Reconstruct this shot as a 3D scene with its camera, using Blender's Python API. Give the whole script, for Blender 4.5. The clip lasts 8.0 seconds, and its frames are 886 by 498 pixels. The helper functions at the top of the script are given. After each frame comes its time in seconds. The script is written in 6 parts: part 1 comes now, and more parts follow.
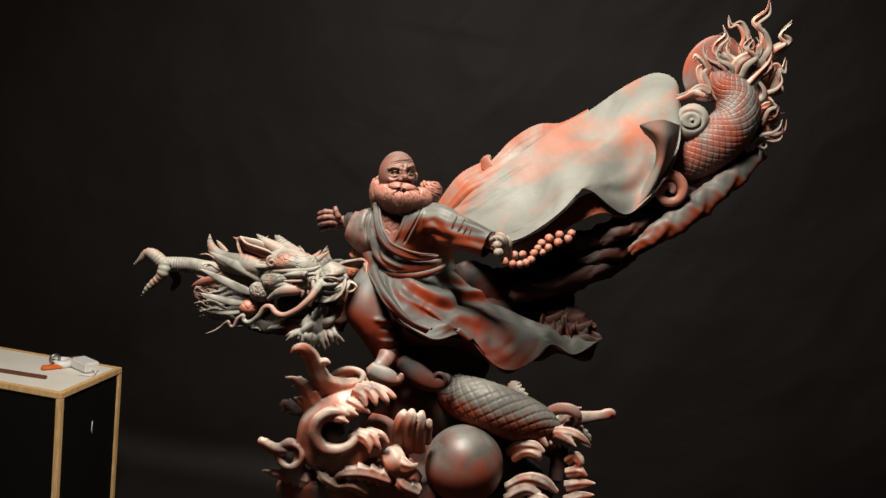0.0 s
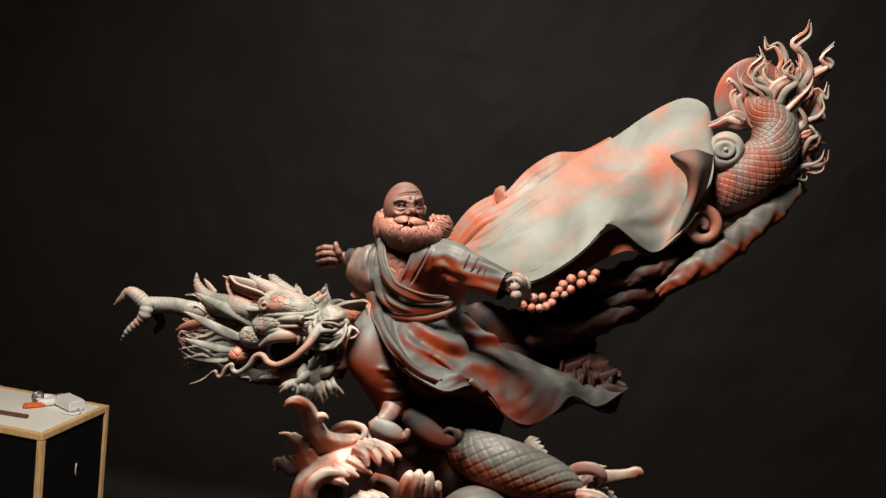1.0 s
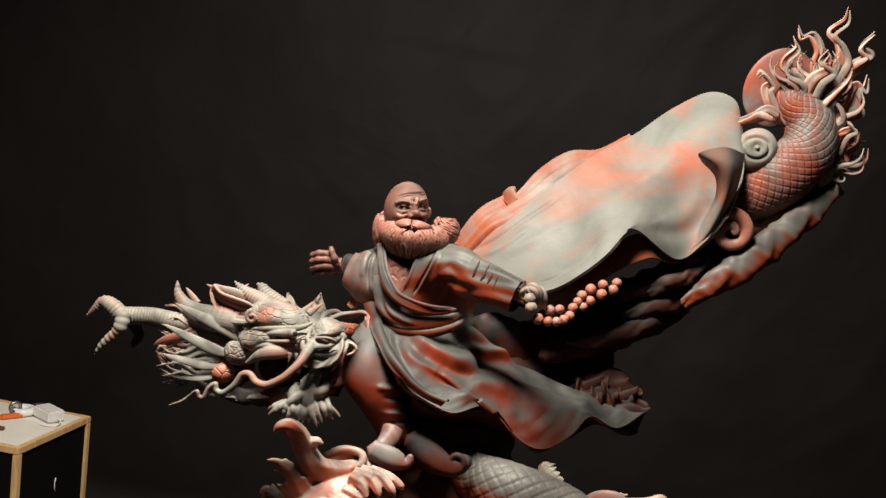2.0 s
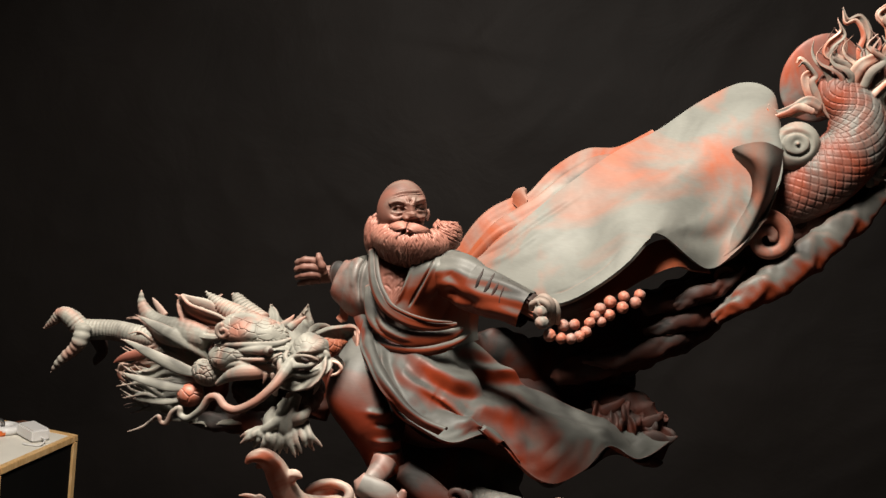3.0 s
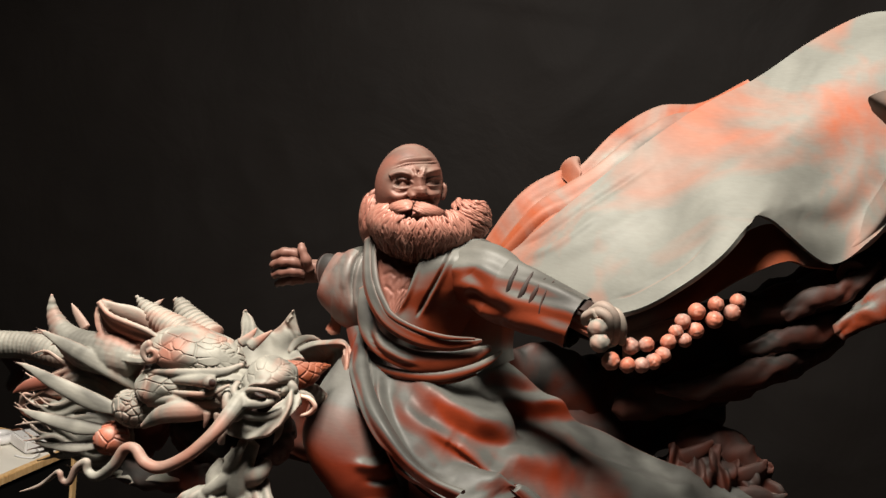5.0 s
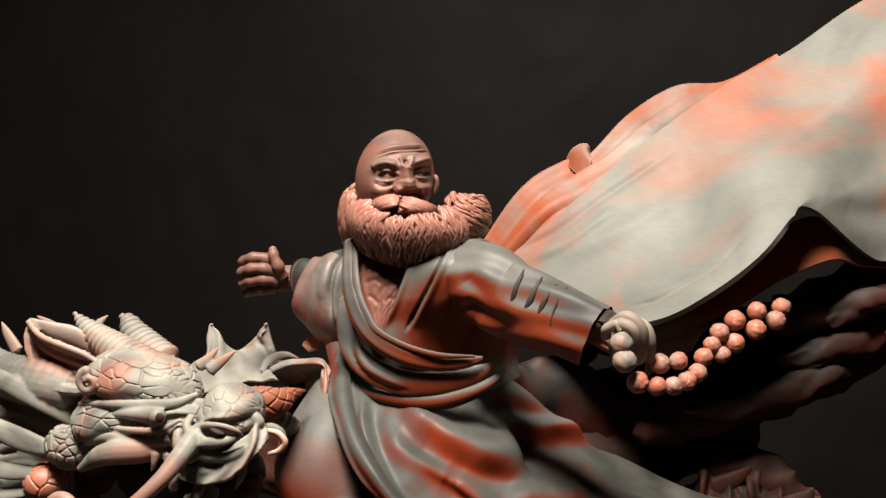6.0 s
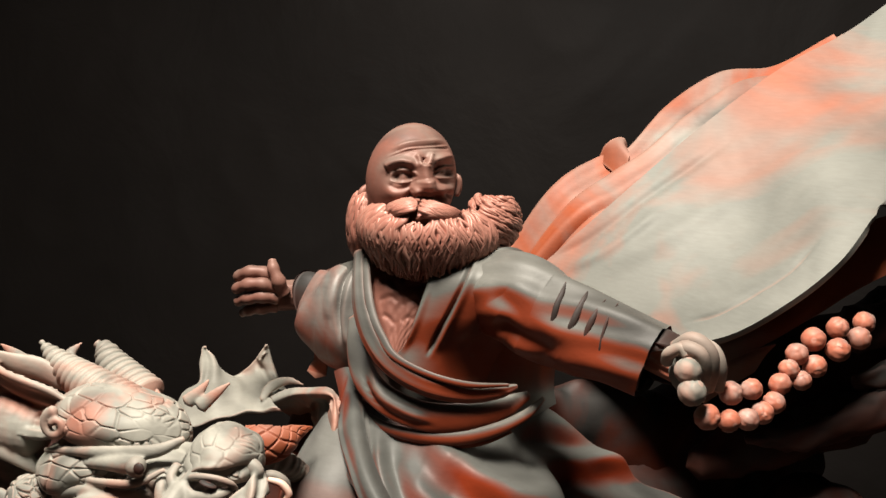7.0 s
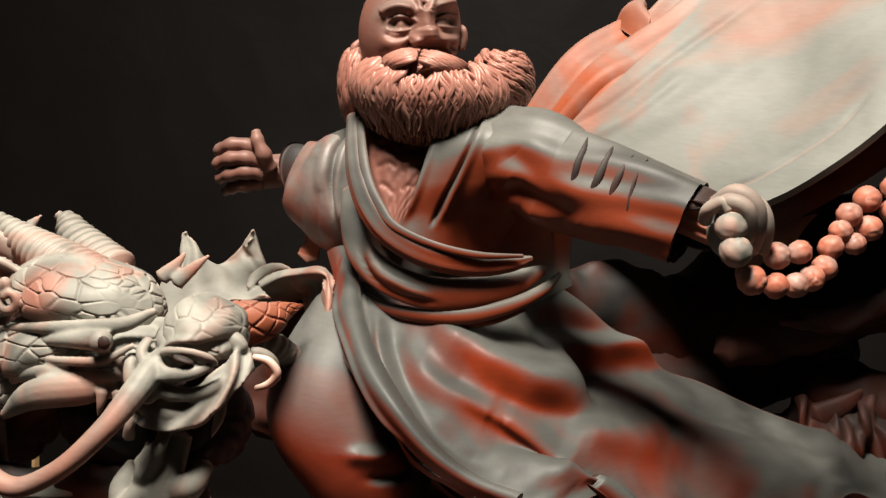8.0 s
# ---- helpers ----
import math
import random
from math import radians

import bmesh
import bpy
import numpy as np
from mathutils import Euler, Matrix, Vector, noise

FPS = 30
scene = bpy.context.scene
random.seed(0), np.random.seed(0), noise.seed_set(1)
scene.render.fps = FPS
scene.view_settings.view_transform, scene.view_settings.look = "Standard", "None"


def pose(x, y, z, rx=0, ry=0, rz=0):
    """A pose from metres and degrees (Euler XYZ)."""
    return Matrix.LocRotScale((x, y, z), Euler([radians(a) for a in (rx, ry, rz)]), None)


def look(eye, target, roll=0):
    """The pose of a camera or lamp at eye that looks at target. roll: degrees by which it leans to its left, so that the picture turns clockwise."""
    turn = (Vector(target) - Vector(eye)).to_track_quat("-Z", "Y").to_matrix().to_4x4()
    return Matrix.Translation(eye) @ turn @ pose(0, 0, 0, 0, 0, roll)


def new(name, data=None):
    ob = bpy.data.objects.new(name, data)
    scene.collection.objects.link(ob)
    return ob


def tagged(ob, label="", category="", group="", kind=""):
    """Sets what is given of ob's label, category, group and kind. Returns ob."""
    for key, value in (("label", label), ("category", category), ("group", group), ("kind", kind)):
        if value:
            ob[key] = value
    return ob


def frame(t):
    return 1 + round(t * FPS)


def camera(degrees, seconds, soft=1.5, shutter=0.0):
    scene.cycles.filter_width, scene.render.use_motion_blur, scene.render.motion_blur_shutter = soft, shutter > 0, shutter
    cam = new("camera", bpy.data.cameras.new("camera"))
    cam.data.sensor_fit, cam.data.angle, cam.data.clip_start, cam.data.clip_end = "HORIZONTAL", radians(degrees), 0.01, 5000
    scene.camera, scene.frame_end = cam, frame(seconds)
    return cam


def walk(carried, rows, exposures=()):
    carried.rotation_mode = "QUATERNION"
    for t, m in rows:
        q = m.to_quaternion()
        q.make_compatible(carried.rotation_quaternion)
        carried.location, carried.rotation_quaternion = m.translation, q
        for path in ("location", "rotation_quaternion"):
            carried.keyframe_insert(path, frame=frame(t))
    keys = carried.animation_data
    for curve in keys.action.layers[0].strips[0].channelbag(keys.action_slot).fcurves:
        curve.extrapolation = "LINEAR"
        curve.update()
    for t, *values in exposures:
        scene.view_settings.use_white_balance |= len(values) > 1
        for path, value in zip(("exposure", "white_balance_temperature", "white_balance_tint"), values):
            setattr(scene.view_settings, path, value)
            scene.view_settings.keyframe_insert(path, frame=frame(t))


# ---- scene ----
cam = camera(50.4, 8.0)
METRES, EYE, TILT, LEAN, TURN = 1.8, 2.2, 0.0, 0.0, 7.7
ROWS = [
    (0.0, 0.0, 0.0, 0.0, 0.82, -7.88, -5.92),
    (0.5, -0.0025, 0.0735, 0.0049, 1.17, -6.69, -6.08),
    (1.0, -0.0168, 0.138, 0.0037, 0.92, -6.43, -6.23),
    (2.5, -0.0301, 0.3258, -0.0141, 0.52, -6.05, -6.54),
    (3.0, -0.0146, 0.3983, -0.026, 1.55, -5.61, -6.59),
    (3.5, 0.0046, 0.4641, -0.0365, 2.43, -5.67, -6.59),
    (4.0, 0.0182, 0.5232, -0.0441, 4.33, -6.16, -6.57),
    (4.5, 0.0146, 0.6105, -0.0452, 4.97, -6.66, -6.42),
    (6.0, 0.0048, 0.8052, -0.0613, 4.64, -6.75, -5.29),
    (6.5, -0.0123, 0.8442, -0.0588, 4.07, -6.91, -4.97),
    (7.0, -0.0161, 0.8959, -0.0679, 4.73, -6.61, -4.46),
    (7.5, -0.0218, 0.9408, -0.0812, 4.36, -7.46, -4.26),
    (8.0, -0.0227, 0.9532, -0.1156, 4.35, -10.74, -3.93),
]
walk(cam, [(t, pose(0, 0, EYE, TILT, LEAN, TURN) @ pose(METRES * x, METRES * y, METRES * z, 90 + pitch, roll, yaw)) for t, x, y, z, yaw, pitch, roll in ROWS])

# ---- light ----
world = bpy.data.worlds.new("studio_dark")
world.use_nodes = True
world.node_tree.nodes["Background"].inputs[0].default_value = (0.9, 0.95, 1.0, 1)
world.node_tree.nodes["Background"].inputs[1].default_value = 0.024
scene.world = world


def area_lamp(name, eye, target, size, size_y, power, colour):
    data = bpy.data.lights.new(name, "AREA")
    data.shape, data.size, data.size_y, data.energy, data.color = "RECTANGLE", size, size_y, power, colour
    ob = new(name, data)
    ob.matrix_world = look(eye, target)
    return ob


softbox = area_lamp("softbox_light", (-0.74, 1.70, 4.13), (-0.5, 2.5, 1.75), 0.8, 0.7, 192, (1.0, 0.915, 0.825))
softbox.data.spread = radians(155)
scene.view_settings.exposure = 0.0

# ---- materials ----


class Nodes:
    """A small writer of node trees for one material."""

    def __init__(self, name):
        self.mat = bpy.data.materials.new(name)
        self.mat.use_nodes = True
        self.tree = self.mat.node_tree
        self.bsdf = self.tree.nodes["Principled BSDF"]
        self.place = self.add("ShaderNodeTexCoord").outputs["Object"]

    def add(self, kind, **values):
        node = self.tree.nodes.new(kind)
        for key, value in values.items():
            node.inputs[key.replace("_", " ")].default_value = value
        return node

    def link(self, a, b):
        self.tree.links.new(a, b)

    def noise(self, scale, detail=4.0, rough=0.55, warp=0.0, stretch=None):
        node = self.add("ShaderNodeTexNoise", Scale=scale, Detail=detail, Roughness=rough, Distortion=warp)
        src = self.place
        if stretch:
            mapping = self.add("ShaderNodeMapping", Scale=stretch)
            self.link(src, mapping.inputs["Vector"])
            src = mapping.outputs["Vector"]
        self.link(src, node.inputs["Vector"])
        return node.outputs["Fac"]

    def ramp(self, fac, stops):
        node = self.add("ShaderNodeValToRGB")
        ramp = node.color_ramp
        while len(ramp.elements) < len(stops):
            ramp.elements.new(0.5)
        for e, (pos, col) in zip(ramp.elements, stops):
            e.position, e.color = pos, (*col, 1) if len(col) == 3 else col
        self.link(fac, node.inputs["Fac"])
        return node.outputs["Color"]

    def mix(self, fac, a, b, mode="MIX"):
        node = self.add("ShaderNodeMix")
        node.data_type, node.blend_type = "RGBA", mode
        for socket, value in ((node.inputs[0], fac), (node.inputs[6], a), (node.inputs[7], b)):
            if isinstance(value, (float, int)):
                socket.default_value = value
            elif isinstance(value, tuple):
                socket.default_value = (*value, 1)
            else:
                self.link(value, socket)
        return node.outputs[2]

    def finish(self, colour, rough, height=None, strength=0.3, distance=0.002, **extra):
        for key, value in (("Base Color", colour), ("Roughness", rough)):
            if isinstance(value, float):
                self.bsdf.inputs[key].default_value = value
            elif isinstance(value, tuple):
                self.bsdf.inputs[key].default_value = (*value, 1)
            else:
                self.link(value, self.bsdf.inputs[key])
        if height is not None:
            bump = self.add("ShaderNodeBump", Strength=strength, Distance=distance)
            self.link(height, bump.inputs["Height"])
            self.link(bump.outputs["Normal"], self.bsdf.inputs["Normal"])
        for key, value in extra.items():
            self.bsdf.inputs[key.replace("_", " ")].default_value = value
        return self.mat


RED, ORANGE, GREY, DARK = (0.26, 0.048, 0.022), (0.42, 0.15, 0.085), (0.27, 0.27, 0.235), (0.055, 0.05, 0.045)


def carved_wood(name, grey, scale=3.2, red=RED, orange=ORANGE, pale=GREY, gloss=0.58, dark=DARK, top_light=0.12, sheen=0.6):
    """Lacquered red wood with grey-black heartwood figure; grey: the share of the figure."""
    n = Nodes(name)
    figure = n.noise(0.75 * scale, 4.0, 0.55, 1.6)
    cut = 0.72 - 0.44 * grey
    # painted top light: surfaces that face up turn greyer, as if lit
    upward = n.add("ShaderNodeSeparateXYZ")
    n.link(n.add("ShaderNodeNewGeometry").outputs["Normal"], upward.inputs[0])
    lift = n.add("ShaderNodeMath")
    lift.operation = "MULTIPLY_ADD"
    lift.inputs[1].default_value = top_light
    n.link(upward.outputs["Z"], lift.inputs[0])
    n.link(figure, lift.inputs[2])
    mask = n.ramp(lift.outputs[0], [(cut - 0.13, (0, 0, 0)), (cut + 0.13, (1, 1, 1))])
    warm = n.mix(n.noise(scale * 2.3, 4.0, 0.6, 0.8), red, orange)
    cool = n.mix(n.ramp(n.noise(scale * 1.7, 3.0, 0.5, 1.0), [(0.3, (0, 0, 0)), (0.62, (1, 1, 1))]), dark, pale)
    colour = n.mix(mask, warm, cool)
    # handling has worn the sharp ridges paler
    worn = n.ramp(n.add("ShaderNodeNewGeometry").outputs["Pointiness"], [(0.515, (0, 0, 0)), (0.60, (0.6, 0.6, 0.6))])
    colour = n.mix(worn, colour, tuple(0.5 * (a + b) * 1.25 for a, b in zip(orange, pale)))
    grain = n.noise(60, 5.0, 0.6, 0.3, (1.0, 1.0, 6.0))
    colour = n.mix(0.22, colour, n.ramp(grain, [(0.3, (0.55, 0.5, 0.48)), (0.7, (1, 1, 1))]), "MULTIPLY")
    rough = n.mix(n.noise(14, 3.0), (gloss - 0.07,) * 3, (gloss + 0.1,) * 3)
    # the clear lacquer takes on the colour of the wood beneath
    n.link(n.mix(0.7, (1.0, 1.0, 1.0), n.mix(1.0, colour, (3.0, 3.0, 3.0), "MULTIPLY")), n.bsdf.inputs["Specular Tint"])
    return n.finish(colour, rough, n.noise(48, 5.0, 0.6), 0.22, 0.002, Specular_IOR_Level=sheen)


M_CAPE = carved_wood("wood_cape", 0.56, 3.0, pale=(0.162, 0.165, 0.145), orange=(0.38, 0.105, 0.045), red=(0.28, 0.06, 0.024), dark=(0.105, 0.108, 0.095), top_light=0.02, sheen=0.45)
M_FOLD = carved_wood("wood_cape_fold", 0.28, 4.0, pale=(0.20, 0.20, 0.175), orange=(0.31, 0.085, 0.034), red=(0.17, 0.03, 0.011), dark=(0.10, 0.10, 0.09), top_light=0.05)
M_ROBE = carved_wood("wood_robe", 0.36, 2.6, pale=(0.125, 0.125, 0.11), dark=(0.03, 0.029, 0.026), red=(0.12, 0.016, 0.006), orange=(0.22, 0.045, 0.016), top_light=0.7, sheen=0.5, gloss=0.5)
M_DRAGON = carved_wood("wood_dragon", 0.70, 7.0, pale=(0.235, 0.23, 0.195), dark=(0.095, 0.093, 0.08), orange=(0.42, 0.17, 0.115), red=(0.26, 0.07, 0.036), top_light=0.07, sheen=0.5)
M_SKIN = carved_wood("wood_head", 0.15, 7.0, red=(0.105, 0.04, 0.029), orange=(0.21, 0.088, 0.062), pale=(0.14, 0.112, 0.092), dark=(0.07, 0.042, 0.035), gloss=0.5, top_light=0.12, sheen=0.6)
M_BEARD = carved_wood("wood_beard", 0.02, 9.0, red=(0.16, 0.05, 0.035), orange=(0.28, 0.106, 0.075), pale=(0.30, 0.22, 0.17), dark=(0.16, 0.10, 0.085), gloss=0.42, top_light=0.06, sheen=0.7)
M_CLOUD = carved_wood("wood_cloud", 0.44, 8.0, orange=(0.48, 0.15, 0.08), red=(0.24, 0.032, 0.012), pale=(0.46, 0.37, 0.3), dark=(0.13, 0.1, 0.09), top_light=0.32, gloss=0.46)
M_RED = carved_wood("wood_red", 0.44, 7.0, orange=(0.30, 0.075, 0.034), red=(0.17, 0.02, 0.008), pale=(0.16, 0.154, 0.138), dark=(0.06, 0.056, 0.05), top_light=0.06, gloss=0.48)
M_BALL = carved_wood("wood_ball", 0.5, 4.0, pale=(0.12, 0.115, 0.1), dark=(0.04, 0.038, 0.034), red=(0.14, 0.018, 0.008), orange=(0.24, 0.055, 0.025), gloss=0.44, top_light=0.14, sheen=1.0)
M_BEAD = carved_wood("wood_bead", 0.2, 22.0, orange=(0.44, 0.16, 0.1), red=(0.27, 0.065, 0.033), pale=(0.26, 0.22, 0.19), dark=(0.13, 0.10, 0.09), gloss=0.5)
# darkened copy of the red wood; shade of hollows and undersides is painted in
M_DARK_SHADED = carved_wood("wood_dark_shaded", 0.5, 7.0, red=(0.042, 0.007, 0.003), orange=(0.085, 0.019, 0.009), pale=(0.036, 0.034, 0.031), dark=(0.012, 0.011, 0.010), sheen=0.45)
M_LEG = carved_wood("wood_leg", 0.34, 3.2, pale=(0.105, 0.105, 0.094), dark=(0.04, 0.038, 0.035), red=(0.11, 0.013, 0.005), orange=(0.20, 0.034, 0.012), top_light=0.45, gloss=0.5, sheen=0.5)
M_SKIRT = carved_wood("wood_skirt", 0.38, 3.0, pale=(0.085, 0.087, 0.078), dark=(0.018, 0.018, 0.0165), red=(0.115, 0.011, 0.0035), orange=(0.22, 0.034, 0.009), top_light=0.32, sheen=0.5, gloss=0.5)


def plain_material(name, colour, rough, spread=0.15, scale=20, **extra):
    n = Nodes(name)
    other = tuple(c * (1 - spread) for c in colour)
    return n.finish(n.mix(n.noise(scale, 4.0), colour, other), rough, n.noise(scale * 6, 3.0), 0.1, 0.001, **extra)


M_STONE = plain_material("tan_stone", (0.3, 0.24, 0.14), 0.7, 0.5, 25)
WOODS = [M_CAPE, M_ROBE, M_DRAGON, M_SKIN, M_BEARD, M_CLOUD, M_RED, M_BALL, M_BEAD, M_DARK_SHADED, M_FOLD, M_SKIRT, M_LEG, M_STONE]
CAPE, ROBE, DRAGON, SKIN, BEARD, CLOUD, REDWOOD, BALL, BEAD, DARK_SHADED, FOLD, SKIRT, LEG, STONE = range(14)


def backdrop_material():
    n = Nodes("black_backdrop_paper")
    colour = n.mix(n.noise(1.1, 5.0, 0.6, 0.4), (0.0040, 0.0031, 0.0026), (0.0118, 0.0090, 0.0076))
    return n.finish(colour, 0.7, n.noise(2.2, 6.0, 0.55, 0.6), 0.3, 0.03, Specular_IOR_Level=0.2)


def pine_material():
    n = Nodes("pine_strip")
    grain = n.noise(9, 5.0, 0.6, 1.5, (6.0, 6.0, 0.7))
    colour = n.ramp(grain, [(0.3, (0.50, 0.29, 0.11)), (0.55, (0.68, 0.44, 0.20)), (0.75, (0.76, 0.55, 0.29))])
    return n.finish(colour, 0.5, grain, 0.2, 0.002)


M_BACK = backdrop_material()
M_PINE = pine_material()
M_BOARD = plain_material("grey_board", (0.80, 0.77, 0.68), 0.6, 0.2, 8)
M_WHITE = plain_material("white_plastic", (0.75, 0.74, 0.72), 0.35, 0.06, 12)
M_ORANGE = plain_material("orange_plastic", (0.75, 0.17, 0.03), 0.4, 0.2)
M_STEEL = plain_material("worn_steel", (0.3, 0.3, 0.3), 0.35, 0.3, 30, Metallic=0.9)
M_STICK = plain_material("brown_wood", (0.17, 0.06, 0.03), 0.5, 0.35)
M_BLACK = plain_material("black_cloth", (0.005, 0.0045, 0.004), 0.95, 0.3, 12, Specular_IOR_Level=0.08)
M_WALL = plain_material("dark_wall", (0.10, 0.092, 0.086), 0.8, 0.2, 2)
M_FLOOR = plain_material("dark_floor", (0.14, 0.13, 0.12), 0.6, 0.3, 3)


# ---- mesh writers ----
def grid_faces(n, m, around, start):
    i = np.arange(n - 1)[:, None]
    j = np.arange(m if around else m - 1)[None, :]
    k = (j + 1) % m
    return (np.stack([i * m + j, i * m + k, (i + 1) * m + k, (i + 1) * m + j], -1).reshape(-1, 4) + start)


def spline(points, count):
    """Points along a Catmull-Rom curve through the rows of points."""
    p = np.array(points, float)
    p = np.vstack([2 * p[0] - p[1], p, 2 * p[-1] - p[-2]])
    s = np.linspace(0, len(p) - 3 - 1e-6, count)
    i, f = s.astype(int), (s % 1)[:, None]
    a, b, c, d = p[i], p[i + 1], p[i + 2], p[i + 3]
    return 0.5 * (2 * b + (c - a) * f + (2 * a - 5 * b + 4 * c - d) * f**2 + (3 * b - a - 3 * c + d) * f**3)


def unit(v):
    return v / np.maximum(np.linalg.norm(v, axis=-1, keepdims=True), 1e-9)


def engrave(p, strokes):
    """Relief of chisel strokes, (path, half width, height) each, laid over points in the x-z plane."""
    out = np.zeros(p.shape[:-1])
    for path, width, height in strokes:
        c = spline([(q[0], q[2]) for q in path], 8 * len(path)) if len(path) > 1 else np.array([(path[0][0], path[0][2])] * 2)
        near, at = np.full(p.shape[:-1], 9.0), np.zeros(p.shape[:-1])
        for k in range(len(c) - 1):
            ab = c[k + 1] - c[k]
            f = np.clip(((p[..., 0] - c[k, 0]) * ab[0] + (p[..., 2] - c[k, 1]) * ab[1]) / max(ab @ ab, 1e-12), 0, 1)
            d = np.hypot(p[..., 0] - c[k, 0] - f * ab[0], p[..., 2] - c[k, 1] - f * ab[1])
            at = np.where(d < near, (k + f) / (len(c) - 1), at)
            near = np.minimum(near, d)
        taper = np.clip(5 * np.minimum(at, 1 - at) + 0.15, 0, 1) if len(path) > 1 else 1.0
        out += height * taper * np.exp(-((near / width) ** 2))
    return out


class Carving:
    """Collects shells into one mesh."""

    def __init__(self):
        self.verts, self.faces, self.slots, self.count = [], [], [], 0

    def grid(self, p, slot, around=False, flip=False):
        n, m = p.shape[:2]
        f = grid_faces(n, m, around, self.count)
        if flip:
            f = f[:, ::-1]
        self.verts.append(p.reshape(-1, 3))
        self.faces.append(f)
        self.slots.append(np.full(len(f), slot))
        self.count += n * m

    def tube(self, points, slot, count=40, seg=16, flat=1.0, facing=(0, -1, 0), relief=None, ends=True, twist=0.0, strokes=()):
        """A sweep through (x, y, z, radius); flat: thickness to width, the thin way along facing."""
        q = spline(points, count)
        c, r = q[:, :3], np.maximum(q[:, 3], 0.0004)
        along = unit(np.gradient(c, axis=0))
        thin = np.array(facing, float)
        side = unit(np.cross(along, thin))
        up = unit(np.cross(side, along))
        if twist:
            a = np.linspace(0, twist, count)[:, None]
            side, up = side * np.cos(a) + up * np.sin(a), up * np.cos(a) - side * np.sin(a)
        th = np.linspace(0, 2 * np.pi, seg, endpoint=False)
        length = np.concatenate([[0], np.cumsum(np.linalg.norm(np.diff(c, axis=0), axis=1))])
        rr = np.repeat(r[:, None], seg, 1)
        if relief:
            rr = rr + relief(length[:, None] + 0 * th, th[None] + 0 * rr, rr)
        p = c[:, None] + rr[..., None] * (np.cos(th)[None, :, None] * side[:, None] + flat * np.sin(th)[None, :, None] * up[:, None])
        if strokes:
            out = unit(p - c[:, None])
            p = p + out * (engrave(p, strokes) * np.clip(0.3 - 2 * out[..., 1], 0, 1))[..., None]
        if ends:
            first = np.repeat(c[:1, None] - along[:1, None] * r[0] * 0.5, seg, 1)
            last = np.repeat(c[-1:, None] + along[-1:, None] * r[-1] * 0.5, seg, 1)
            p = np.concatenate([first, p, last])
        self.grid(p, slot, True)

    def sheet(self, rows, slot, nu=60, nv=60, thick=0.006, relief=None, strokes=()):
        """A thick cloth through a net of rows of points; its rim is rounded."""
        net = [spline(r, nv) for r in rows]
        p = np.stack([spline([r[j] for r in net], nu) for j in range(nv)], 1)
        du, dv = np.gradient(p, axis=0), np.gradient(p, axis=1)
        nrm = unit(np.cross(du, dv))
        if nrm[..., 1].mean() > 0:
            nrm = -nrm
        if relief:
            u, v = np.meshgrid(np.linspace(0, 1, nu), np.linspace(0, 1, nv), indexing="ij")
            p = p + nrm * relief(u, v)[..., None]
        if strokes:
            p = p + nrm * engrave(p, strokes)[..., None]
        back = p - nrm * thick
        rim = 0.5 * (p + back)
        loop = lambda g: np.concatenate([g[0], g[1:, -1], g[-1, -2::-1], g[-2:0:-1, 0]])
        self.grid(p, slot)
        self.grid(back, slot)
        self.grid(np.stack([loop(p), loop(rim), loop(back)]), slot, True)

    def blob(self, centre, radii, slot, turn=(0, 0, 0), relief=None, n=40, m=56, strokes=()):
        """An ellipsoid; relief gets unit directions in its own axes and gives metres outwards."""
        a = np.linspace(0, np.pi, n)[:, None]
        b = np.linspace(0, 2 * np.pi, m, endpoint=False)[None]
        d = np.stack([np.sin(a) * np.cos(b), np.sin(a) * np.sin(b), np.cos(a) + 0 * b], -1)
        p = d * np.array(radii)
        if relief:
            p = p + d * relief(d)[..., None]
        rot = np.array(Euler([radians(t) for t in turn]).to_matrix())
        p = p @ rot.T + np.array(centre)
        if strokes:
            out = unit(d @ rot.T)
            p = p + out * (engrave(p, strokes) * np.clip(-3 * out[..., 1], 0, 1))[..., None]
        self.grid(p, slot, True)

    def fuse(self, other, slots, voxel=0.0022, rounds=2):
        """Takes over the shells of other; those of the given slots grow together into one skin with soft joints."""
        start = 0
        for v, f, s in zip(other.verts, other.faces, other.slots):
            if s[0] not in slots:
                self.verts.append(v)
                self.faces.append(f - start + self.count)
                self.slots.append(s)
                self.count += len(v)
            start += len(v)
        for slot in slots:
            self.grow(other, slot, voxel, rounds)

    def grow(self, other, slot, voxel, rounds):
        me = bpy.data.meshes.new("shells")
        chosen = [f for f, s in zip(other.faces, other.slots) if s[0] == slot]
        me.from_pydata(np.concatenate(other.verts).tolist(), [], np.concatenate(chosen).tolist())
        bm = bmesh.new()
        bm.from_mesh(me)
        bmesh.ops.delete(bm, geom=[v for v in bm.verts if not v.link_faces], context="VERTS")
        bmesh.ops.remove_doubles(bm, verts=bm.verts, dist=1e-6)
        bmesh.ops.recalc_face_normals(bm, faces=bm.faces)
        bm.to_mesh(me)
        bm.free()
        ob = new("shells", me)
        remesh = ob.modifiers.new("grow", "REMESH")
        remesh.mode, remesh.voxel_size = "VOXEL", voxel
        soften = ob.modifiers.new("soften", "SMOOTH")
        soften.factor, soften.iterations = 0.5, rounds
        solid = bpy.data.meshes.new_from_object(ob.evaluated_get(bpy.context.evaluated_depsgraph_get()))
        v = np.empty(len(solid.vertices) * 3)
        solid.vertices.foreach_get("co", v)
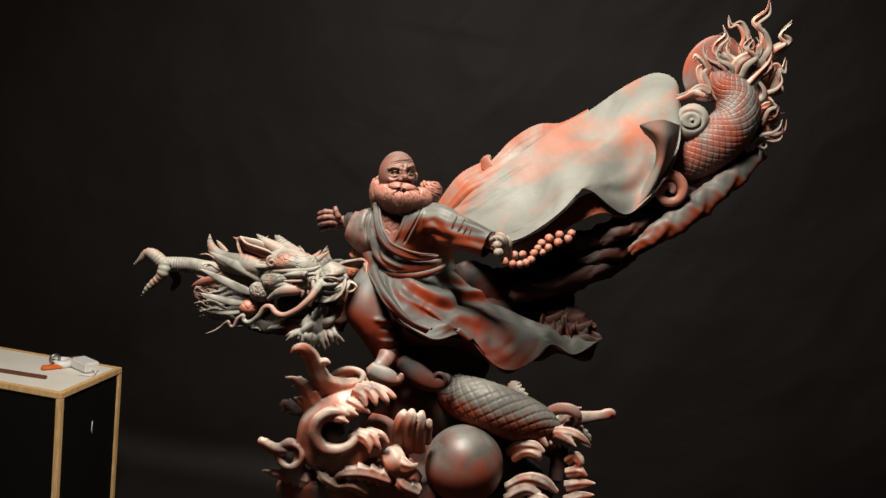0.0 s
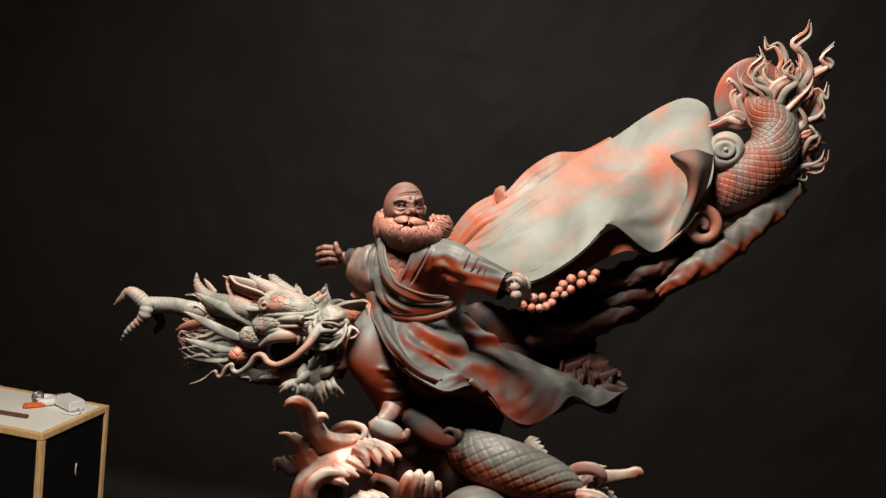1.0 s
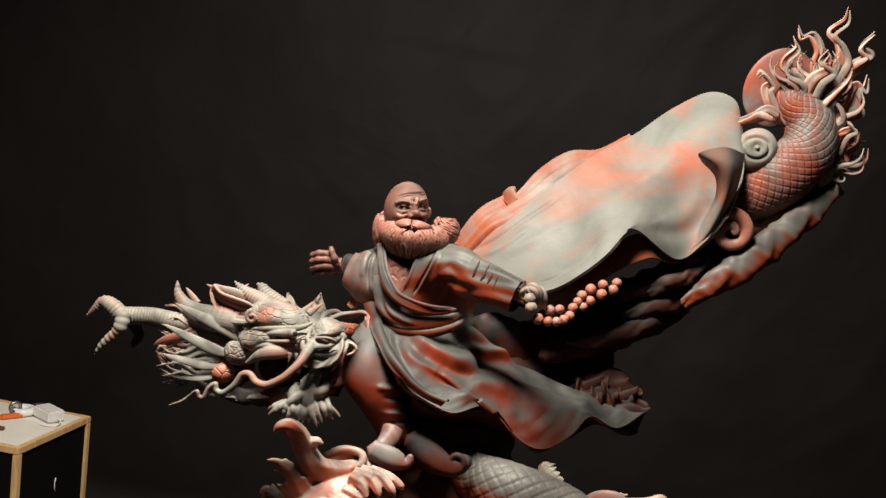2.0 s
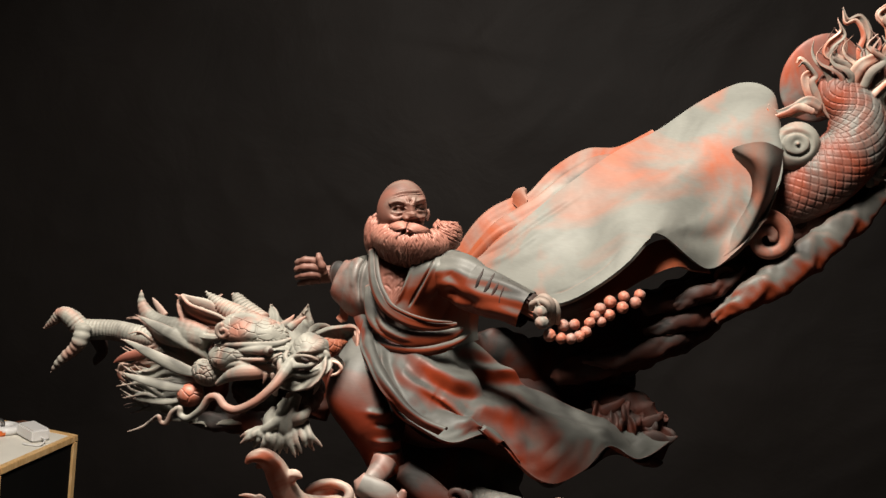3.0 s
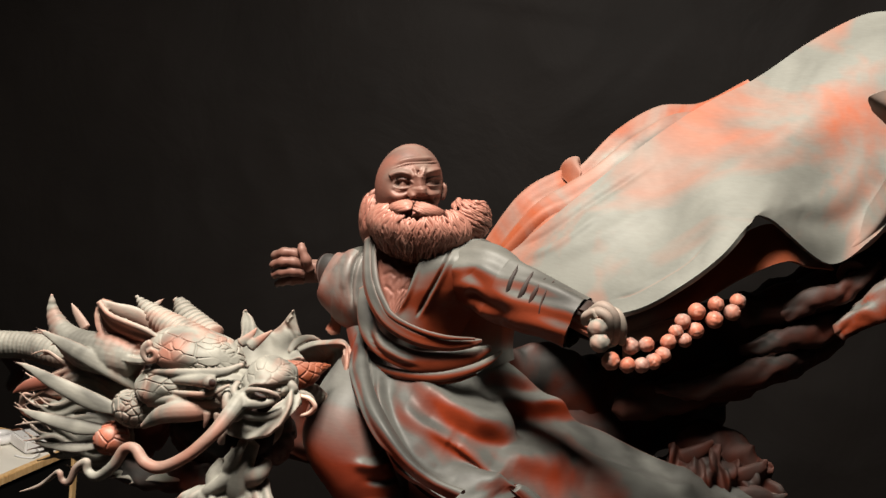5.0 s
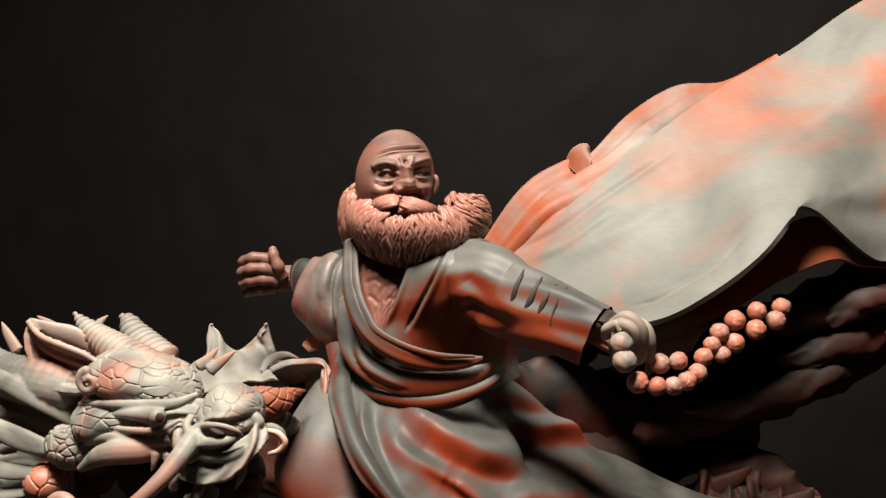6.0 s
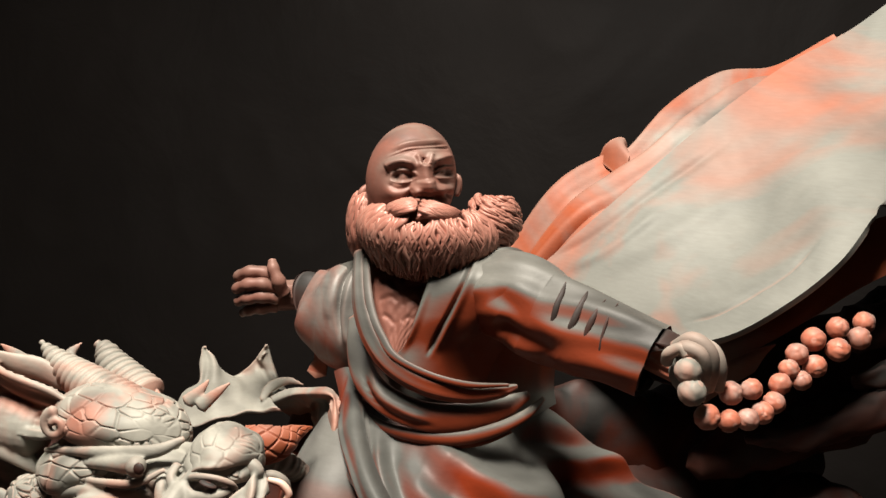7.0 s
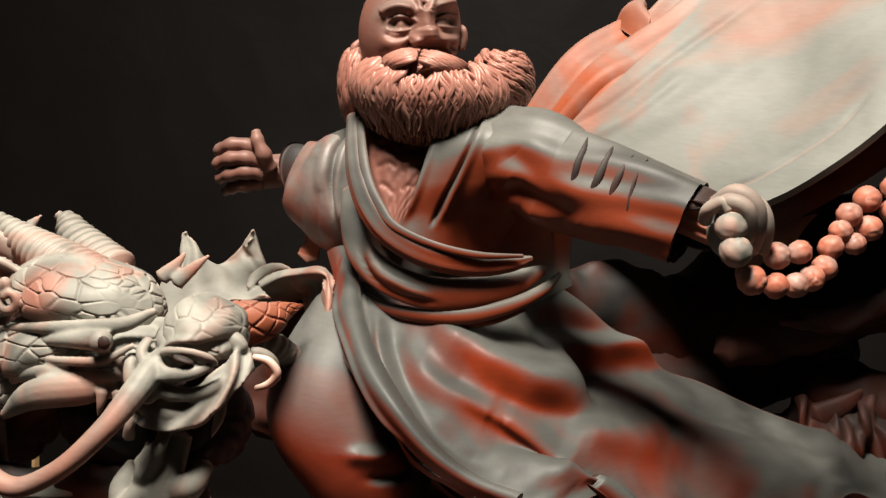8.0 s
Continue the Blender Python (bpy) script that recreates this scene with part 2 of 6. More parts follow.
        f = np.array([tuple(p.vertices) for p in solid.polygons if len(p.vertices) == 4])
        self.verts.append(v.reshape(-1, 3))
        self.faces.append(f + self.count)
        self.slots.append(np.full(len(f), slot))
        self.count += len(v) // 3
        bpy.data.objects.remove(ob)
        bpy.data.meshes.remove(me)
        bpy.data.meshes.remove(solid)

    def make(self, name, woods):
        me = bpy.data.meshes.new(name)
        me.from_pydata(np.concatenate(self.verts).tolist(), [], np.concatenate(self.faces).tolist())
        for w in woods:
            me.materials.append(w)
        me.polygons.foreach_set("material_index", np.concatenate(self.slots).astype(np.int32))
        me.polygons.foreach_set("use_smooth", np.ones(len(me.polygons), bool))
        bm = bmesh.new()
        bm.from_mesh(me)
        bmesh.ops.recalc_face_normals(bm, faces=bm.faces)
        bm.to_mesh(me)
        bm.free()
        return new(name, me)


def scales(size, depth):
    """Relief of diamond scales on a sweep."""
    def relief(s, th, r):
        a, b = s / size, np.round(2 * np.pi * np.mean(r) / size) * th / (2 * np.pi)
        p, q = (a + b) % 1, (a - b) % 1
        groove = 0.5 - np.maximum(np.abs(p - 0.5), np.abs(q - 0.5))
        return -depth * np.exp(-((groove / 0.06) ** 2)) + 0.22 * depth * (p + q - 1)
    return relief


def rings(size, depth):
    return lambda s, th, r: depth * np.abs(np.sin(np.pi * s / size)) - depth * 0.5


def lumps(freq, depth, seed=0.0):
    def relief(s, th, r):
        out = np.zeros_like(r)
        for k in range(3):
            out += depth / (k + 1) * np.sin(freq * (k + 1) * s + 2.1 * k + seed + np.sin(2 * th + k + seed)) * np.cos((k + 2) * th + seed * 3 + 13 * s * (k + 1))
        return out
    return relief


def cells(count, depth, seed, edge=0.08):
    """Relief of grown scale plates on an ellipsoid."""
    rng = np.random.RandomState(seed)
    seeds = unit(rng.normal(size=(count, 3)))
    def relief(d):
        dist = np.sort(np.linalg.norm(d[..., None, :] - seeds, axis=-1), axis=-1)
        gap = dist[..., 1] - dist[..., 0]
        return -depth * np.exp(-((gap / edge) ** 2))
    return relief


# ---- the carved sculpture: one piece of wood ----
art = Carving()


# flying cape: a wide sheet that leans back and catches the light
def cape_relief(u, v):
    return 0.006 * np.sin(9 * v + 3 * u) * np.exp(-((u - 0.2) / 0.3) ** 2) + 0.004 * np.sin(16 * v * (1 - 0.4 * u)) * u**2


art.sheet([
    [(-0.414, 2.840, 1.879), (-0.277, 2.870, 2.022), (-0.180, 2.920, 2.123), (-0.080, 2.970, 2.215), 
    (0.005, 3.010, 2.275), (0.096, 3.040, 2.353), (0.188, 3.050, 2.406), (0.252, 3.020, 2.392), 
    (0.275, 2.980, 2.329)],
    [(-0.367, 2.820, 1.855), (-0.249, 2.835, 1.987), (-0.152, 2.870, 2.076), (-0.064, 2.900, 2.158), 
    (0.023, 2.940, 2.217), (0.111, 2.960, 2.283), (0.188, 2.965, 2.320), (0.252, 2.955, 2.317), 
    (0.282, 2.930, 2.264)],
    [(-0.306, 2.785, 1.834), (-0.208, 2.790, 1.948), (-0.125, 2.820, 2.024), (-0.049, 2.840, 2.107), 
    (0.039, 2.880, 2.160), (0.123, 2.910, 2.206), (0.192, 2.915, 2.223), (0.247, 2.910, 2.222), 
    (0.282, 2.890, 2.196)],
    [(-0.234, 2.740, 1.826), (-0.171, 2.740, 1.912), (-0.109, 2.750, 1.972), (-0.040, 2.770, 2.065), 
    (0.036, 2.820, 2.103), (0.120, 2.870, 2.098), (0.180, 2.880, 2.109), (0.231, 2.875, 2.129), 
    (0.262, 2.860, 2.128)],
    [(-0.196, 2.690, 1.861), (-0.134, 2.665, 1.889), (-0.081, 2.660, 1.932), (-0.036, 2.670, 1.982), 
    (0.000, 2.710, 2.031), (0.037, 2.760, 2.041), (0.144, 2.840, 1.976), (0.210, 2.845, 2.029), 
    (0.241, 2.840, 2.095)],
], CAPE, 120, 200, 0.008, cape_relief, [
    ([(-0.324, 2.800, 1.914), (-0.217, 2.800, 1.977), (-0.103, 2.850, 2.058), (0.014, 2.900, 2.142), (0.115, 2.900, 2.230)], 0.014, 0.004),
    ([(0.051, 2.900, 2.056), (0.129, 2.900, 2.040), (0.187, 2.900, 2.073), (0.225, 2.900, 2.154)], 0.022, -0.006),
    ([(-0.185, 2.700, 1.887), (-0.154, 2.720, 1.904), (-0.113, 2.760, 1.935), (-0.081, 2.780, 1.963), (-0.053, 2.800, 1.999)], 0.0016, -0.004),
    ([(-0.367, 2.800, 1.927), (-0.307, 2.830, 1.968), (-0.241, 2.850, 2.028), (-0.146, 2.900, 2.106)], 0.006, -0.004),
        ([(-0.337, 2.800, 1.923), (-0.284, 2.830, 1.955), (-0.225, 2.850, 2.011)], 0.007, 0.004)])

# the cape's hind layer, with pulled folds and a curled tip
art.sheet([
    [(-0.458, 2.948, 1.864), (-0.382, 2.978, 2.010), (-0.321, 3.008, 2.061), (-0.278, 2.998, 2.074), 
    (-0.224, 3.068, 2.150), (-0.154, 3.108, 2.206), (-0.075, 3.118, 2.222), (0.005, 3.118, 2.275)],
    [(-0.433, 2.908, 1.857), (-0.356, 2.918, 1.989), (-0.300, 2.948, 2.042), (-0.254, 2.958, 2.075), 
    (-0.198, 2.998, 2.134), (-0.132, 3.038, 2.186), (-0.062, 3.058, 2.208), (0.011, 3.078, 2.269)],
    [(-0.408, 2.873, 1.872), (-0.325, 2.873, 1.986), (-0.269, 2.893, 2.023), (-0.223, 2.918, 2.069), 
    (-0.174, 2.946, 2.123), (-0.117, 2.976, 2.179), (-0.061, 2.996, 2.218), (0.014, 3.023, 2.272)],
    [(-0.363, 2.878, 1.849), (-0.300, 2.888, 1.963), (-0.249, 2.908, 1.998), (-0.199, 2.928, 2.050), 
    (-0.150, 2.958, 2.103), (-0.097, 2.988, 2.161), (-0.044, 3.008, 2.200), (0.028, 3.038, 2.248)],
], FOLD, 40, 90, 0.007, lambda u, v: (0.012 * np.sin(17 * u + 2 * v) + 0.004 * np.sin(37 * u)) * (1 - 0.5 * v))
art.sheet([
    [(-0.320, 3.003, 2.066), (-0.312, 2.998, 2.088), (-0.298, 2.998, 2.100), (-0.284, 2.998, 2.100), 
    (-0.277, 2.998, 2.080)],
    [(-0.309, 2.983, 2.060), (-0.299, 2.978, 2.079), (-0.291, 2.978, 2.091), (-0.283, 2.983, 2.092), 
    (-0.280, 2.993, 2.075)],
    [(-0.283, 2.948, 2.044), (-0.277, 2.953, 2.058), (-0.275, 2.958, 2.073), (-0.275, 2.968, 2.081), 
    (-0.276, 2.978, 2.072)],
], FOLD, 16, 30, 0.004)

# rim of the cape turned over towards its hind corner
art.sheet([
    [(0.275, 2.870, 2.253), (0.274, 2.870, 2.198), (0.263, 2.870, 2.135), (0.244, 2.865, 2.076), (0.210, 2.860, 2.015), (0.168, 2.860, 1.981)],
    [(0.216, 2.800, 2.262), (0.240, 2.800, 2.215), (0.244, 2.815, 2.154), (0.228, 2.830, 2.089), (0.199, 2.845, 2.028), (0.163, 2.850, 1.993)],
    [(0.157, 2.785, 2.242), (0.206, 2.790, 2.213), (0.227, 2.810, 2.159), (0.214, 2.835, 2.097), (0.190, 2.855, 2.038), (0.157, 2.865, 2.005)],
    [(0.167, 2.815, 2.222), (0.205, 2.825, 2.189), (0.215, 2.840, 2.144), (0.204, 2.865, 2.095), (0.181, 2.875, 2.044), (0.152, 2.880, 2.013)],
], CAPE, 50, 80, 0.006)

# rolled under-edge of the cape
art.sheet([
    [(-0.169, 2.720, 1.869), (-0.095, 2.760, 1.903), (-0.046, 2.790, 1.950), (-0.013, 2.800, 1.984), (0.014, 2.810, 2.016),
        (0.055, 2.820, 2.029), (0.111, 2.845, 1.997), (0.147, 2.850, 1.980)],
    [(-0.165, 2.705, 1.855), (-0.093, 2.740, 1.887), (-0.042, 2.770, 1.921), (-0.004, 2.785, 1.958), (0.029, 2.795, 1.988),
        (0.070, 2.810, 2.001), (0.116, 2.840, 1.982), (0.151, 2.850, 1.973)],
    [(-0.160, 2.700, 1.839), (-0.096, 2.730, 1.869), (-0.044, 2.760, 1.901), (0.001, 2.775, 1.935), (0.038, 2.785, 1.959),
        (0.080, 2.805, 1.975), (0.122, 2.835, 1.968), (0.156, 2.850, 1.966)],
], FOLD, 40, 110, 0.006, lambda u, v: 0.002 * np.sin(24 * v + 4 * u) * u)
art.sheet([
    [(-0.166, 2.715, 1.848), (-0.125, 2.730, 1.857), (-0.078, 2.750, 1.869)],
    [(-0.159, 2.710, 1.827), (-0.123, 2.725, 1.842), (-0.089, 2.745, 1.855)],
    [(-0.153, 2.720, 1.795), (-0.126, 2.735, 1.815), (-0.098, 2.750, 1.833)],
], FOLD, 20, 30, 0.006)

# trunk beneath the cape, the shade there painted in as darker wood
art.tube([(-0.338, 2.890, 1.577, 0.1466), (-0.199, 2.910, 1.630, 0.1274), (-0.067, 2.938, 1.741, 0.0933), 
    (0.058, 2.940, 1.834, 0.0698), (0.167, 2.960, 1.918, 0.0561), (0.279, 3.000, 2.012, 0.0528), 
    (0.399, 3.040, 2.116, 0.0477), (0.489, 3.060, 2.175, 0.0353), (0.544, 3.060, 2.209, 0.0141)], DARK_SHADED, 90, 36, 0.8, relief=lumps(34, 0.011))
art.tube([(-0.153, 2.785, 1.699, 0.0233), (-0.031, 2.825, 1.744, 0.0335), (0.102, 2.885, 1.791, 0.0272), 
    (0.199, 2.925, 1.866, 0.0239), (0.280, 2.965, 1.925, 0.0103)], DARK_SHADED, 50, 16, 0.7, relief=lumps(60, 0.006, 1))
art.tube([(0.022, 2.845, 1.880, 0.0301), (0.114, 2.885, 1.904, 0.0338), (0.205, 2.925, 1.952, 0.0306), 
    (0.300, 2.965, 1.973, 0.0206), (0.375, 3.025, 2.040, 0.0070)], DARK_SHADED, 50, 16, 0.7, relief=lumps(60, 0.005, 2))
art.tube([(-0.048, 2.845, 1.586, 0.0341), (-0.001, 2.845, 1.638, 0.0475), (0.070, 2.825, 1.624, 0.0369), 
    (0.103, 2.815, 1.636, 0.0067)], DARK_SHADED, 40, 18, 0.8, relief=lumps(70, 0.006, 4))

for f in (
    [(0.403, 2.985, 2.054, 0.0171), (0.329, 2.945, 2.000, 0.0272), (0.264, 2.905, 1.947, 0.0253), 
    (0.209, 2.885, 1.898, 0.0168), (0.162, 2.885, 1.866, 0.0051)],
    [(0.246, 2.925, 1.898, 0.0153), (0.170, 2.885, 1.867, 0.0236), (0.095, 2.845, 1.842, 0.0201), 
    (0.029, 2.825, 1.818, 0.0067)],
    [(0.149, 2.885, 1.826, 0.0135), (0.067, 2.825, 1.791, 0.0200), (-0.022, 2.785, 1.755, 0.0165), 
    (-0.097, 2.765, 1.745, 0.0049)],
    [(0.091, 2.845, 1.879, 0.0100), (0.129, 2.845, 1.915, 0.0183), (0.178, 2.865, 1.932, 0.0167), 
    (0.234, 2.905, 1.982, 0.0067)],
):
    art.tube(f, DARK_SHADED, 50, 18, 0.7, relief=lumps(70, 0.004, 6))

# dark fill added so the gap behind the sleeve reads as black shade
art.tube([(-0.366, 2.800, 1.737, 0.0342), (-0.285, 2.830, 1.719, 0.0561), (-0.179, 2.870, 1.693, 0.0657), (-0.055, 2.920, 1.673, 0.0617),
    (0.021, 2.970, 1.684, 0.0323)], DARK_SHADED, 70, 40, 0.6, relief=lumps(40, 0.008, 7))
# hind coil of the tail with scales
art.tube([(0.218, 3.000, 2.083, 0.0422), (0.297, 2.990, 2.131, 0.0593), (0.380, 2.980, 2.196, 0.0742), 
    (0.444, 2.980, 2.282, 0.0703), (0.440, 2.990, 2.357, 0.0600), (0.395, 3.000, 2.411, 0.0447), 
    (0.435, 3.020, 2.450, 0.0328), (0.503, 3.040, 2.468, 0.0138)], REDWOOD, 420, 200, 0.8, relief=scales(0.021, 0.0034))


def spiral(centre, start, turns, radius, thick, slot, shrink=0.25, lean=0.02, sense=1, into=art):
    """A scroll that winds inwards and rises towards its middle."""
    pts = []
    steps = int(10 * turns)
    for i in range(steps + 1):
        f = i / steps
        a = radians(start) + sense * 2 * math.pi * turns * f
        r = radius * (1 - f) + radius * shrink * f
        pts.append((centre[0] + r * math.cos(a), centre[1] - lean * f, centre[2] + r * math.sin(a), thick * (1 - 0.45 * f)))
    into.tube(pts, slot, steps * 4, 12, 0.8)


spiral([(0.269, 2.880, 2.057)][0], 200, 1.6, 0.056, 0.019, BEAD, 0.15, 0.01, -1)
spiral([(0.191, 2.900, 1.955)][0], 40, 1.3, 0.020, 0.008, REDWOOD, 0.2)
art.tube([(0.546, 3.020, 2.203, 0.0174), (0.482, 2.980, 2.133, 0.0310), (0.398, 2.930, 2.057, 0.0375), 
    (0.324, 2.890, 1.983, 0.0373), (0.246, 2.870, 1.924, 0.0305), (0.178, 2.860, 1.865, 0.0102)], ROBE, 80, 30, 0.7, relief=lumps(60, 0.005, 5))
art.tube([(0.331, 2.990, 2.068, 0.0210), (0.406, 3.000, 2.094, 0.0279), (0.489, 3.030, 2.140, 0.0245), 
    (0.543, 3.050, 2.202, 0.0088)], REDWOOD, 40, 14, 0.6, relief=rings(0.03, 0.004))
# eye-like knot beside the coil
art.blob([(0.315, 2.955, 2.268)][0], (0.052, 0.030, 0.056), DRAGON, (0, 15, 0), None, 90, 120, [
    ([(0.277, 2.930, 2.269), (0.286, 2.930, 2.292), (0.311, 2.930, 2.301), (0.339, 2.930, 2.290), (0.343, 2.930, 2.264),
        (0.322, 2.930, 2.245), (0.292, 2.930, 2.248), (0.277, 2.930, 2.269)], 0.004, -0.007),
    ([(0.313, 2.930, 2.273)], 0.012, -0.012), ([(0.313, 2.930, 2.273)], 0.006, 0.014)])
# flat disc behind the flames
art.blob((0.371, 3.075, 2.440), (0.088, 0.012, 0.108), REDWOOD, (0, 22, 0), None, 40, 64)

# flames: wavy tapered tongues
FLAMES = [
    [(0.451, 3.020, 2.397, 0.0449), (0.466, 3.020, 2.466, 0.0344), (0.502, 3.030, 2.521, 0.0223), 
    (0.492, 3.030, 2.563, 0.0154), (0.467, 3.030, 2.589, 0.0137), (0.497, 3.030, 2.622, 0.0103), 
    (0.502, 3.030, 2.656, 0.0026)],
    [(0.501, 3.040, 2.420, 0.0347), (0.518, 3.040, 2.481, 0.0294), (0.561, 3.040, 2.524, 0.0224), 
    (0.577, 3.040, 2.543, 0.0155), (0.554, 3.040, 2.564, 0.0103), (0.578, 3.040, 2.603, 0.0026)],
    [(0.408, 3.010, 2.392, 0.0276), (0.385, 3.010, 2.432, 0.0241), (0.392, 3.000, 2.471, 0.0206), 
    (0.360, 3.000, 2.485, 0.0137), (0.361, 3.000, 2.509, 0.0103), (0.384, 3.000, 2.538, 0.0085), 
    (0.373, 3.000, 2.566, 0.0026)],
    [(0.481, 3.050, 2.453, 0.0243), (0.453, 3.050, 2.510, 0.0174), (0.454, 3.050, 2.549, 0.0139), 
    (0.432, 3.050, 2.582, 0.0121), (0.406, 3.050, 2.574, 0.0087), (0.391, 3.050, 2.602, 0.0026)],
    [(0.515, 3.030, 2.369, 0.0311), (0.531, 3.020, 2.421, 0.0258), (0.545, 3.020, 2.460, 0.0171), 
    (0.566, 3.020, 2.455, 0.0103), (0.571, 3.020, 2.490, 0.0026)],
    [(0.514, 3.030, 2.317, 0.0312), (0.519, 3.020, 2.366, 0.0276), (0.550, 3.020, 2.386, 0.0206), 
    (0.572, 3.020, 2.391, 0.0137), (0.561, 3.020, 2.424, 0.0034)],
    [(0.507, 3.040, 2.265, 0.0314), (0.525, 3.030, 2.301, 0.0278), (0.552, 3.030, 2.312, 0.0208), 
    (0.562, 3.030, 2.339, 0.0121), (0.573, 3.030, 2.354, 0.0026)],
    [(0.505, 3.040, 2.221, 0.0245), (0.528, 3.030, 2.249, 0.0226), (0.542, 3.030, 2.265, 0.0174), 
    (0.561, 3.030, 2.253, 0.0122), (0.566, 3.030, 2.309, 0.0026)],
    [(0.373, 3.000, 2.354, 0.0224), (0.345, 3.000, 2.385, 0.0207), (0.322, 3.000, 2.426, 0.0172), 
    (0.332, 3.000, 2.444, 0.0120), (0.306, 3.000, 2.470, 0.0086), (0.298, 3.000, 2.459, 0.0034)],
    [(0.358, 2.980, 2.360, 0.0171), (0.332, 2.980, 2.366, 0.0240), (0.304, 2.980, 2.350, 0.0206), 
    (0.268, 2.980, 2.339, 0.0138), (0.245, 2.980, 2.357, 0.0034)],
    [(0.424, 2.980, 2.426, 0.0239), (0.434, 2.970, 2.460, 0.0237), (0.463, 2.970, 2.487, 0.0169), 
    (0.440, 2.970, 2.507, 0.0101), (0.456, 2.970, 2.535, 0.0034)],
    [(0.496, 3.000, 2.349, 0.0240), (0.477, 2.980, 2.397, 0.0204), (0.497, 2.980, 2.436, 0.0153), 
    (0.519, 2.980, 2.472, 0.0085), (0.522, 2.980, 2.499, 0.0025)],
    [(0.513, 3.000, 2.291, 0.0155), (0.525, 2.990, 2.334, 0.0154), (0.546, 2.990, 2.350, 0.0119), 
    (0.530, 2.990, 2.369, 0.0051)],
]
for i, f in enumerate(FLAMES):
    art.tube([(x, y, z, 0.72 * r) for x, y, z, r in f], DRAGON if i % 2 else CLOUD, 60, 18, 0.45, twist=1.2 if i % 2 else -1.0, relief=lambda s, th, r: 0.22 * r * np.cos(4 * th + 20 * s))
    side = -1 if i % 2 else 1
    art.tube([(x + side * 0.8 * r, y - 0.012, z - 0.010, 0.42 * r) for x, y, z, r in f], CLOUD if i % 2 else DRAGON, 50, 12, 0.5, twist=0.8)

# smaller tongues along the outer curve
spine = spline([(0.526, 3.030, 2.211), (0.535, 3.020, 2.259), (0.530, 3.020, 2.310), (0.515, 3.020, 2.360), 
    (0.499, 3.020, 2.410), (0.459, 3.020, 2.457), (0.407, 3.010, 2.460), (0.362, 3.000, 2.430)], 46)
tongues = np.random.RandomState(11)
for i, p in enumerate(spine):
    out = np.array((math.cos(0.3 + i / 46 * 1.9), 0, 0.45 + math.sin(0.3 + i / 46 * 1.9)))
    long, bend, w = tongues.uniform(0.05, 0.10), tongues.choice((-1, 1)) * tongues.uniform(0.008, 0.018), tongues.uniform(0.006, 0.011)
    side = np.array((-out[2], 0, out[0]))
    p = p - out * 0.03 + tongues.uniform(-0.012, 0.012, 3) * (1, 2.5, 1)
    pts = [(*(p + out * long * g + side * bend * math.sin(6.5 * g) + np.array((0, -0.012 * math.sin(3 * g), 0))), w * (1 - g) ** 0.8 + 0.0008) for g in (0, 0.2, 0.4, 0.6, 0.8, 1)]
    art.tube(pts, (DRAGON, CLOUD, REDWOOD)[i % 3], 30, 12, 0.5, twist=bend * 80, relief=lambda s, th, r: 0.18 * r * np.cos(4 * th))

# ---- the robed rider ----
# torso
rider = Carving()
rider.tube([(-0.505, 2.735, 1.965, 0.0495), (-0.501, 2.740, 1.933, 0.0880), (-0.500, 2.745, 1.895, 0.1000), (-0.485, 2.745, 1.847, 0.1000),
    (-0.470, 2.735, 1.799, 0.0960), (-0.458, 2.730, 1.750, 0.1000), (-0.447, 2.730, 1.709, 0.1100)], ROBE, 60, 64, 0.66)

# robe front over the ribs
art.sheet([
    [(-0.638, 2.730, 1.900), (-0.583, 2.690, 1.924), (-0.527, 2.665, 1.929), (-0.472, 2.665, 1.933), (-0.427, 2.670, 1.951),
        (-0.389, 2.680, 1.960), (-0.357, 2.700, 1.940)],
    [(-0.633, 2.720, 1.843), (-0.565, 2.665, 1.871), (-0.516, 2.640, 1.880), (-0.463, 2.640, 1.886), (-0.418, 2.645, 1.894),
        (-0.376, 2.670, 1.901), (-0.341, 2.720, 1.891)],
    [(-0.606, 2.720, 1.787), (-0.548, 2.645, 1.819), (-0.510, 2.630, 1.829), (-0.457, 2.635, 1.835), (-0.414, 2.650, 1.837),
        (-0.372, 2.680, 1.840), (-0.334, 2.740, 1.832)],
    [(-0.579, 2.690, 1.761), (-0.533, 2.630, 1.776), (-0.497, 2.620, 1.780), (-0.451, 2.625, 1.781), (-0.409, 2.645, 1.785),
        (-0.368, 2.680, 1.792), (-0.334, 2.750, 1.787)],
    [(-0.567, 2.680, 1.730), (-0.524, 2.630, 1.739), (-0.482, 2.600, 1.741), (-0.436, 2.600, 1.741), (-0.395, 2.620, 1.748),
        (-0.357, 2.670, 1.759), (-0.329, 2.750, 1.762)],
], ROBE, 70, 90, 0.010)
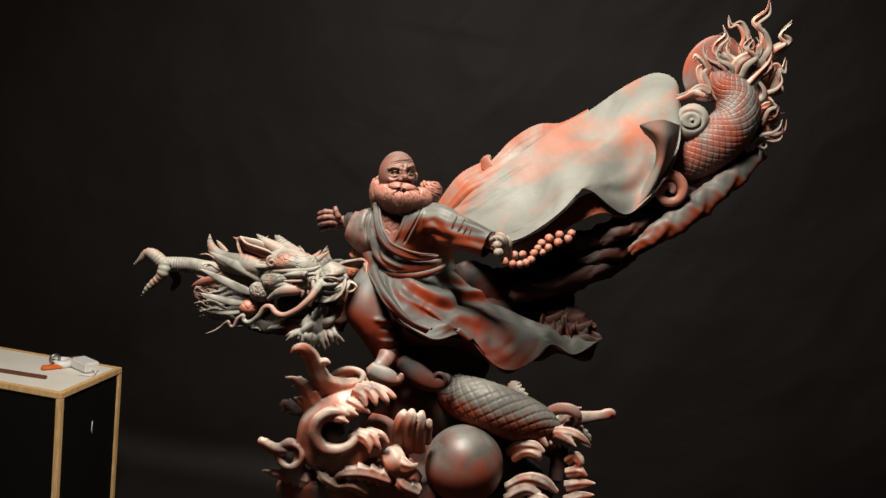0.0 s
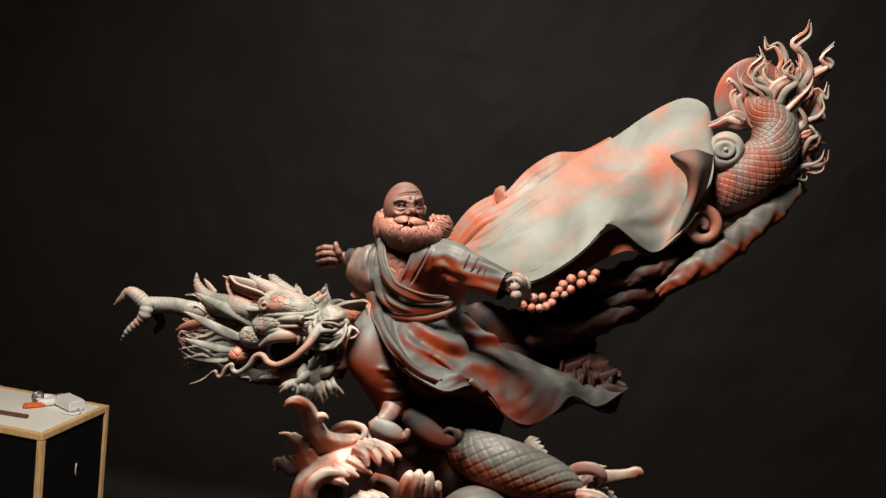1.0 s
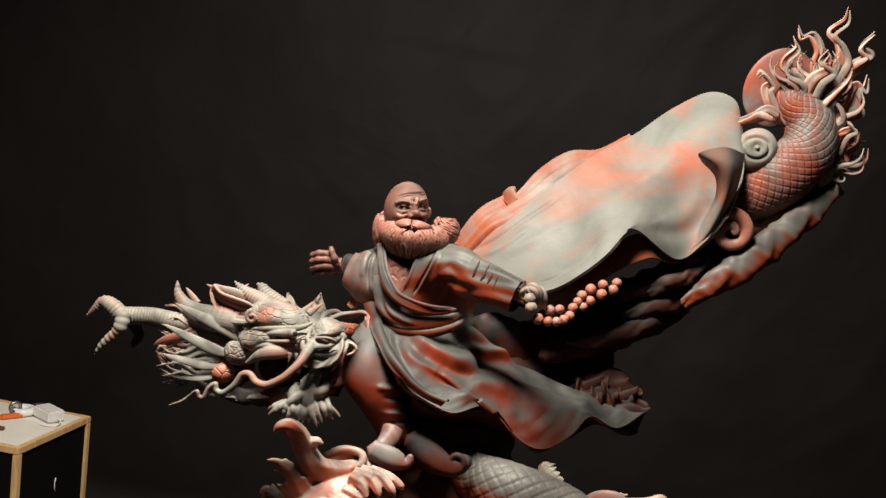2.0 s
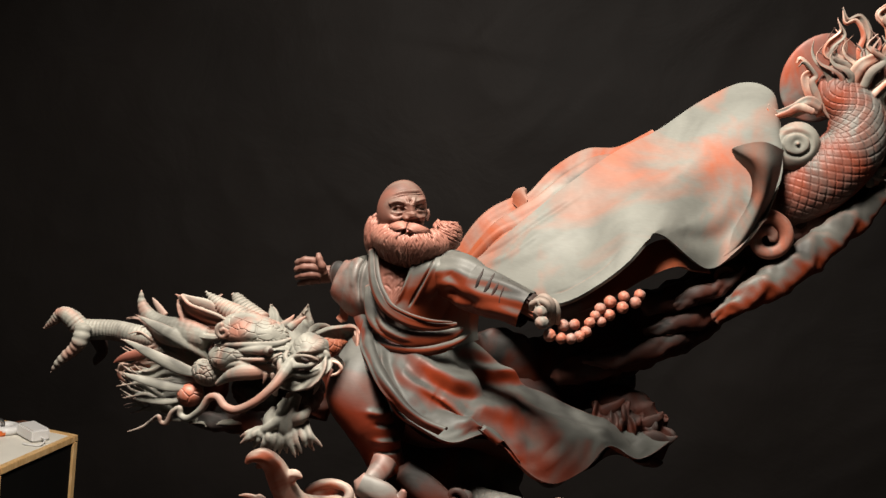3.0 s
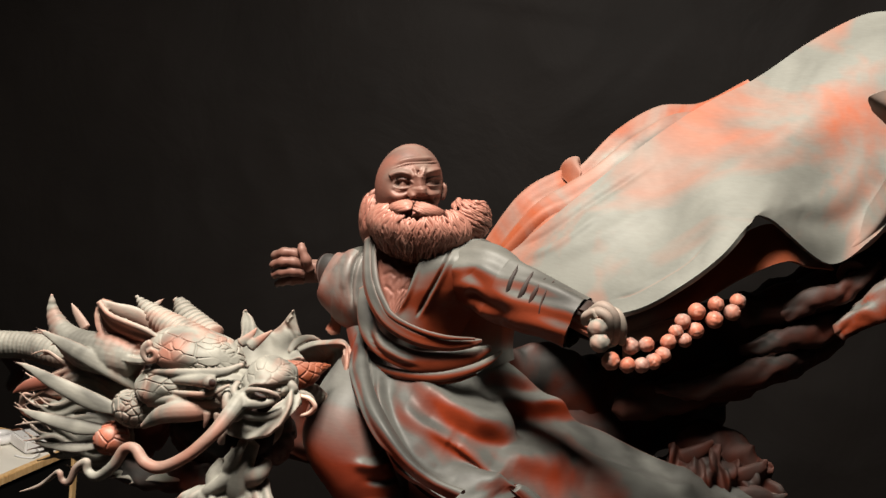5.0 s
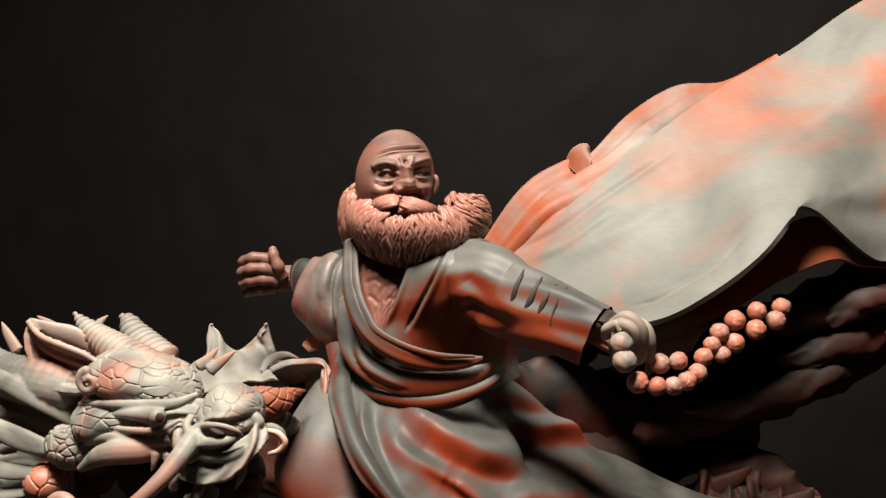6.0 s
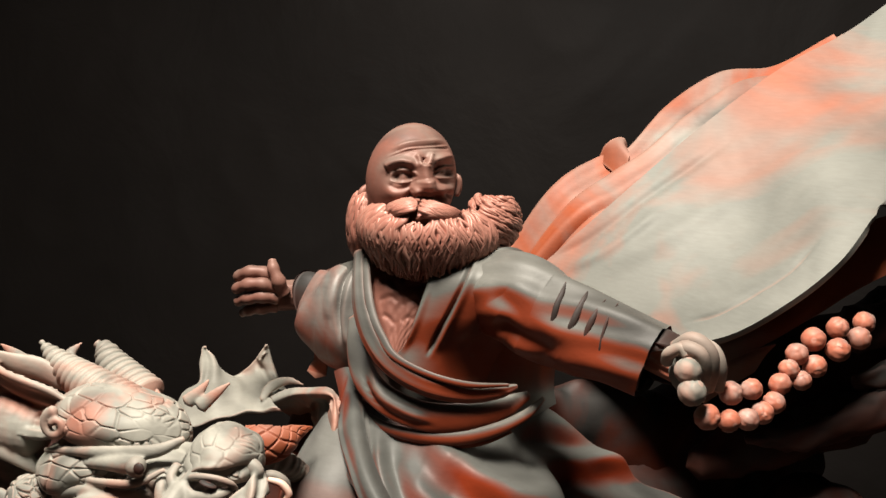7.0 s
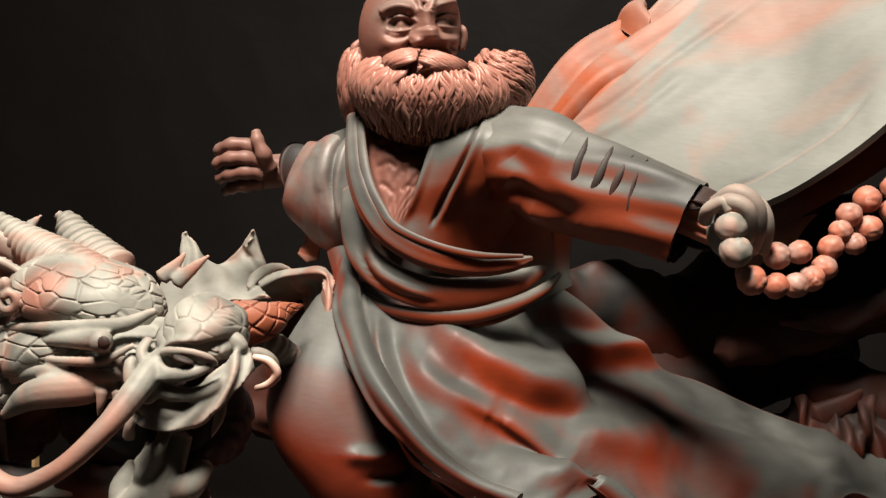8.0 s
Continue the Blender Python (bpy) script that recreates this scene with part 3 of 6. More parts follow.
# bare, bony chest
art.sheet([
    [(-0.581, 2.677, 1.934), (-0.551, 2.664, 1.934), (-0.526, 2.660, 1.935), (-0.498, 2.660, 1.938), (-0.470, 2.667, 1.942)],
    [(-0.561, 2.647, 1.904), (-0.538, 2.634, 1.908), (-0.516, 2.630, 1.911), (-0.493, 2.632, 1.914), (-0.472, 2.642, 1.915)],
    [(-0.548, 2.628, 1.878), (-0.530, 2.620, 1.880), (-0.510, 2.617, 1.881), (-0.494, 2.618, 1.883), (-0.480, 2.624, 1.885)],
    [(-0.529, 2.616, 1.850), (-0.518, 2.610, 1.851), (-0.507, 2.608, 1.852), (-0.499, 2.609, 1.853), (-0.492, 2.612, 1.853)],
    [(-0.512, 2.604, 1.826), (-0.508, 2.602, 1.826), (-0.503, 2.601, 1.826), (-0.500, 2.602, 1.826), (-0.497, 2.604, 1.826)],
], SKIN, 110, 110, 0.006, lambda u, v: 0.0004 * np.sin(40 * v + 14 * u) * np.sin(33 * u), [
    ([(-0.510, 2.600, 1.930), (-0.505, 2.600, 1.904), (-0.507, 2.600, 1.872), (-0.507, 2.600, 1.842)], 0.005, -0.0018),
    ([(-0.539, 2.600, 1.908), (-0.526, 2.600, 1.914), (-0.510, 2.600, 1.905)], 0.0035, -0.0024), ([(-0.504, 2.600, 1.910),
        (-0.489, 2.600, 1.911), (-0.479, 2.600, 1.916)], 0.004, -0.0021),
    ([(-0.532, 2.600, 1.889), (-0.518, 2.600, 1.896), (-0.509, 2.600, 1.891)], 0.003, -0.0018), ([(-0.504, 2.600, 1.886),
        (-0.495, 2.600, 1.894), (-0.482, 2.600, 1.894)], 0.0035, -0.0018),
    ([(-0.526, 2.600, 1.874), (-0.518, 2.600, 1.873), (-0.508, 2.600, 1.865)], 0.003, -0.0018), ([(-0.502, 2.600, 1.869),
        (-0.496, 2.600, 1.875), (-0.488, 2.600, 1.874)], 0.003, -0.0015),
    ([(-0.525, 2.600, 1.921)], 0.010, 0.0024), ([(-0.493, 2.600, 1.923)], 0.012, 0.0024), ([(-0.522, 2.600, 1.901)], 0.007, 0.0018),
        ([(-0.494, 2.600, 1.901)], 0.009, 0.0015)])
# overlapping flap that crosses the chest
art.sheet([
    [(-0.472, 2.638, 1.945), (-0.444, 2.628, 1.949), (-0.420, 2.628, 1.956), (-0.394, 2.641, 1.962), (-0.363, 2.666, 1.948)],
    [(-0.473, 2.612, 1.918), (-0.444, 2.601, 1.923), (-0.412, 2.596, 1.930), (-0.381, 2.611, 1.935), (-0.351, 2.656, 1.926)],
    [(-0.481, 2.600, 1.881), (-0.450, 2.596, 1.885), (-0.419, 2.601, 1.888), (-0.386, 2.631, 1.887), (-0.349, 2.676, 1.884)],
    [(-0.491, 2.596, 1.848), (-0.458, 2.604, 1.848), (-0.426, 2.622, 1.845), (-0.390, 2.661, 1.841), (-0.351, 2.706, 1.837)],
    [(-0.503, 2.588, 1.829), (-0.465, 2.601, 1.817), (-0.427, 2.628, 1.809), (-0.388, 2.671, 1.804), (-0.353, 2.716, 1.801)],
    [(-0.488, 2.591, 1.810), (-0.453, 2.601, 1.797), (-0.419, 2.626, 1.791), (-0.386, 2.671, 1.787), (-0.355, 2.716, 1.785)],
], ROBE, 90, 110, 0.007, lambda u, v: 0.0012 * np.sin(9 * v + 7 * u), [
    ([(-0.426, 2.600, 1.949), (-0.432, 2.590, 1.923), (-0.443, 2.580, 1.892), (-0.455, 2.570, 1.864), (-0.465, 2.560, 1.840)], 0.0024, -0.008),
    ([(-0.420, 2.600, 1.950), (-0.426, 2.590, 1.923), (-0.437, 2.580, 1.893), (-0.449, 2.570, 1.865), (-0.459, 2.560, 1.841)], 0.005, 0.004),
    ([(-0.466, 2.600, 1.940), (-0.471, 2.590, 1.909), (-0.481, 2.580, 1.872), (-0.494, 2.570, 1.839)], 0.004, 0.003),
    ([(-0.362, 2.630, 1.915), (-0.391, 2.600, 1.892), (-0.412, 2.590, 1.866), (-0.423, 2.580, 1.835)], 0.010, -0.005),
    ([(-0.351, 2.630, 1.891), (-0.377, 2.600, 1.874), (-0.394, 2.590, 1.843)], 0.009, -0.006), ([(-0.381, 2.600, 1.927),
        (-0.409, 2.600, 1.889), (-0.426, 2.600, 1.856)], 0.010, 0.004)])
# collar band from the neck round to the hip, with a pale inner rim
art.tube([(-0.569, 2.655, 1.940, 0.0067), (-0.554, 2.615, 1.909, 0.0091), (-0.541, 2.592, 1.882, 0.0108), (-0.522, 2.574, 1.855, 0.0119),
    (-0.494, 2.560, 1.833, 0.0123), (-0.453, 2.550, 1.819, 0.0121), (-0.410, 2.554, 1.814, 0.0103), (-0.377, 2.572, 1.816, 0.0074),
    (-0.361, 2.590, 1.819, 0.0025)], ROBE, 110, 28, 0.4, relief=lambda s, th, r: 0.10 * r * np.cos(6 * th))
art.tube([(-0.558, 2.645, 1.938, 0.0040), (-0.541, 2.604, 1.906, 0.0051), (-0.527, 2.584, 1.878, 0.0057), (-0.509, 2.568, 1.857, 0.0056),
    (-0.489, 2.555, 1.842, 0.0043), (-0.449, 2.545, 1.831, 0.0036), (-0.407, 2.548, 1.825, 0.0036),
    (-0.368, 2.572, 1.824, 0.0018)], ROBE, 110, 18, 0.55)
# lower wrap and belt roll
art.tube([(-0.566, 2.645, 1.863, 0.0081), (-0.551, 2.613, 1.831, 0.0131), (-0.530, 2.592, 1.802, 0.0161), (-0.494, 2.572, 1.786, 0.0170),
    (-0.449, 2.562, 1.780, 0.0167), (-0.407, 2.565, 1.786, 0.0154), (-0.374, 2.585, 1.795, 0.0125),
    (-0.350, 2.610, 1.806, 0.0051)], ROBE, 110, 30, 0.36, strokes=[
    ([(-0.535, 2.580, 1.827), (-0.513, 2.580, 1.797), (-0.480, 2.570, 1.784), (-0.449, 2.560, 1.779)], 0.0028, 0.004),
        ([(-0.537, 2.580, 1.814), (-0.519, 2.580, 1.787), (-0.486, 2.570, 1.772), (-0.442, 2.560, 1.771)], 0.003, -0.004)])
art.tube([(-0.531, 2.605, 1.759, 0.0040), (-0.501, 2.582, 1.755, 0.0064), (-0.458, 2.566, 1.756, 0.0075), (-0.414, 2.562, 1.762, 0.0081),
    (-0.376, 2.574, 1.774, 0.0074), (-0.349, 2.600, 1.787, 0.0057), (-0.335, 2.630, 1.799, 0.0026)], ROBE, 100, 20, 0.6)
art.tube([(-0.522, 2.600, 1.750, 0.0033), (-0.483, 2.578, 1.747, 0.0045), (-0.435, 2.566, 1.750, 0.0044), (-0.393, 2.572, 1.757, 0.0037),
    (-0.363, 2.590, 1.768, 0.0019)], ROBE, 80, 16, 0.6)

# wide sleeve of the lowered arm; dark strips painted on as shaded slits
art.tube([(-0.425, 2.660, 1.907, 0.0407), (-0.398, 2.632, 1.911, 0.0459), (-0.369, 2.610, 1.910, 0.0498), (-0.337, 2.598, 1.898, 0.0492),
    (-0.297, 2.578, 1.891, 0.0457), (-0.260, 2.560, 1.884, 0.0426), (-0.232, 2.550, 1.877, 0.0405),
    (-0.221, 2.546, 1.874, 0.0397)], ROBE, 480, 260, 0.85, ends=False,
    relief=lambda s, th, r: 0.0022 * np.sin(4 * th + 20 * s) + 0.0012 * np.sin(9 * th - 40 * s), strokes=[
    ([(-0.401, 2.600, 1.934), (-0.360, 2.600, 1.895), (-0.313, 2.600, 1.851)], 0.016, -0.006), ([(-0.376, 2.600, 1.868),
        (-0.338, 2.600, 1.860), (-0.275, 2.600, 1.838)], 0.012, 0.006), ([(-0.391, 2.600, 1.892), (-0.358, 2.600, 1.873),
        (-0.320, 2.600, 1.859)], 0.009, -0.006)])
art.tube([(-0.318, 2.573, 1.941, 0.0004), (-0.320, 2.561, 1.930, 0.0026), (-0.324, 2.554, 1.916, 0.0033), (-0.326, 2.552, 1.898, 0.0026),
    (-0.326, 2.555, 1.879, 0.0004)], DARK_SHADED, 40, 12, 0.5)
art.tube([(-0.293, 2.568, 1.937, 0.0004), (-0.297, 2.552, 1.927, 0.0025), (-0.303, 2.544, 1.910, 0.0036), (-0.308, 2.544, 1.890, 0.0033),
    (-0.309, 2.552, 1.867, 0.0004)], DARK_SHADED, 40, 12, 0.5)
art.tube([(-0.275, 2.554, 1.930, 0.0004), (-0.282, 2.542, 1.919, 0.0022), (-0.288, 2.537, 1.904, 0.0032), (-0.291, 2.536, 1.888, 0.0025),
    (-0.292, 2.540, 1.872, 0.0004)], DARK_SHADED, 40, 12, 0.5)
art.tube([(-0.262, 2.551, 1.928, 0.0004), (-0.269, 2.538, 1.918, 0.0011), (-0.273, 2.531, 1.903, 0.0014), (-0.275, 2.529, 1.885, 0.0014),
    (-0.274, 2.533, 1.867, 0.0004)], DARK_SHADED, 40, 12, 0.5)
# inside of the cuff, its shade painted in as dark wood
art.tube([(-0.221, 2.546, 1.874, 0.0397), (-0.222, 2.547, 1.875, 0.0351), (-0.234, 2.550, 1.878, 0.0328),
    (-0.260, 2.560, 1.884, 0.0284)], DARK_SHADED, 14, 48, 0.85, ends=False)
art.tube([(-0.249, 2.565, 1.884, 0.0143), (-0.226, 2.550, 1.882, 0.0158), (-0.206, 2.540, 1.877, 0.0157), (-0.190, 2.530, 1.873, 0.0156)], BEAD, 24, 30, 0.8, relief=lambda s, th, r: 0.0022 * np.cos(9 * th))
# fist that holds the beads
art.blob((-0.181, 2.527, 1.876), (0.026, 0.024, 0.028), DRAGON, (0, 20, 0))
for f in (
    [(-0.203, 2.512, 1.898, 0.0070), (-0.189, 2.497, 1.910, 0.0079), (-0.173, 2.492, 1.901, 0.0073), 
    (-0.168, 2.497, 1.881, 0.0063), (-0.168, 2.512, 1.861, 0.0048)],
    [(-0.201, 2.502, 1.897, 0.0064), (-0.194, 2.490, 1.903, 0.0073), (-0.181, 2.484, 1.899, 0.0067), 
    (-0.175, 2.490, 1.881, 0.0057), (-0.175, 2.502, 1.868, 0.0042)],
    [(-0.182, 2.522, 1.904, 0.0065), (-0.168, 2.512, 1.899, 0.0069), (-0.160, 2.512, 1.883, 0.0064), 
    (-0.158, 2.522, 1.859, 0.0048)],
    [(-0.210, 2.512, 1.883, 0.0059), (-0.209, 2.497, 1.894, 0.0063), (-0.199, 2.490, 1.902, 0.0057), 
    (-0.193, 2.486, 1.896, 0.0047)],
):
    art.tube(f, DRAGON, 30, 14, 1.0)
BEADS = [(-0.191, 2.482, 1.883, 0.0133), (-0.186, 2.476, 1.865, 0.0138), (-0.169, 2.489, 1.840, 0.0128), 
    (-0.147, 2.508, 1.834, 0.0113), (-0.128, 2.526, 1.833, 0.0114), (-0.113, 2.543, 1.837, 0.0115), 
    (-0.101, 2.558, 1.845, 0.0116), (-0.146, 2.529, 1.856, 0.0121), (-0.125, 2.548, 1.858, 0.0111), 
    (-0.096, 2.570, 1.862, 0.0117), (-0.087, 2.584, 1.875, 0.0107), (-0.074, 2.584, 1.865, 0.0106), 
    (-0.079, 2.597, 1.889, 0.0119), (-0.060, 2.600, 1.878, 0.0123), (-0.061, 2.620, 1.902, 0.0131), 
    (-0.035, 2.625, 1.893, 0.0130), (-0.034, 2.645, 1.913, 0.0121), (-0.009, 2.655, 1.903, 0.0126), 
    (-0.001, 2.679, 1.917, 0.0123)]
for i, b in enumerate(BEADS):
    art.blob(b[:3], (b[3], b[3], b[3] * 0.97), DRAGON if i < 2 else BEAD, (20 * i, 35 * i, 0), cells(16, 0.0008, i, 0.2), 22, 30)

# raised arm: drum-shaped sleeve, wrist and open hand
art.tube([(-0.537, 2.700, 1.847, 0.0420), (-0.568, 2.705, 1.846, 0.0673), (-0.591, 2.712, 1.849, 0.0709), (-0.613, 2.718, 1.853, 0.0650),
    (-0.633, 2.722, 1.857, 0.0524), (-0.646, 2.725, 1.863, 0.0410), (-0.652, 2.726, 1.865, 0.0352)], REDWOOD, 160, 100, 0.7, ends=False,
    relief=lambda s, th, r: 0.002 * np.sin(3 * th + 60 * s), strokes=[
    ([(-0.589, 2.660, 1.923), (-0.595, 2.660, 1.899), (-0.594, 2.660, 1.868), (-0.586, 2.660, 1.831)], 0.0024, -0.009),
        ([(-0.581, 2.660, 1.922), (-0.584, 2.660, 1.893), (-0.582, 2.660, 1.852), (-0.572, 2.660, 1.812)], 0.006, 0.005),
    ([(-0.604, 2.660, 1.912), (-0.608, 2.660, 1.884), (-0.603, 2.660, 1.850)], 0.008, 0.004)])
# sleeve opening lined with dark wood in place of shade
art.tube([(-0.652, 2.726, 1.865, 0.0352), (-0.650, 2.725, 1.865, 0.0308), (-0.639, 2.724, 1.862, 0.0277),
    (-0.611, 2.720, 1.860, 0.0231)], DARK_SHADED, 12, 40, 0.7, ends=False)
art.tube([(-0.634, 2.738, 1.869, 0.0165), (-0.663, 2.736, 1.866, 0.0179), (-0.689, 2.734, 1.862, 0.0187), 
    (-0.708, 2.731, 1.861, 0.0208)], SKIN, 30, 24, 0.8, relief=lambda s, th, r: 0.0014 * np.cos(8 * th))
art.blob((-0.714, 2.731, 1.865), (0.017, 0.016, 0.026), SKIN)
for f in (
    [(-0.696, 2.721, 1.882, 0.0089), (-0.714, 2.711, 1.892, 0.0088), (-0.733, 2.708, 1.890, 0.0082), 
    (-0.750, 2.716, 1.881, 0.0069)],
    [(-0.694, 2.716, 1.873, 0.0089), (-0.712, 2.704, 1.878, 0.0088), (-0.731, 2.702, 1.875, 0.0081), 
    (-0.749, 2.711, 1.866, 0.0069)],
    [(-0.693, 2.716, 1.861, 0.0089), (-0.710, 2.706, 1.862, 0.0088), (-0.730, 2.706, 1.857, 0.0082), 
    (-0.746, 2.714, 1.850, 0.0062)],
    [(-0.696, 2.721, 1.849, 0.0082), (-0.711, 2.714, 1.846, 0.0082), (-0.728, 2.714, 1.841, 0.0069), 
    (-0.742, 2.721, 1.834, 0.0055)],
    [(-0.685, 2.716, 1.868, 0.0088), (-0.689, 2.706, 1.885, 0.0088), (-0.696, 2.706, 1.898, 0.0074), 
    (-0.701, 2.711, 1.909, 0.0061)],
):
    art.tube(f, SKIN, 28, 14, 1.0, relief=lambda s, th, r: 0.0008 * np.cos(330 * s))

# head
HEAD_AT, HX, HY, HZ = (-0.517, 2.672, 2.029), 0.052, 0.060, 0.066


head_strokes = [
    # hollow sockets, eyeballs and lids
    ([(-0.526, 2.610, 2.033), (-0.512, 2.610, 2.034), (-0.498, 2.610, 2.037)], 0.0085, -0.009), ([(-0.482, 2.610, 2.041),
        (-0.470, 2.610, 2.042), (-0.458, 2.620, 2.045)], 0.0085, -0.010),
    ([(-0.512, 2.610, 2.034)], 0.0066, 0.0070), ([(-0.472, 2.620, 2.041)], 0.0064, 0.0070),
    ([(-0.527, 2.610, 2.033), (-0.521, 2.610, 2.039), (-0.512, 2.610, 2.041), (-0.502, 2.610, 2.040), (-0.496, 2.610, 2.036)], 0.0017, 0.0030),
    ([(-0.526, 2.610, 2.029), (-0.518, 2.610, 2.027), (-0.507, 2.610, 2.028), (-0.497, 2.610, 2.033)], 0.0016, 0.0024),
    ([(-0.481, 2.610, 2.040), (-0.476, 2.610, 2.045), (-0.470, 2.620, 2.048), (-0.462, 2.620, 2.047), (-0.456, 2.620, 2.043)], 0.0017, 0.0030),
    ([(-0.480, 2.610, 2.037), (-0.473, 2.610, 2.035), (-0.465, 2.620, 2.036), (-0.457, 2.620, 2.040)], 0.0016, 0.0024),
    ([(-0.529, 2.610, 2.024), (-0.515, 2.610, 2.020), (-0.499, 2.610, 2.025)], 0.0026, -0.0028), ([(-0.477, 2.610, 2.029),
        (-0.466, 2.620, 2.029), (-0.455, 2.620, 2.034)], 0.0026, -0.0028),
    # heavy brows with a knot between them
    ([(-0.534, 2.610, 2.040), (-0.527, 2.610, 2.046), (-0.513, 2.610, 2.050), (-0.496, 2.610, 2.046)], 0.0048, 0.0062),
        ([(-0.485, 2.610, 2.050), (-0.472, 2.610, 2.058), (-0.462, 2.620, 2.058), (-0.456, 2.630, 2.051)], 0.0048, 0.0066),
    ([(-0.494, 2.610, 2.045), (-0.496, 2.610, 2.053), (-0.500, 2.610, 2.060)], 0.0026, 0.0036), ([(-0.487, 2.610, 2.048),
        (-0.486, 2.610, 2.055), (-0.485, 2.610, 2.063)], 0.0026, 0.0036),
    ([(-0.491, 2.610, 2.050), (-0.492, 2.610, 2.057)], 0.0022, -0.0036),
    # nose
    ([(-0.490, 2.610, 2.051), (-0.489, 2.610, 2.041), (-0.487, 2.610, 2.030), (-0.486, 2.610, 2.020)], 0.0062, 0.0085),
        ([(-0.488, 2.610, 2.033), (-0.486, 2.610, 2.025), (-0.485, 2.610, 2.019)], 0.0075, 0.0085),
    ([(-0.496, 2.610, 2.019)], 0.0052, 0.0065), ([(-0.475, 2.610, 2.023)], 0.0050, 0.0065), ([(-0.500, 2.610, 2.022),
        (-0.503, 2.610, 2.016), (-0.500, 2.610, 2.011)], 0.0022, -0.0030),
    ([(-0.498, 2.610, 2.012), (-0.485, 2.610, 2.010), (-0.471, 2.610, 2.015)], 0.0036, -0.0065),
    # cheeks and the folds beside the mouth
    ([(-0.520, 2.610, 2.015)], 0.0120, 0.0065), ([(-0.460, 2.630, 2.024)], 0.0100, 0.0060),
    ([(-0.501, 2.610, 2.016), (-0.508, 2.610, 2.008), (-0.517, 2.610, 1.995)], 0.0030, -0.0050), ([(-0.471, 2.610, 2.020),
        (-0.463, 2.620, 2.014), (-0.458, 2.630, 2.004)], 0.0030, -0.0050),
    # mouth region and lower lip
    ([(-0.503, 2.620, 1.997), (-0.480, 2.610, 2.002), (-0.461, 2.620, 2.003)], 0.0150, 0.0070), ([(-0.494, 2.610, 1.994),
        (-0.479, 2.610, 2.000), (-0.461, 2.610, 2.000)], 0.0024, -0.0060), ([(-0.490, 2.610, 1.990), (-0.478, 2.610, 1.995),
        (-0.463, 2.610, 1.995)], 0.0036, 0.0055),
    # forehead creases
    ([(-0.530, 2.620, 2.054), (-0.514, 2.610, 2.062), (-0.493, 2.610, 2.067), (-0.473, 2.620, 2.069),
        (-0.464, 2.630, 2.066)], 0.0016, -0.0028), ([(-0.531, 2.620, 2.057), (-0.512, 2.610, 2.066), (-0.493, 2.610, 2.070),
        (-0.474, 2.620, 2.073)], 0.0014, -0.0026),
    ([(-0.533, 2.620, 2.054), (-0.514, 2.610, 2.064), (-0.493, 2.610, 2.068), (-0.472, 2.620, 2.071)], 0.0020, 0.0022),
        ([(-0.531, 2.620, 2.062), (-0.513, 2.610, 2.071), (-0.493, 2.610, 2.075), (-0.477, 2.620, 2.077)], 0.0022, 0.0018)]
art.blob(HEAD_AT, (HX + 0.001, HY, HZ), SKIN, (-4, 4, 10), None, 230, 330, head_strokes)
# ears
for f in (
    [(-0.570, 2.672, 2.016, 0.0034), (-0.575, 2.668, 2.009, 0.0047), (-0.575, 2.668, 1.998, 0.0047), (-0.568, 2.668, 1.988, 0.0041),
        (-0.564, 2.668, 1.986, 0.0027)],
    [(-0.565, 2.662, 2.010, 0.0027), (-0.567, 2.660, 2.002, 0.0033), (-0.563, 2.660, 1.994, 0.0027)],
    [(-0.467, 2.685, 2.037, 0.0033), (-0.462, 2.680, 2.035, 0.0033), (-0.460, 2.680, 2.027, 0.0033), (-0.462, 2.680, 2.017, 0.0033),
        (-0.464, 2.680, 2.014, 0.0020)],
):
    art.tube(f, SKIN, 24, 12, 0.8)

# beard and hair: carved locks that lie on a full mass
rng = np.random.RandomState(5)


def locks(centre, radii, count, across, down, flow, length, thick, bare=None, droop=0.0):
    """S-shaped locks laid over an ellipsoid; angles from the front: across to the side, down below its middle."""
    c, r = np.array(centre), np.array(radii)
    for k in range(count):
        a, b = rng.uniform(*across), rng.uniform(*down)
        if bare and bare(a, b):
            continue
        long, phase, w = rng.uniform(*length), 7 * a + 5 * b + rng.uniform(0, 1.6), rng.uniform(*thick)
        curl, pts = rng.choice((-1, 1)) * rng.uniform(0.25, 0.6), []
        for i in range(8):
            f = i / 7
            d = np.array((math.sin(a) * math.cos(b), -math.cos(a) * math.cos(b), -math.sin(b)))
            pts.append((*(c + r * d * (1.0 + 0.04 * math.sin(3.1 * f) + 0.07 * f * f) - np.array((0, 0, droop * f * f))), w * (0.55 + 0.9 * math.sin(3.0 * min(1, f + 0.12))) * (1 - 0.55 * f)))
            fa, fb = flow(a, b)
            a += long * (fa + curl * math.sin(phase + 6.0 * f)) / 7
            b += long * fb / 7
        art.tube(pts, BEARD, 24, 10, 0.8, relief=lambda s, th, rr: 0.22 * rr * np.cos(3 * th))


BEARD_AT = [(-0.485, 2.656, 1.973)][0]
art.blob([(-0.486, 2.640, 1.989)][0], (0.034, 0.041, 0.020), BEARD, (0, -4, 0), cells(60, 0.0015, 12, 0.08), 50, 70)
art.blob([(-0.486, 2.668, 1.962)][0], (0.076, 0.056, 0.033), BEARD, (0, -6, 0), cells(160, 0.003, 8, 0.06), 60, 90)
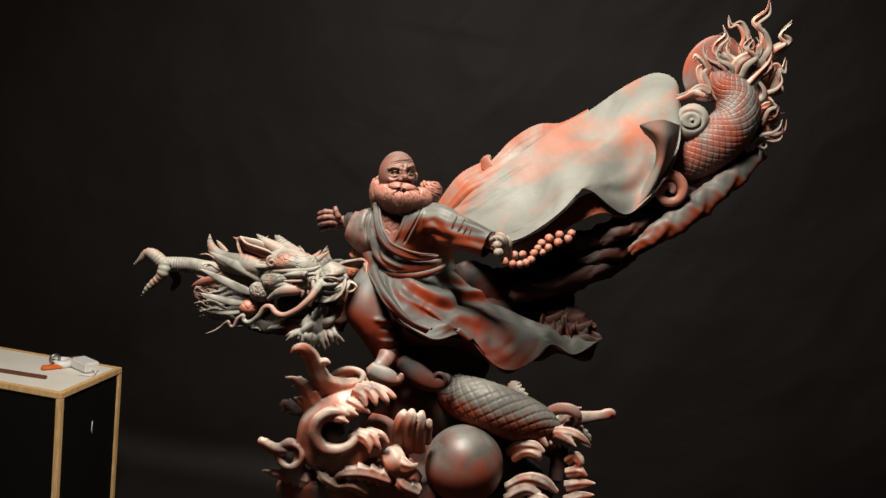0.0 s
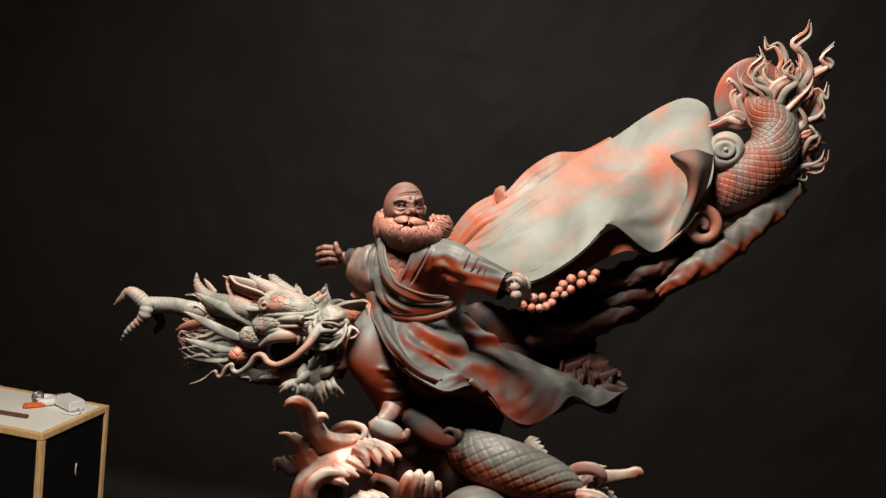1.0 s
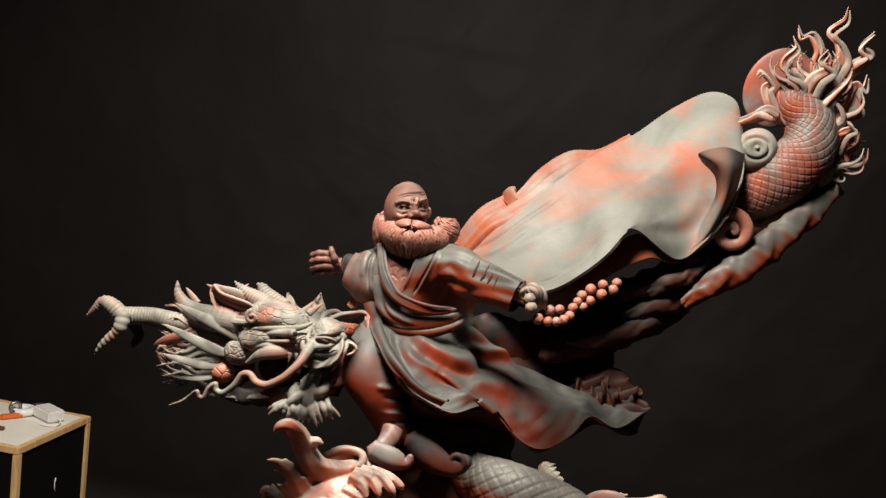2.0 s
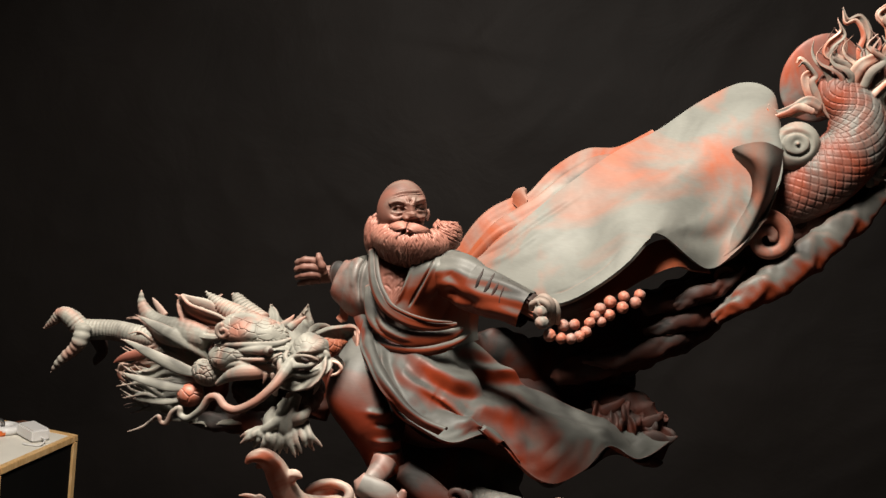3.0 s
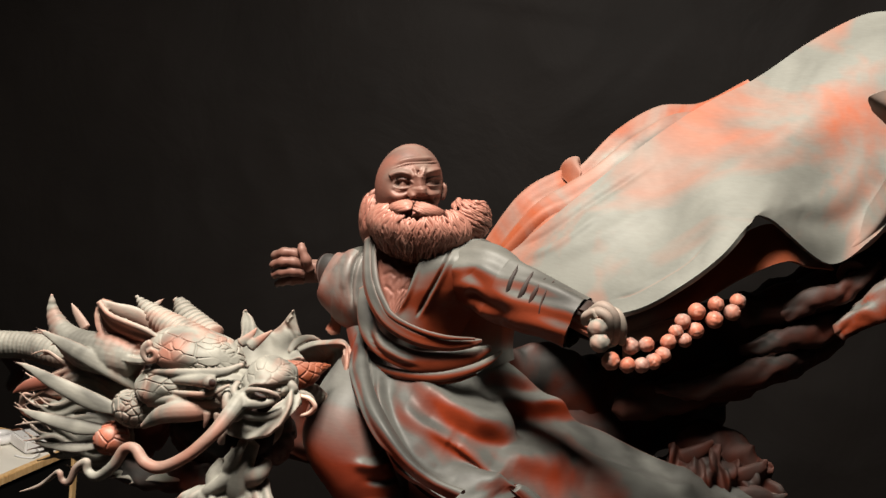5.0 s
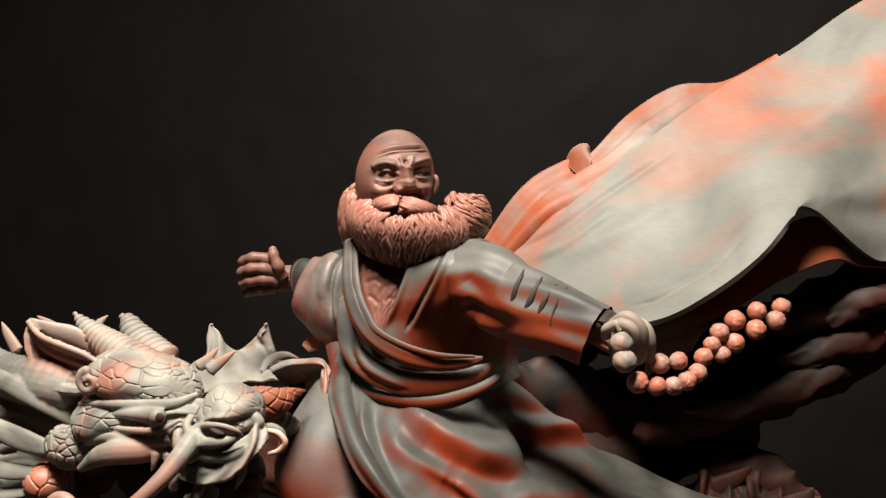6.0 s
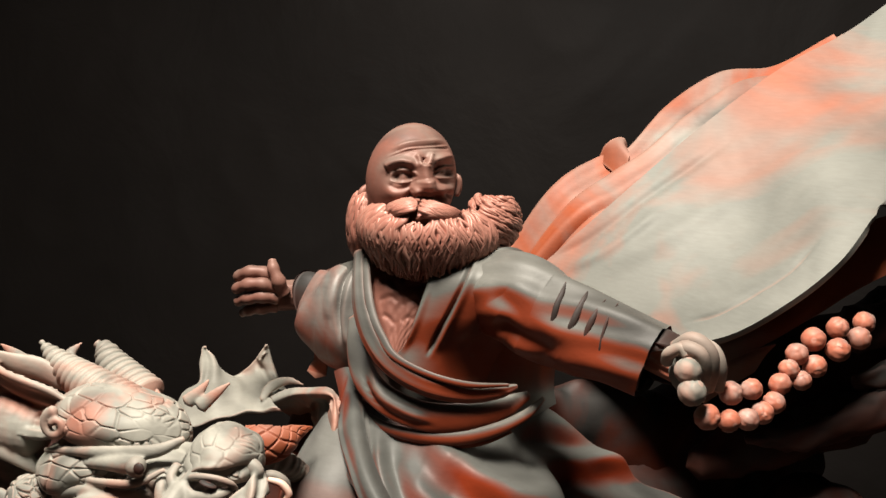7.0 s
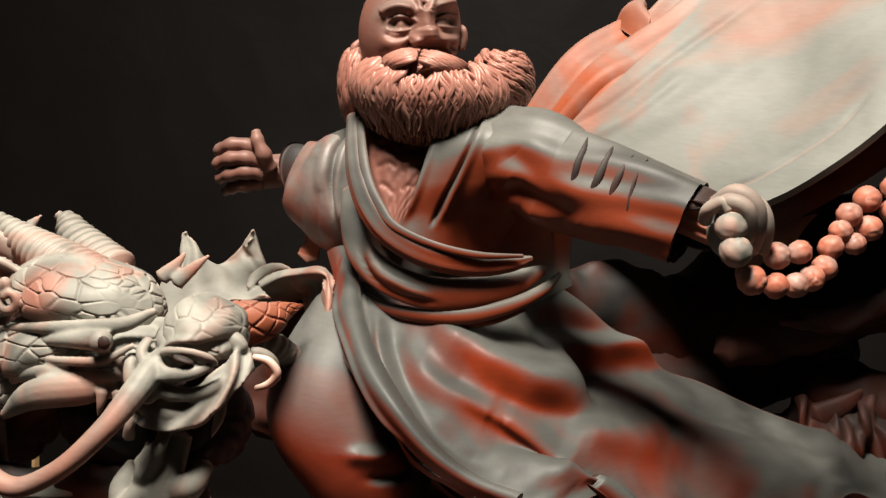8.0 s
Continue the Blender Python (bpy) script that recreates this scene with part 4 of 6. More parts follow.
locks(BEARD_AT, (0.080, 0.065, 0.042), 1000, (-1.35, 1.1), (-0.75, 0.95), lambda a, b: (0.30 * a, 1.0), (0.55, 0.95), (0.0016, 0.0034),
      lambda a, b: b < -0.33 and abs(a + 0.03) < 0.16 or b < -0.50 and abs(a) < 0.75, 0.007)
locks(BEARD_AT, (0.078, 0.066, 0.042), 150, (-1.2, 1.0), (0.15, 0.75), lambda a, b: (0.15 * a, 0.7), (0.6, 0.9), (0.0024, 0.0042), None, 0.016)
# side whiskers below the ear
locks([(-0.571, 2.690, 1.973)][0], (0.021, 0.038, 0.046), 240, (-1.5, 1.1), (-0.9, 0.9), lambda a, b: (-0.15, 1.0), (0.6, 1.0), (0.0016, 0.0032))
# moustache that parts under the nose, and the lower lip
for side in (-1, 1):
    locks([(-0.488, 2.646, 1.996)][0], (0.045, 0.054, 0.018), 120, (min(0.04 * side, 0.45 * side), max(0.04 * side, 0.45 * side)),
        (-0.85, -0.15), lambda a, b: (1.1 * side, 0.85 + 0.5 * abs(a)), (0.5, 0.9), (0.0013, 0.0024))
art.tube([(-0.491, 2.602, 1.988, 0.0013), (-0.480, 2.596, 1.993, 0.0025), (-0.472, 2.593, 1.995, 0.0031), (-0.465, 2.598, 1.995, 0.0025),
    (-0.457, 2.607, 1.992, 0.0012)], BEARD, 24, 12, 0.8)
# hair gathered over the shoulder
art.blob([(-0.423, 2.715, 1.985)][0], (0.032, 0.038, 0.032), BEARD, (0, 10, 0), cells(60, 0.004, 9, 0.1))
locks([(-0.423, 2.715, 1.985)][0], (0.032, 0.040, 0.034), 240, (-1.6, 1.6), (-1.1, 1.1), lambda a, b: (0.8, 0.35), (0.6, 1.1), (0.0018, 0.0036))

# ---- skirt of the robe ----
skirt_strokes = [
    ([(-0.458, 2.550, 1.753), (-0.424, 2.540, 1.737), (-0.383, 2.530, 1.722), (-0.339, 2.520, 1.709), (-0.286, 2.520, 1.699),
        (-0.221, 2.530, 1.696), (-0.175, 2.550, 1.694)], 0.011, 0.015),
    ([(-0.448, 2.550, 1.731), (-0.404, 2.530, 1.716), (-0.359, 2.520, 1.701), (-0.306, 2.520, 1.685), (-0.234, 2.530, 1.679),
        (-0.178, 2.550, 1.678)], 0.013, -0.012),
    ([(-0.511, 2.550, 1.750), (-0.492, 2.530, 1.724), (-0.462, 2.510, 1.690), (-0.423, 2.490, 1.656), (-0.377, 2.470, 1.639)], 0.006, 0.008),
    ([(-0.499, 2.550, 1.754), (-0.476, 2.530, 1.723), (-0.444, 2.510, 1.689), (-0.403, 2.490, 1.659), (-0.358, 2.470, 1.647)], 0.012, -0.008),
    ([(-0.386, 2.560, 1.760), (-0.330, 2.560, 1.745), (-0.265, 2.560, 1.728), (-0.195, 2.580, 1.707)], 0.016, 0.008),
    ([(-0.407, 2.560, 1.746), (-0.349, 2.550, 1.729), (-0.284, 2.550, 1.710)], 0.012, -0.005),
    ([(-0.381, 2.500, 1.686), (-0.336, 2.480, 1.673), (-0.299, 2.470, 1.657)], 0.020, -0.008), ([(-0.303, 2.500, 1.670),
        (-0.247, 2.500, 1.658), (-0.181, 2.520, 1.644)], 0.018, 0.009),
    ([(-0.296, 2.460, 1.632), (-0.333, 2.460, 1.665), (-0.375, 2.500, 1.688)], 0.014, 0.008), ([(-0.120, 2.460, 1.573),
        (-0.177, 2.480, 1.624), (-0.227, 2.500, 1.666)], 0.020, -0.008),
    ([(-0.018, 2.600, 1.621), (-0.073, 2.600, 1.653), (-0.146, 2.600, 1.682)], 0.013, 0.012), ([(0.054, 2.680, 1.573),
        (-0.000, 2.660, 1.624), (-0.050, 2.660, 1.652)], 0.012, -0.009)]


def skirt_relief(u, v):
    return 0.0018 * np.sin(17 * v + 6 * u) * np.sin(9 * u + 4 * v) + 0.0008 * np.sin(41 * v + 19 * u) * np.sin(33 * u)


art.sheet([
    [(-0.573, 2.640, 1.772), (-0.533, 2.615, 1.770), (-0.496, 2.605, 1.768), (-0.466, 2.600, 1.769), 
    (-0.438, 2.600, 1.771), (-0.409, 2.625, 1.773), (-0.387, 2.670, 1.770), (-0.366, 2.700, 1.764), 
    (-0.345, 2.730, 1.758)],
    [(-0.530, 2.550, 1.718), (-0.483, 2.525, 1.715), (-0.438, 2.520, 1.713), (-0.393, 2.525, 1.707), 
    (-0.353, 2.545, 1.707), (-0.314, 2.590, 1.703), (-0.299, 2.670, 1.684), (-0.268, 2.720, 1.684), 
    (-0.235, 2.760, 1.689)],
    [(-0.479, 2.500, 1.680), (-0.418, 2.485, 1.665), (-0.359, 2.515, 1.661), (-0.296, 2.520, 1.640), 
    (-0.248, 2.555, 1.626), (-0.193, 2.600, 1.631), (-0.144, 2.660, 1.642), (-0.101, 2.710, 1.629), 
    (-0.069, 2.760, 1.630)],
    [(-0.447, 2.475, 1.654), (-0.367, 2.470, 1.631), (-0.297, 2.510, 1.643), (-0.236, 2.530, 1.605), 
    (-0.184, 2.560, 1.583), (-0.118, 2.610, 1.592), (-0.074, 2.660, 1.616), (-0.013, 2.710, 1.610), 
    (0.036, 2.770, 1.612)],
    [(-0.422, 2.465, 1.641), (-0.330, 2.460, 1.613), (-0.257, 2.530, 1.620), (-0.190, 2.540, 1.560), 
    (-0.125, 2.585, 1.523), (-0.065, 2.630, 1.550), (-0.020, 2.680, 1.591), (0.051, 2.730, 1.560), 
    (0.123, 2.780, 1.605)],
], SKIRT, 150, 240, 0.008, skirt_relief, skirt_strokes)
# underside and hind hem, coloured darker to hold the shade below the skirt
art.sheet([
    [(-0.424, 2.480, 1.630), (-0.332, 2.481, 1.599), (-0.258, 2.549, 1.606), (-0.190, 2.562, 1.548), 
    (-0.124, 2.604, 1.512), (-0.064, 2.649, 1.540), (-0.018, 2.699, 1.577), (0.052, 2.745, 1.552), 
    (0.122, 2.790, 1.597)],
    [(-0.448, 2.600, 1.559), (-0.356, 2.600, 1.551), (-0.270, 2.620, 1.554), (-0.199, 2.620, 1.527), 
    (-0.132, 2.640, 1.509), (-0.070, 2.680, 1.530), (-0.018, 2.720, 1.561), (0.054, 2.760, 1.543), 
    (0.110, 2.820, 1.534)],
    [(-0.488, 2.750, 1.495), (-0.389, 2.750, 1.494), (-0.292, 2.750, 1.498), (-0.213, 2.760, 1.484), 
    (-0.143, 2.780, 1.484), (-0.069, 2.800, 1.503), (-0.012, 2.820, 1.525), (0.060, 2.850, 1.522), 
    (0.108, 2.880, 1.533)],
], DARK_SHADED, 30, 90, 0.006, lambda u, v: 0.006 * np.sin(30 * v))
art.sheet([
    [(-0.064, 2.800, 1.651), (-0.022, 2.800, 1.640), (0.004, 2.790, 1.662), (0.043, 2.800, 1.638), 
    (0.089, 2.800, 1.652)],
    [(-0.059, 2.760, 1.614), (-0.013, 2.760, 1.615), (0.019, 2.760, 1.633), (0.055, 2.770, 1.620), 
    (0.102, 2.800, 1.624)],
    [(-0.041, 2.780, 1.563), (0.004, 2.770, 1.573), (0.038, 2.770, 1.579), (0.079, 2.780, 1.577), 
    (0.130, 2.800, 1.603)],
], DARK_SHADED, 40, 60, 0.007, lambda u, v: 0.008 * np.sin(26 * v + 9 * u) + 0.004 * np.sin(60 * v))
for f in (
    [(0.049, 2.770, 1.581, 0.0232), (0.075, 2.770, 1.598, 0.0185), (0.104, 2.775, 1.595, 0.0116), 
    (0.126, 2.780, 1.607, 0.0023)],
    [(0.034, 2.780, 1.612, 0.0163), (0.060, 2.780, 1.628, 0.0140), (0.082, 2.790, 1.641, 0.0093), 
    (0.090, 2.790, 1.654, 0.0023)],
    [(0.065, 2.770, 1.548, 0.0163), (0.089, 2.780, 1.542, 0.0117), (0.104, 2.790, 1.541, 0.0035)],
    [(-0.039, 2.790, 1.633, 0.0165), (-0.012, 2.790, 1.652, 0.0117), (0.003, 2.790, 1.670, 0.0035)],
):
    art.tube(f, DARK_SHADED, 24, 12, 0.5)
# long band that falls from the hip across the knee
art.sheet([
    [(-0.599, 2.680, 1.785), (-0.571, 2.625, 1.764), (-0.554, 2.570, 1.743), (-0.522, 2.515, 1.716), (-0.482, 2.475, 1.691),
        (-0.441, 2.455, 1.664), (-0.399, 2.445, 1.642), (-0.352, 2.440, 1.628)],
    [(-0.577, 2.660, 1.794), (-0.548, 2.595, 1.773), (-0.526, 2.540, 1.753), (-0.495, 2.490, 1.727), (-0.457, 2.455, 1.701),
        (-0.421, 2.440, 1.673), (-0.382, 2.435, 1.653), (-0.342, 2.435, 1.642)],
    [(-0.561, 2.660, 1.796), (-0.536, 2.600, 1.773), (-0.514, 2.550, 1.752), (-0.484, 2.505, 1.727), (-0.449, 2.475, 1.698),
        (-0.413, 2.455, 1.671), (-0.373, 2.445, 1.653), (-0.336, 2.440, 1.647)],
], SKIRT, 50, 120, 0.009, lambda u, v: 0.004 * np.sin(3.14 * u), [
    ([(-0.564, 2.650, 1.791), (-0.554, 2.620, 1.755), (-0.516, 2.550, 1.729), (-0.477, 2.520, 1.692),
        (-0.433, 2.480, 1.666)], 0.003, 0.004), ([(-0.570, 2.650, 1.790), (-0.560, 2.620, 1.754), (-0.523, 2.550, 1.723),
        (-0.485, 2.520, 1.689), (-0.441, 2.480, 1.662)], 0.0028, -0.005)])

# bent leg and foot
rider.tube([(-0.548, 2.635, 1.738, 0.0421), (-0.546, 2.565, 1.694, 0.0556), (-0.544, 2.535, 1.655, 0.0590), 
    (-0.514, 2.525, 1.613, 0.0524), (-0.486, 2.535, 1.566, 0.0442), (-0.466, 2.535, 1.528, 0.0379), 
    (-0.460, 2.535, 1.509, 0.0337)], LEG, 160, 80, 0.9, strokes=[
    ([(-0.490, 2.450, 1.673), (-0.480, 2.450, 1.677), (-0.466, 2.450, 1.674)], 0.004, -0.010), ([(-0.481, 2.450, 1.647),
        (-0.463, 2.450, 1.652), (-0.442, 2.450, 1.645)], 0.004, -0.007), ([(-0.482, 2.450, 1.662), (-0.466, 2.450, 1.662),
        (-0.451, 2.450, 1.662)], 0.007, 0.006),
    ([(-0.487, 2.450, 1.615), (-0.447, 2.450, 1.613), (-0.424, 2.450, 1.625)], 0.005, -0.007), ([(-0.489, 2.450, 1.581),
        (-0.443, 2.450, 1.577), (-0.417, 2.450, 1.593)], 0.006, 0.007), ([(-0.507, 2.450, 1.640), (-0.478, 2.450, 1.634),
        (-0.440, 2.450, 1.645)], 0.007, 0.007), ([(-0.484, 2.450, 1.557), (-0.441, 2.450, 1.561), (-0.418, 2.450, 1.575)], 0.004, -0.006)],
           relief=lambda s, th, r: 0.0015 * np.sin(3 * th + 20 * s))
art.fuse(rider, (ROBE, LEG), 0.0018, 1)
art.tube([(-0.461, 2.500, 1.542, 0.0253), (-0.465, 2.480, 1.526, 0.0230), (-0.475, 2.460, 1.514, 0.0186), 
    (-0.490, 2.450, 1.506, 0.0124)], REDWOOD, 30, 20, 0.8)
for k in range(4):
    art.blob(tuple(np.array((-0.492, 2.447, 1.509)) + np.array((0.009 * k, -0.003 * k, -0.003 * k))), (0.008, 0.009, 0.006), REDWOOD, n=12, m=16)

# ---- the horned beast's head ----
beast = Carving()


def broken(plates):
    """Scale grooves that fade out here and there into smooth bone."""
    return lambda d: plates(d) * np.clip(0.75 + 0.8 * np.sin(4.1 * d[..., 0] + 2.0) * np.cos(3.7 * d[..., 2] + 2.5 * d[..., 1]), 0.08, 1.0) + 0.0016 * np.sin(5 * d[..., 0] + 1) * np.sin(6 * d[..., 2])


art.blob((-0.724, 2.412, 1.778), (0.0705, 0.0505, 0.0365), DRAGON, (0, 6, 0), broken(cells(150, 0.0026, 21, 0.026)), 210, 280)
art.blob((-0.746, 2.402, 1.732), (0.0605, 0.0445, 0.0345), DRAGON, (0, -10, 0), broken(cells(160, 0.0028, 22, 0.026)), 210, 280)
art.blob((-0.804, 2.395, 1.692), (0.0315, 0.0305, 0.0265), DRAGON, (0, 20, 0), cells(60, 0.0030, 23, 0.05), 140, 180)
art.blob((-0.833, 2.390, 1.645), (0.025, 0.0255, 0.024), BEAD, (0, 0, 0), cells(50, 0.0028, 24, 0.055), 120, 160)
# brow ridge, eye and lids
beast.tube([(-0.788, 2.380, 1.750, 0.0026), (-0.745, 2.368, 1.759, 0.0051), (-0.697, 2.361, 1.767, 0.0067), 
    (-0.661, 2.361, 1.774, 0.0066), (-0.638, 2.370, 1.786, 0.0033)], DRAGON, 40, 14, 0.8)
beast.tube([(-0.751, 2.372, 1.745, 0.0025), (-0.713, 2.360, 1.755, 0.0067), (-0.684, 2.352, 1.760, 0.0083), 
    (-0.669, 2.350, 1.762, 0.0074)], DRAGON, 30, 16, 0.9)
beast.blob((-0.671, 2.345, 1.763), (0.0092, 0.010, 0.0095), DRAGON, n=24, m=30)
art.blob((-0.663, 2.336, 1.765), (0.0052, 0.0030, 0.0056), DARK_SHADED, n=14, m=20)
beast.tube([(-0.741, 2.365, 1.734, 0.0025), (-0.703, 2.352, 1.740, 0.0042), (-0.670, 2.347, 1.747, 0.0041), 
    (-0.648, 2.355, 1.760, 0.0025)], DRAGON, 30, 12, 0.8)
# muzzle
beast.blob((-0.611, 2.398, 1.761), (0.036, 0.046, 0.020), DRAGON, (0, -8, 0), lambda d: 0.002 * np.sin(5 * d[..., 0] + 2) * np.cos(4 * d[..., 2]), 50, 70)
beast.blob((-0.652, 2.388, 1.742), (0.034, 0.034, 0.022), DRAGON, (0, 20, 0))
beast.tube([(-0.686, 2.420, 1.753, 0.0104), (-0.641, 2.400, 1.761, 0.0119), (-0.606, 2.392, 1.766, 0.0126), 
    (-0.576, 2.384, 1.764, 0.0092), (-0.565, 2.382, 1.760, 0.0050)], DRAGON, 40, 18, 0.8)
# dark spot painted as the nostril's shade
art.blob((-0.599, 2.343, 1.758), (0.0085, 0.005, 0.0026), DARK_SHADED, (0, 14, 0), n=16, m=24)
for f in (
    [(-0.627, 2.356, 1.753, 0.0025), (-0.615, 2.348, 1.761, 0.0033), (-0.596, 2.345, 1.764, 0.0033), 
    (-0.581, 2.349, 1.760, 0.0033), (-0.576, 2.356, 1.753, 0.0016)],
    [(-0.580, 2.353, 1.752, 0.0033), (-0.594, 2.344, 1.747, 0.0057), (-0.613, 2.344, 1.744, 0.0057), 
    (-0.626, 2.350, 1.752, 0.0041), (-0.624, 2.355, 1.761, 0.0025)],
    [(-0.571, 2.362, 1.739, 0.0041), (-0.589, 2.352, 1.729, 0.0057), (-0.614, 2.349, 1.727, 0.0066), 
    (-0.636, 2.352, 1.734, 0.0058), (-0.645, 2.362, 1.747, 0.0033)],
    [(-0.579, 2.368, 1.720, 0.0033), (-0.595, 2.356, 1.711, 0.0058), (-0.619, 2.352, 1.708, 0.0066), 
    (-0.644, 2.355, 1.713, 0.0058), (-0.654, 2.362, 1.727, 0.0042)],
):
    beast.tube(f, DRAGON, 44, 14, 0.8)
# broad scaled nose and the curled wing of its nostril
art.blob([(-0.604, 2.395, 1.769)][0], (0.034, 0.042, 0.027), DRAGON, (0, 12, 0), broken(cells(70, 0.0016, 41, 0.04)), 120, 160, [
    ([(-0.614, 2.350, 1.752), (-0.609, 2.350, 1.761), (-0.593, 2.350, 1.762), (-0.574, 2.350, 1.768)], 0.0040, -0.010),
        ([(-0.617, 2.350, 1.745), (-0.622, 2.350, 1.756), (-0.612, 2.350, 1.768), (-0.591, 2.350, 1.772)], 0.0035, 0.005)])
beast.tube([(-0.641, 2.365, 1.763, 0.0043), (-0.640, 2.352, 1.755, 0.0047), (-0.630, 2.345, 1.745, 0.0047),
    (-0.614, 2.342, 1.742, 0.0042), (-0.600, 2.345, 1.749, 0.0037), (-0.590, 2.350, 1.755, 0.0018)], DRAGON, 44, 14, 0.8)
beast.tube([(-0.655, 2.370, 1.755, 0.0039), (-0.649, 2.350, 1.743, 0.0053), (-0.643, 2.345, 1.727, 0.0052),
    (-0.630, 2.345, 1.720, 0.0043), (-0.619, 2.345, 1.730, 0.0028)], DRAGON, 44, 14, 0.8)
art.tube([(-0.565, 2.400, 1.748, 0.0029), (-0.552, 2.400, 1.746, 0.0038), (-0.544, 2.400, 1.737, 0.0038), (-0.550, 2.400, 1.727, 0.0034),
    (-0.562, 2.400, 1.721, 0.0024)], CLOUD, 36, 12, 0.9)
# flared upper lip
beast.sheet([
    [(-0.656, 2.375, 1.734), (-0.623, 2.362, 1.727), (-0.594, 2.362, 1.734), (-0.574, 2.370, 1.756), 
    (-0.568, 2.390, 1.764)],
    [(-0.654, 2.362, 1.717), (-0.620, 2.350, 1.712), (-0.587, 2.350, 1.719), (-0.565, 2.360, 1.743), 
    (-0.561, 2.385, 1.756)],
    [(-0.654, 2.358, 1.695), (-0.619, 2.344, 1.695), (-0.589, 2.342, 1.706), (-0.565, 2.352, 1.726), 
    (-0.554, 2.378, 1.747)],
], DRAGON, 30, 60, 0.007, lambda u, v: 0.0025 * np.sin(24 * v + 5 * u))
# mouth: dark blobs painted as the shade inside it
beast.blob((-0.690, 2.430, 1.649), (0.078, 0.035, 0.040), DARK_SHADED, (0, 12, 0), cells(40, 0.004, 31, 0.1))
beast.blob((-0.621, 2.440, 1.672), (0.040, 0.035, 0.045), DARK_SHADED, (0, 0, 0), cells(40, 0.004, 32, 0.1))
beast.tube([(-0.771, 2.360, 1.681, 0.0042), (-0.736, 2.350, 1.707, 0.0126), (-0.698, 2.355, 1.716, 0.0142), 
    (-0.667, 2.365, 1.719, 0.0084)], DRAGON, 30, 14, 0.7)
beast.tube([(-0.770, 2.370, 1.709, 0.0043), (-0.738, 2.360, 1.724, 0.0059), (-0.690, 2.355, 1.728, 0.0058), 
    (-0.657, 2.360, 1.731, 0.0050), (-0.642, 2.360, 1.716, 0.0025)], DRAGON, 36, 12, 0.7)
# teeth
for f in (
    [(-0.674, 2.352, 1.719, 0.0058), (-0.674, 2.350, 1.709, 0.0041), (-0.677, 2.350, 1.697, 0.0008)],
    [(-0.661, 2.352, 1.720, 0.0050), (-0.660, 2.350, 1.712, 0.0033), (-0.661, 2.350, 1.703, 0.0008)],
    [(-0.655, 2.360, 1.679, 0.0058), (-0.651, 2.355, 1.692, 0.0042), (-0.646, 2.355, 1.703, 0.0008)],
    [(-0.643, 2.360, 1.638, 0.0084), (-0.640, 2.355, 1.657, 0.0058), (-0.638, 2.360, 1.678, 0.0013)],
    [(-0.639, 2.360, 1.656, 0.0117), (-0.627, 2.355, 1.675, 0.0075), (-0.617, 2.360, 1.690, 0.0017)],
    [(-0.578, 2.365, 1.721, 0.0066), (-0.576, 2.360, 1.708, 0.0049), (-0.582, 2.360, 1.690, 0.0012)],
):
    beast.tube(f, DRAGON, 18, 10, 0.8)
# lower jaw and chin tuft
beast.tube([(-0.830, 2.400, 1.601, 0.0142), (-0.776, 2.400, 1.597, 0.0193), (-0.719, 2.400, 1.605, 0.0209), 
    (-0.664, 2.400, 1.613, 0.0207), (-0.619, 2.400, 1.635, 0.0154)], DARK_SHADED, 50, 22, 0.8, relief=lumps(80, 0.004))
for f in (
    [(-0.656, 2.375, 1.649, 0.0085), (-0.663, 2.365, 1.628, 0.0118), (-0.654, 2.360, 1.610, 0.0101), 
    (-0.632, 2.360, 1.610, 0.0075), (-0.624, 2.360, 1.624, 0.0042)],
    [(-0.640, 2.370, 1.649, 0.0101), (-0.645, 2.355, 1.630, 0.0100), (-0.666, 2.355, 1.611, 0.0084), 
    (-0.681, 2.360, 1.600, 0.0034)],
    [(-0.624, 2.370, 1.630, 0.0135), (-0.599, 2.360, 1.646, 0.0116), (-0.590, 2.370, 1.662, 0.0067)],
    [(-0.624, 2.380, 1.679, 0.0152), (-0.626, 2.370, 1.651, 0.0151), (-0.628, 2.360, 1.623, 0.0151), 
    (-0.622, 2.360, 1.603, 0.0100)],
):
    beast.tube(f, DRAGON, 40, 16, 0.8)
for k in range(26):
    f = k / 25
    root = np.array((-0.684, 2.365, 1.607)) * (1 - f) + np.array((-0.595, 2.375, 1.633)) * f
    tip = np.array((-0.716, 2.355, 1.586)) * (1 - f) ** 2 + np.array((-0.631, 2.345, 1.574)) * 2 * f * (1 - f) + np.array((-0.558, 2.360, 1.595)) * f * f
    tip = tip + np.array((0.008 * math.sin(2.3 * k), 0.006 * math.cos(1.7 * k), -0.010 * math.sin(3.14 * f) + 0.009 * math.sin(2.9 * k)))
    mid = 0.5 * (root + tip) + np.array((0.005 * (-1) ** k, -0.012, 0.004))
    beast.tube([(*root, 0.007), (*mid, 0.006), (*(0.35 * mid + 0.65 * tip), 0.0042), (*tip, 0.0005)], DRAGON, 20, 10, 0.6)
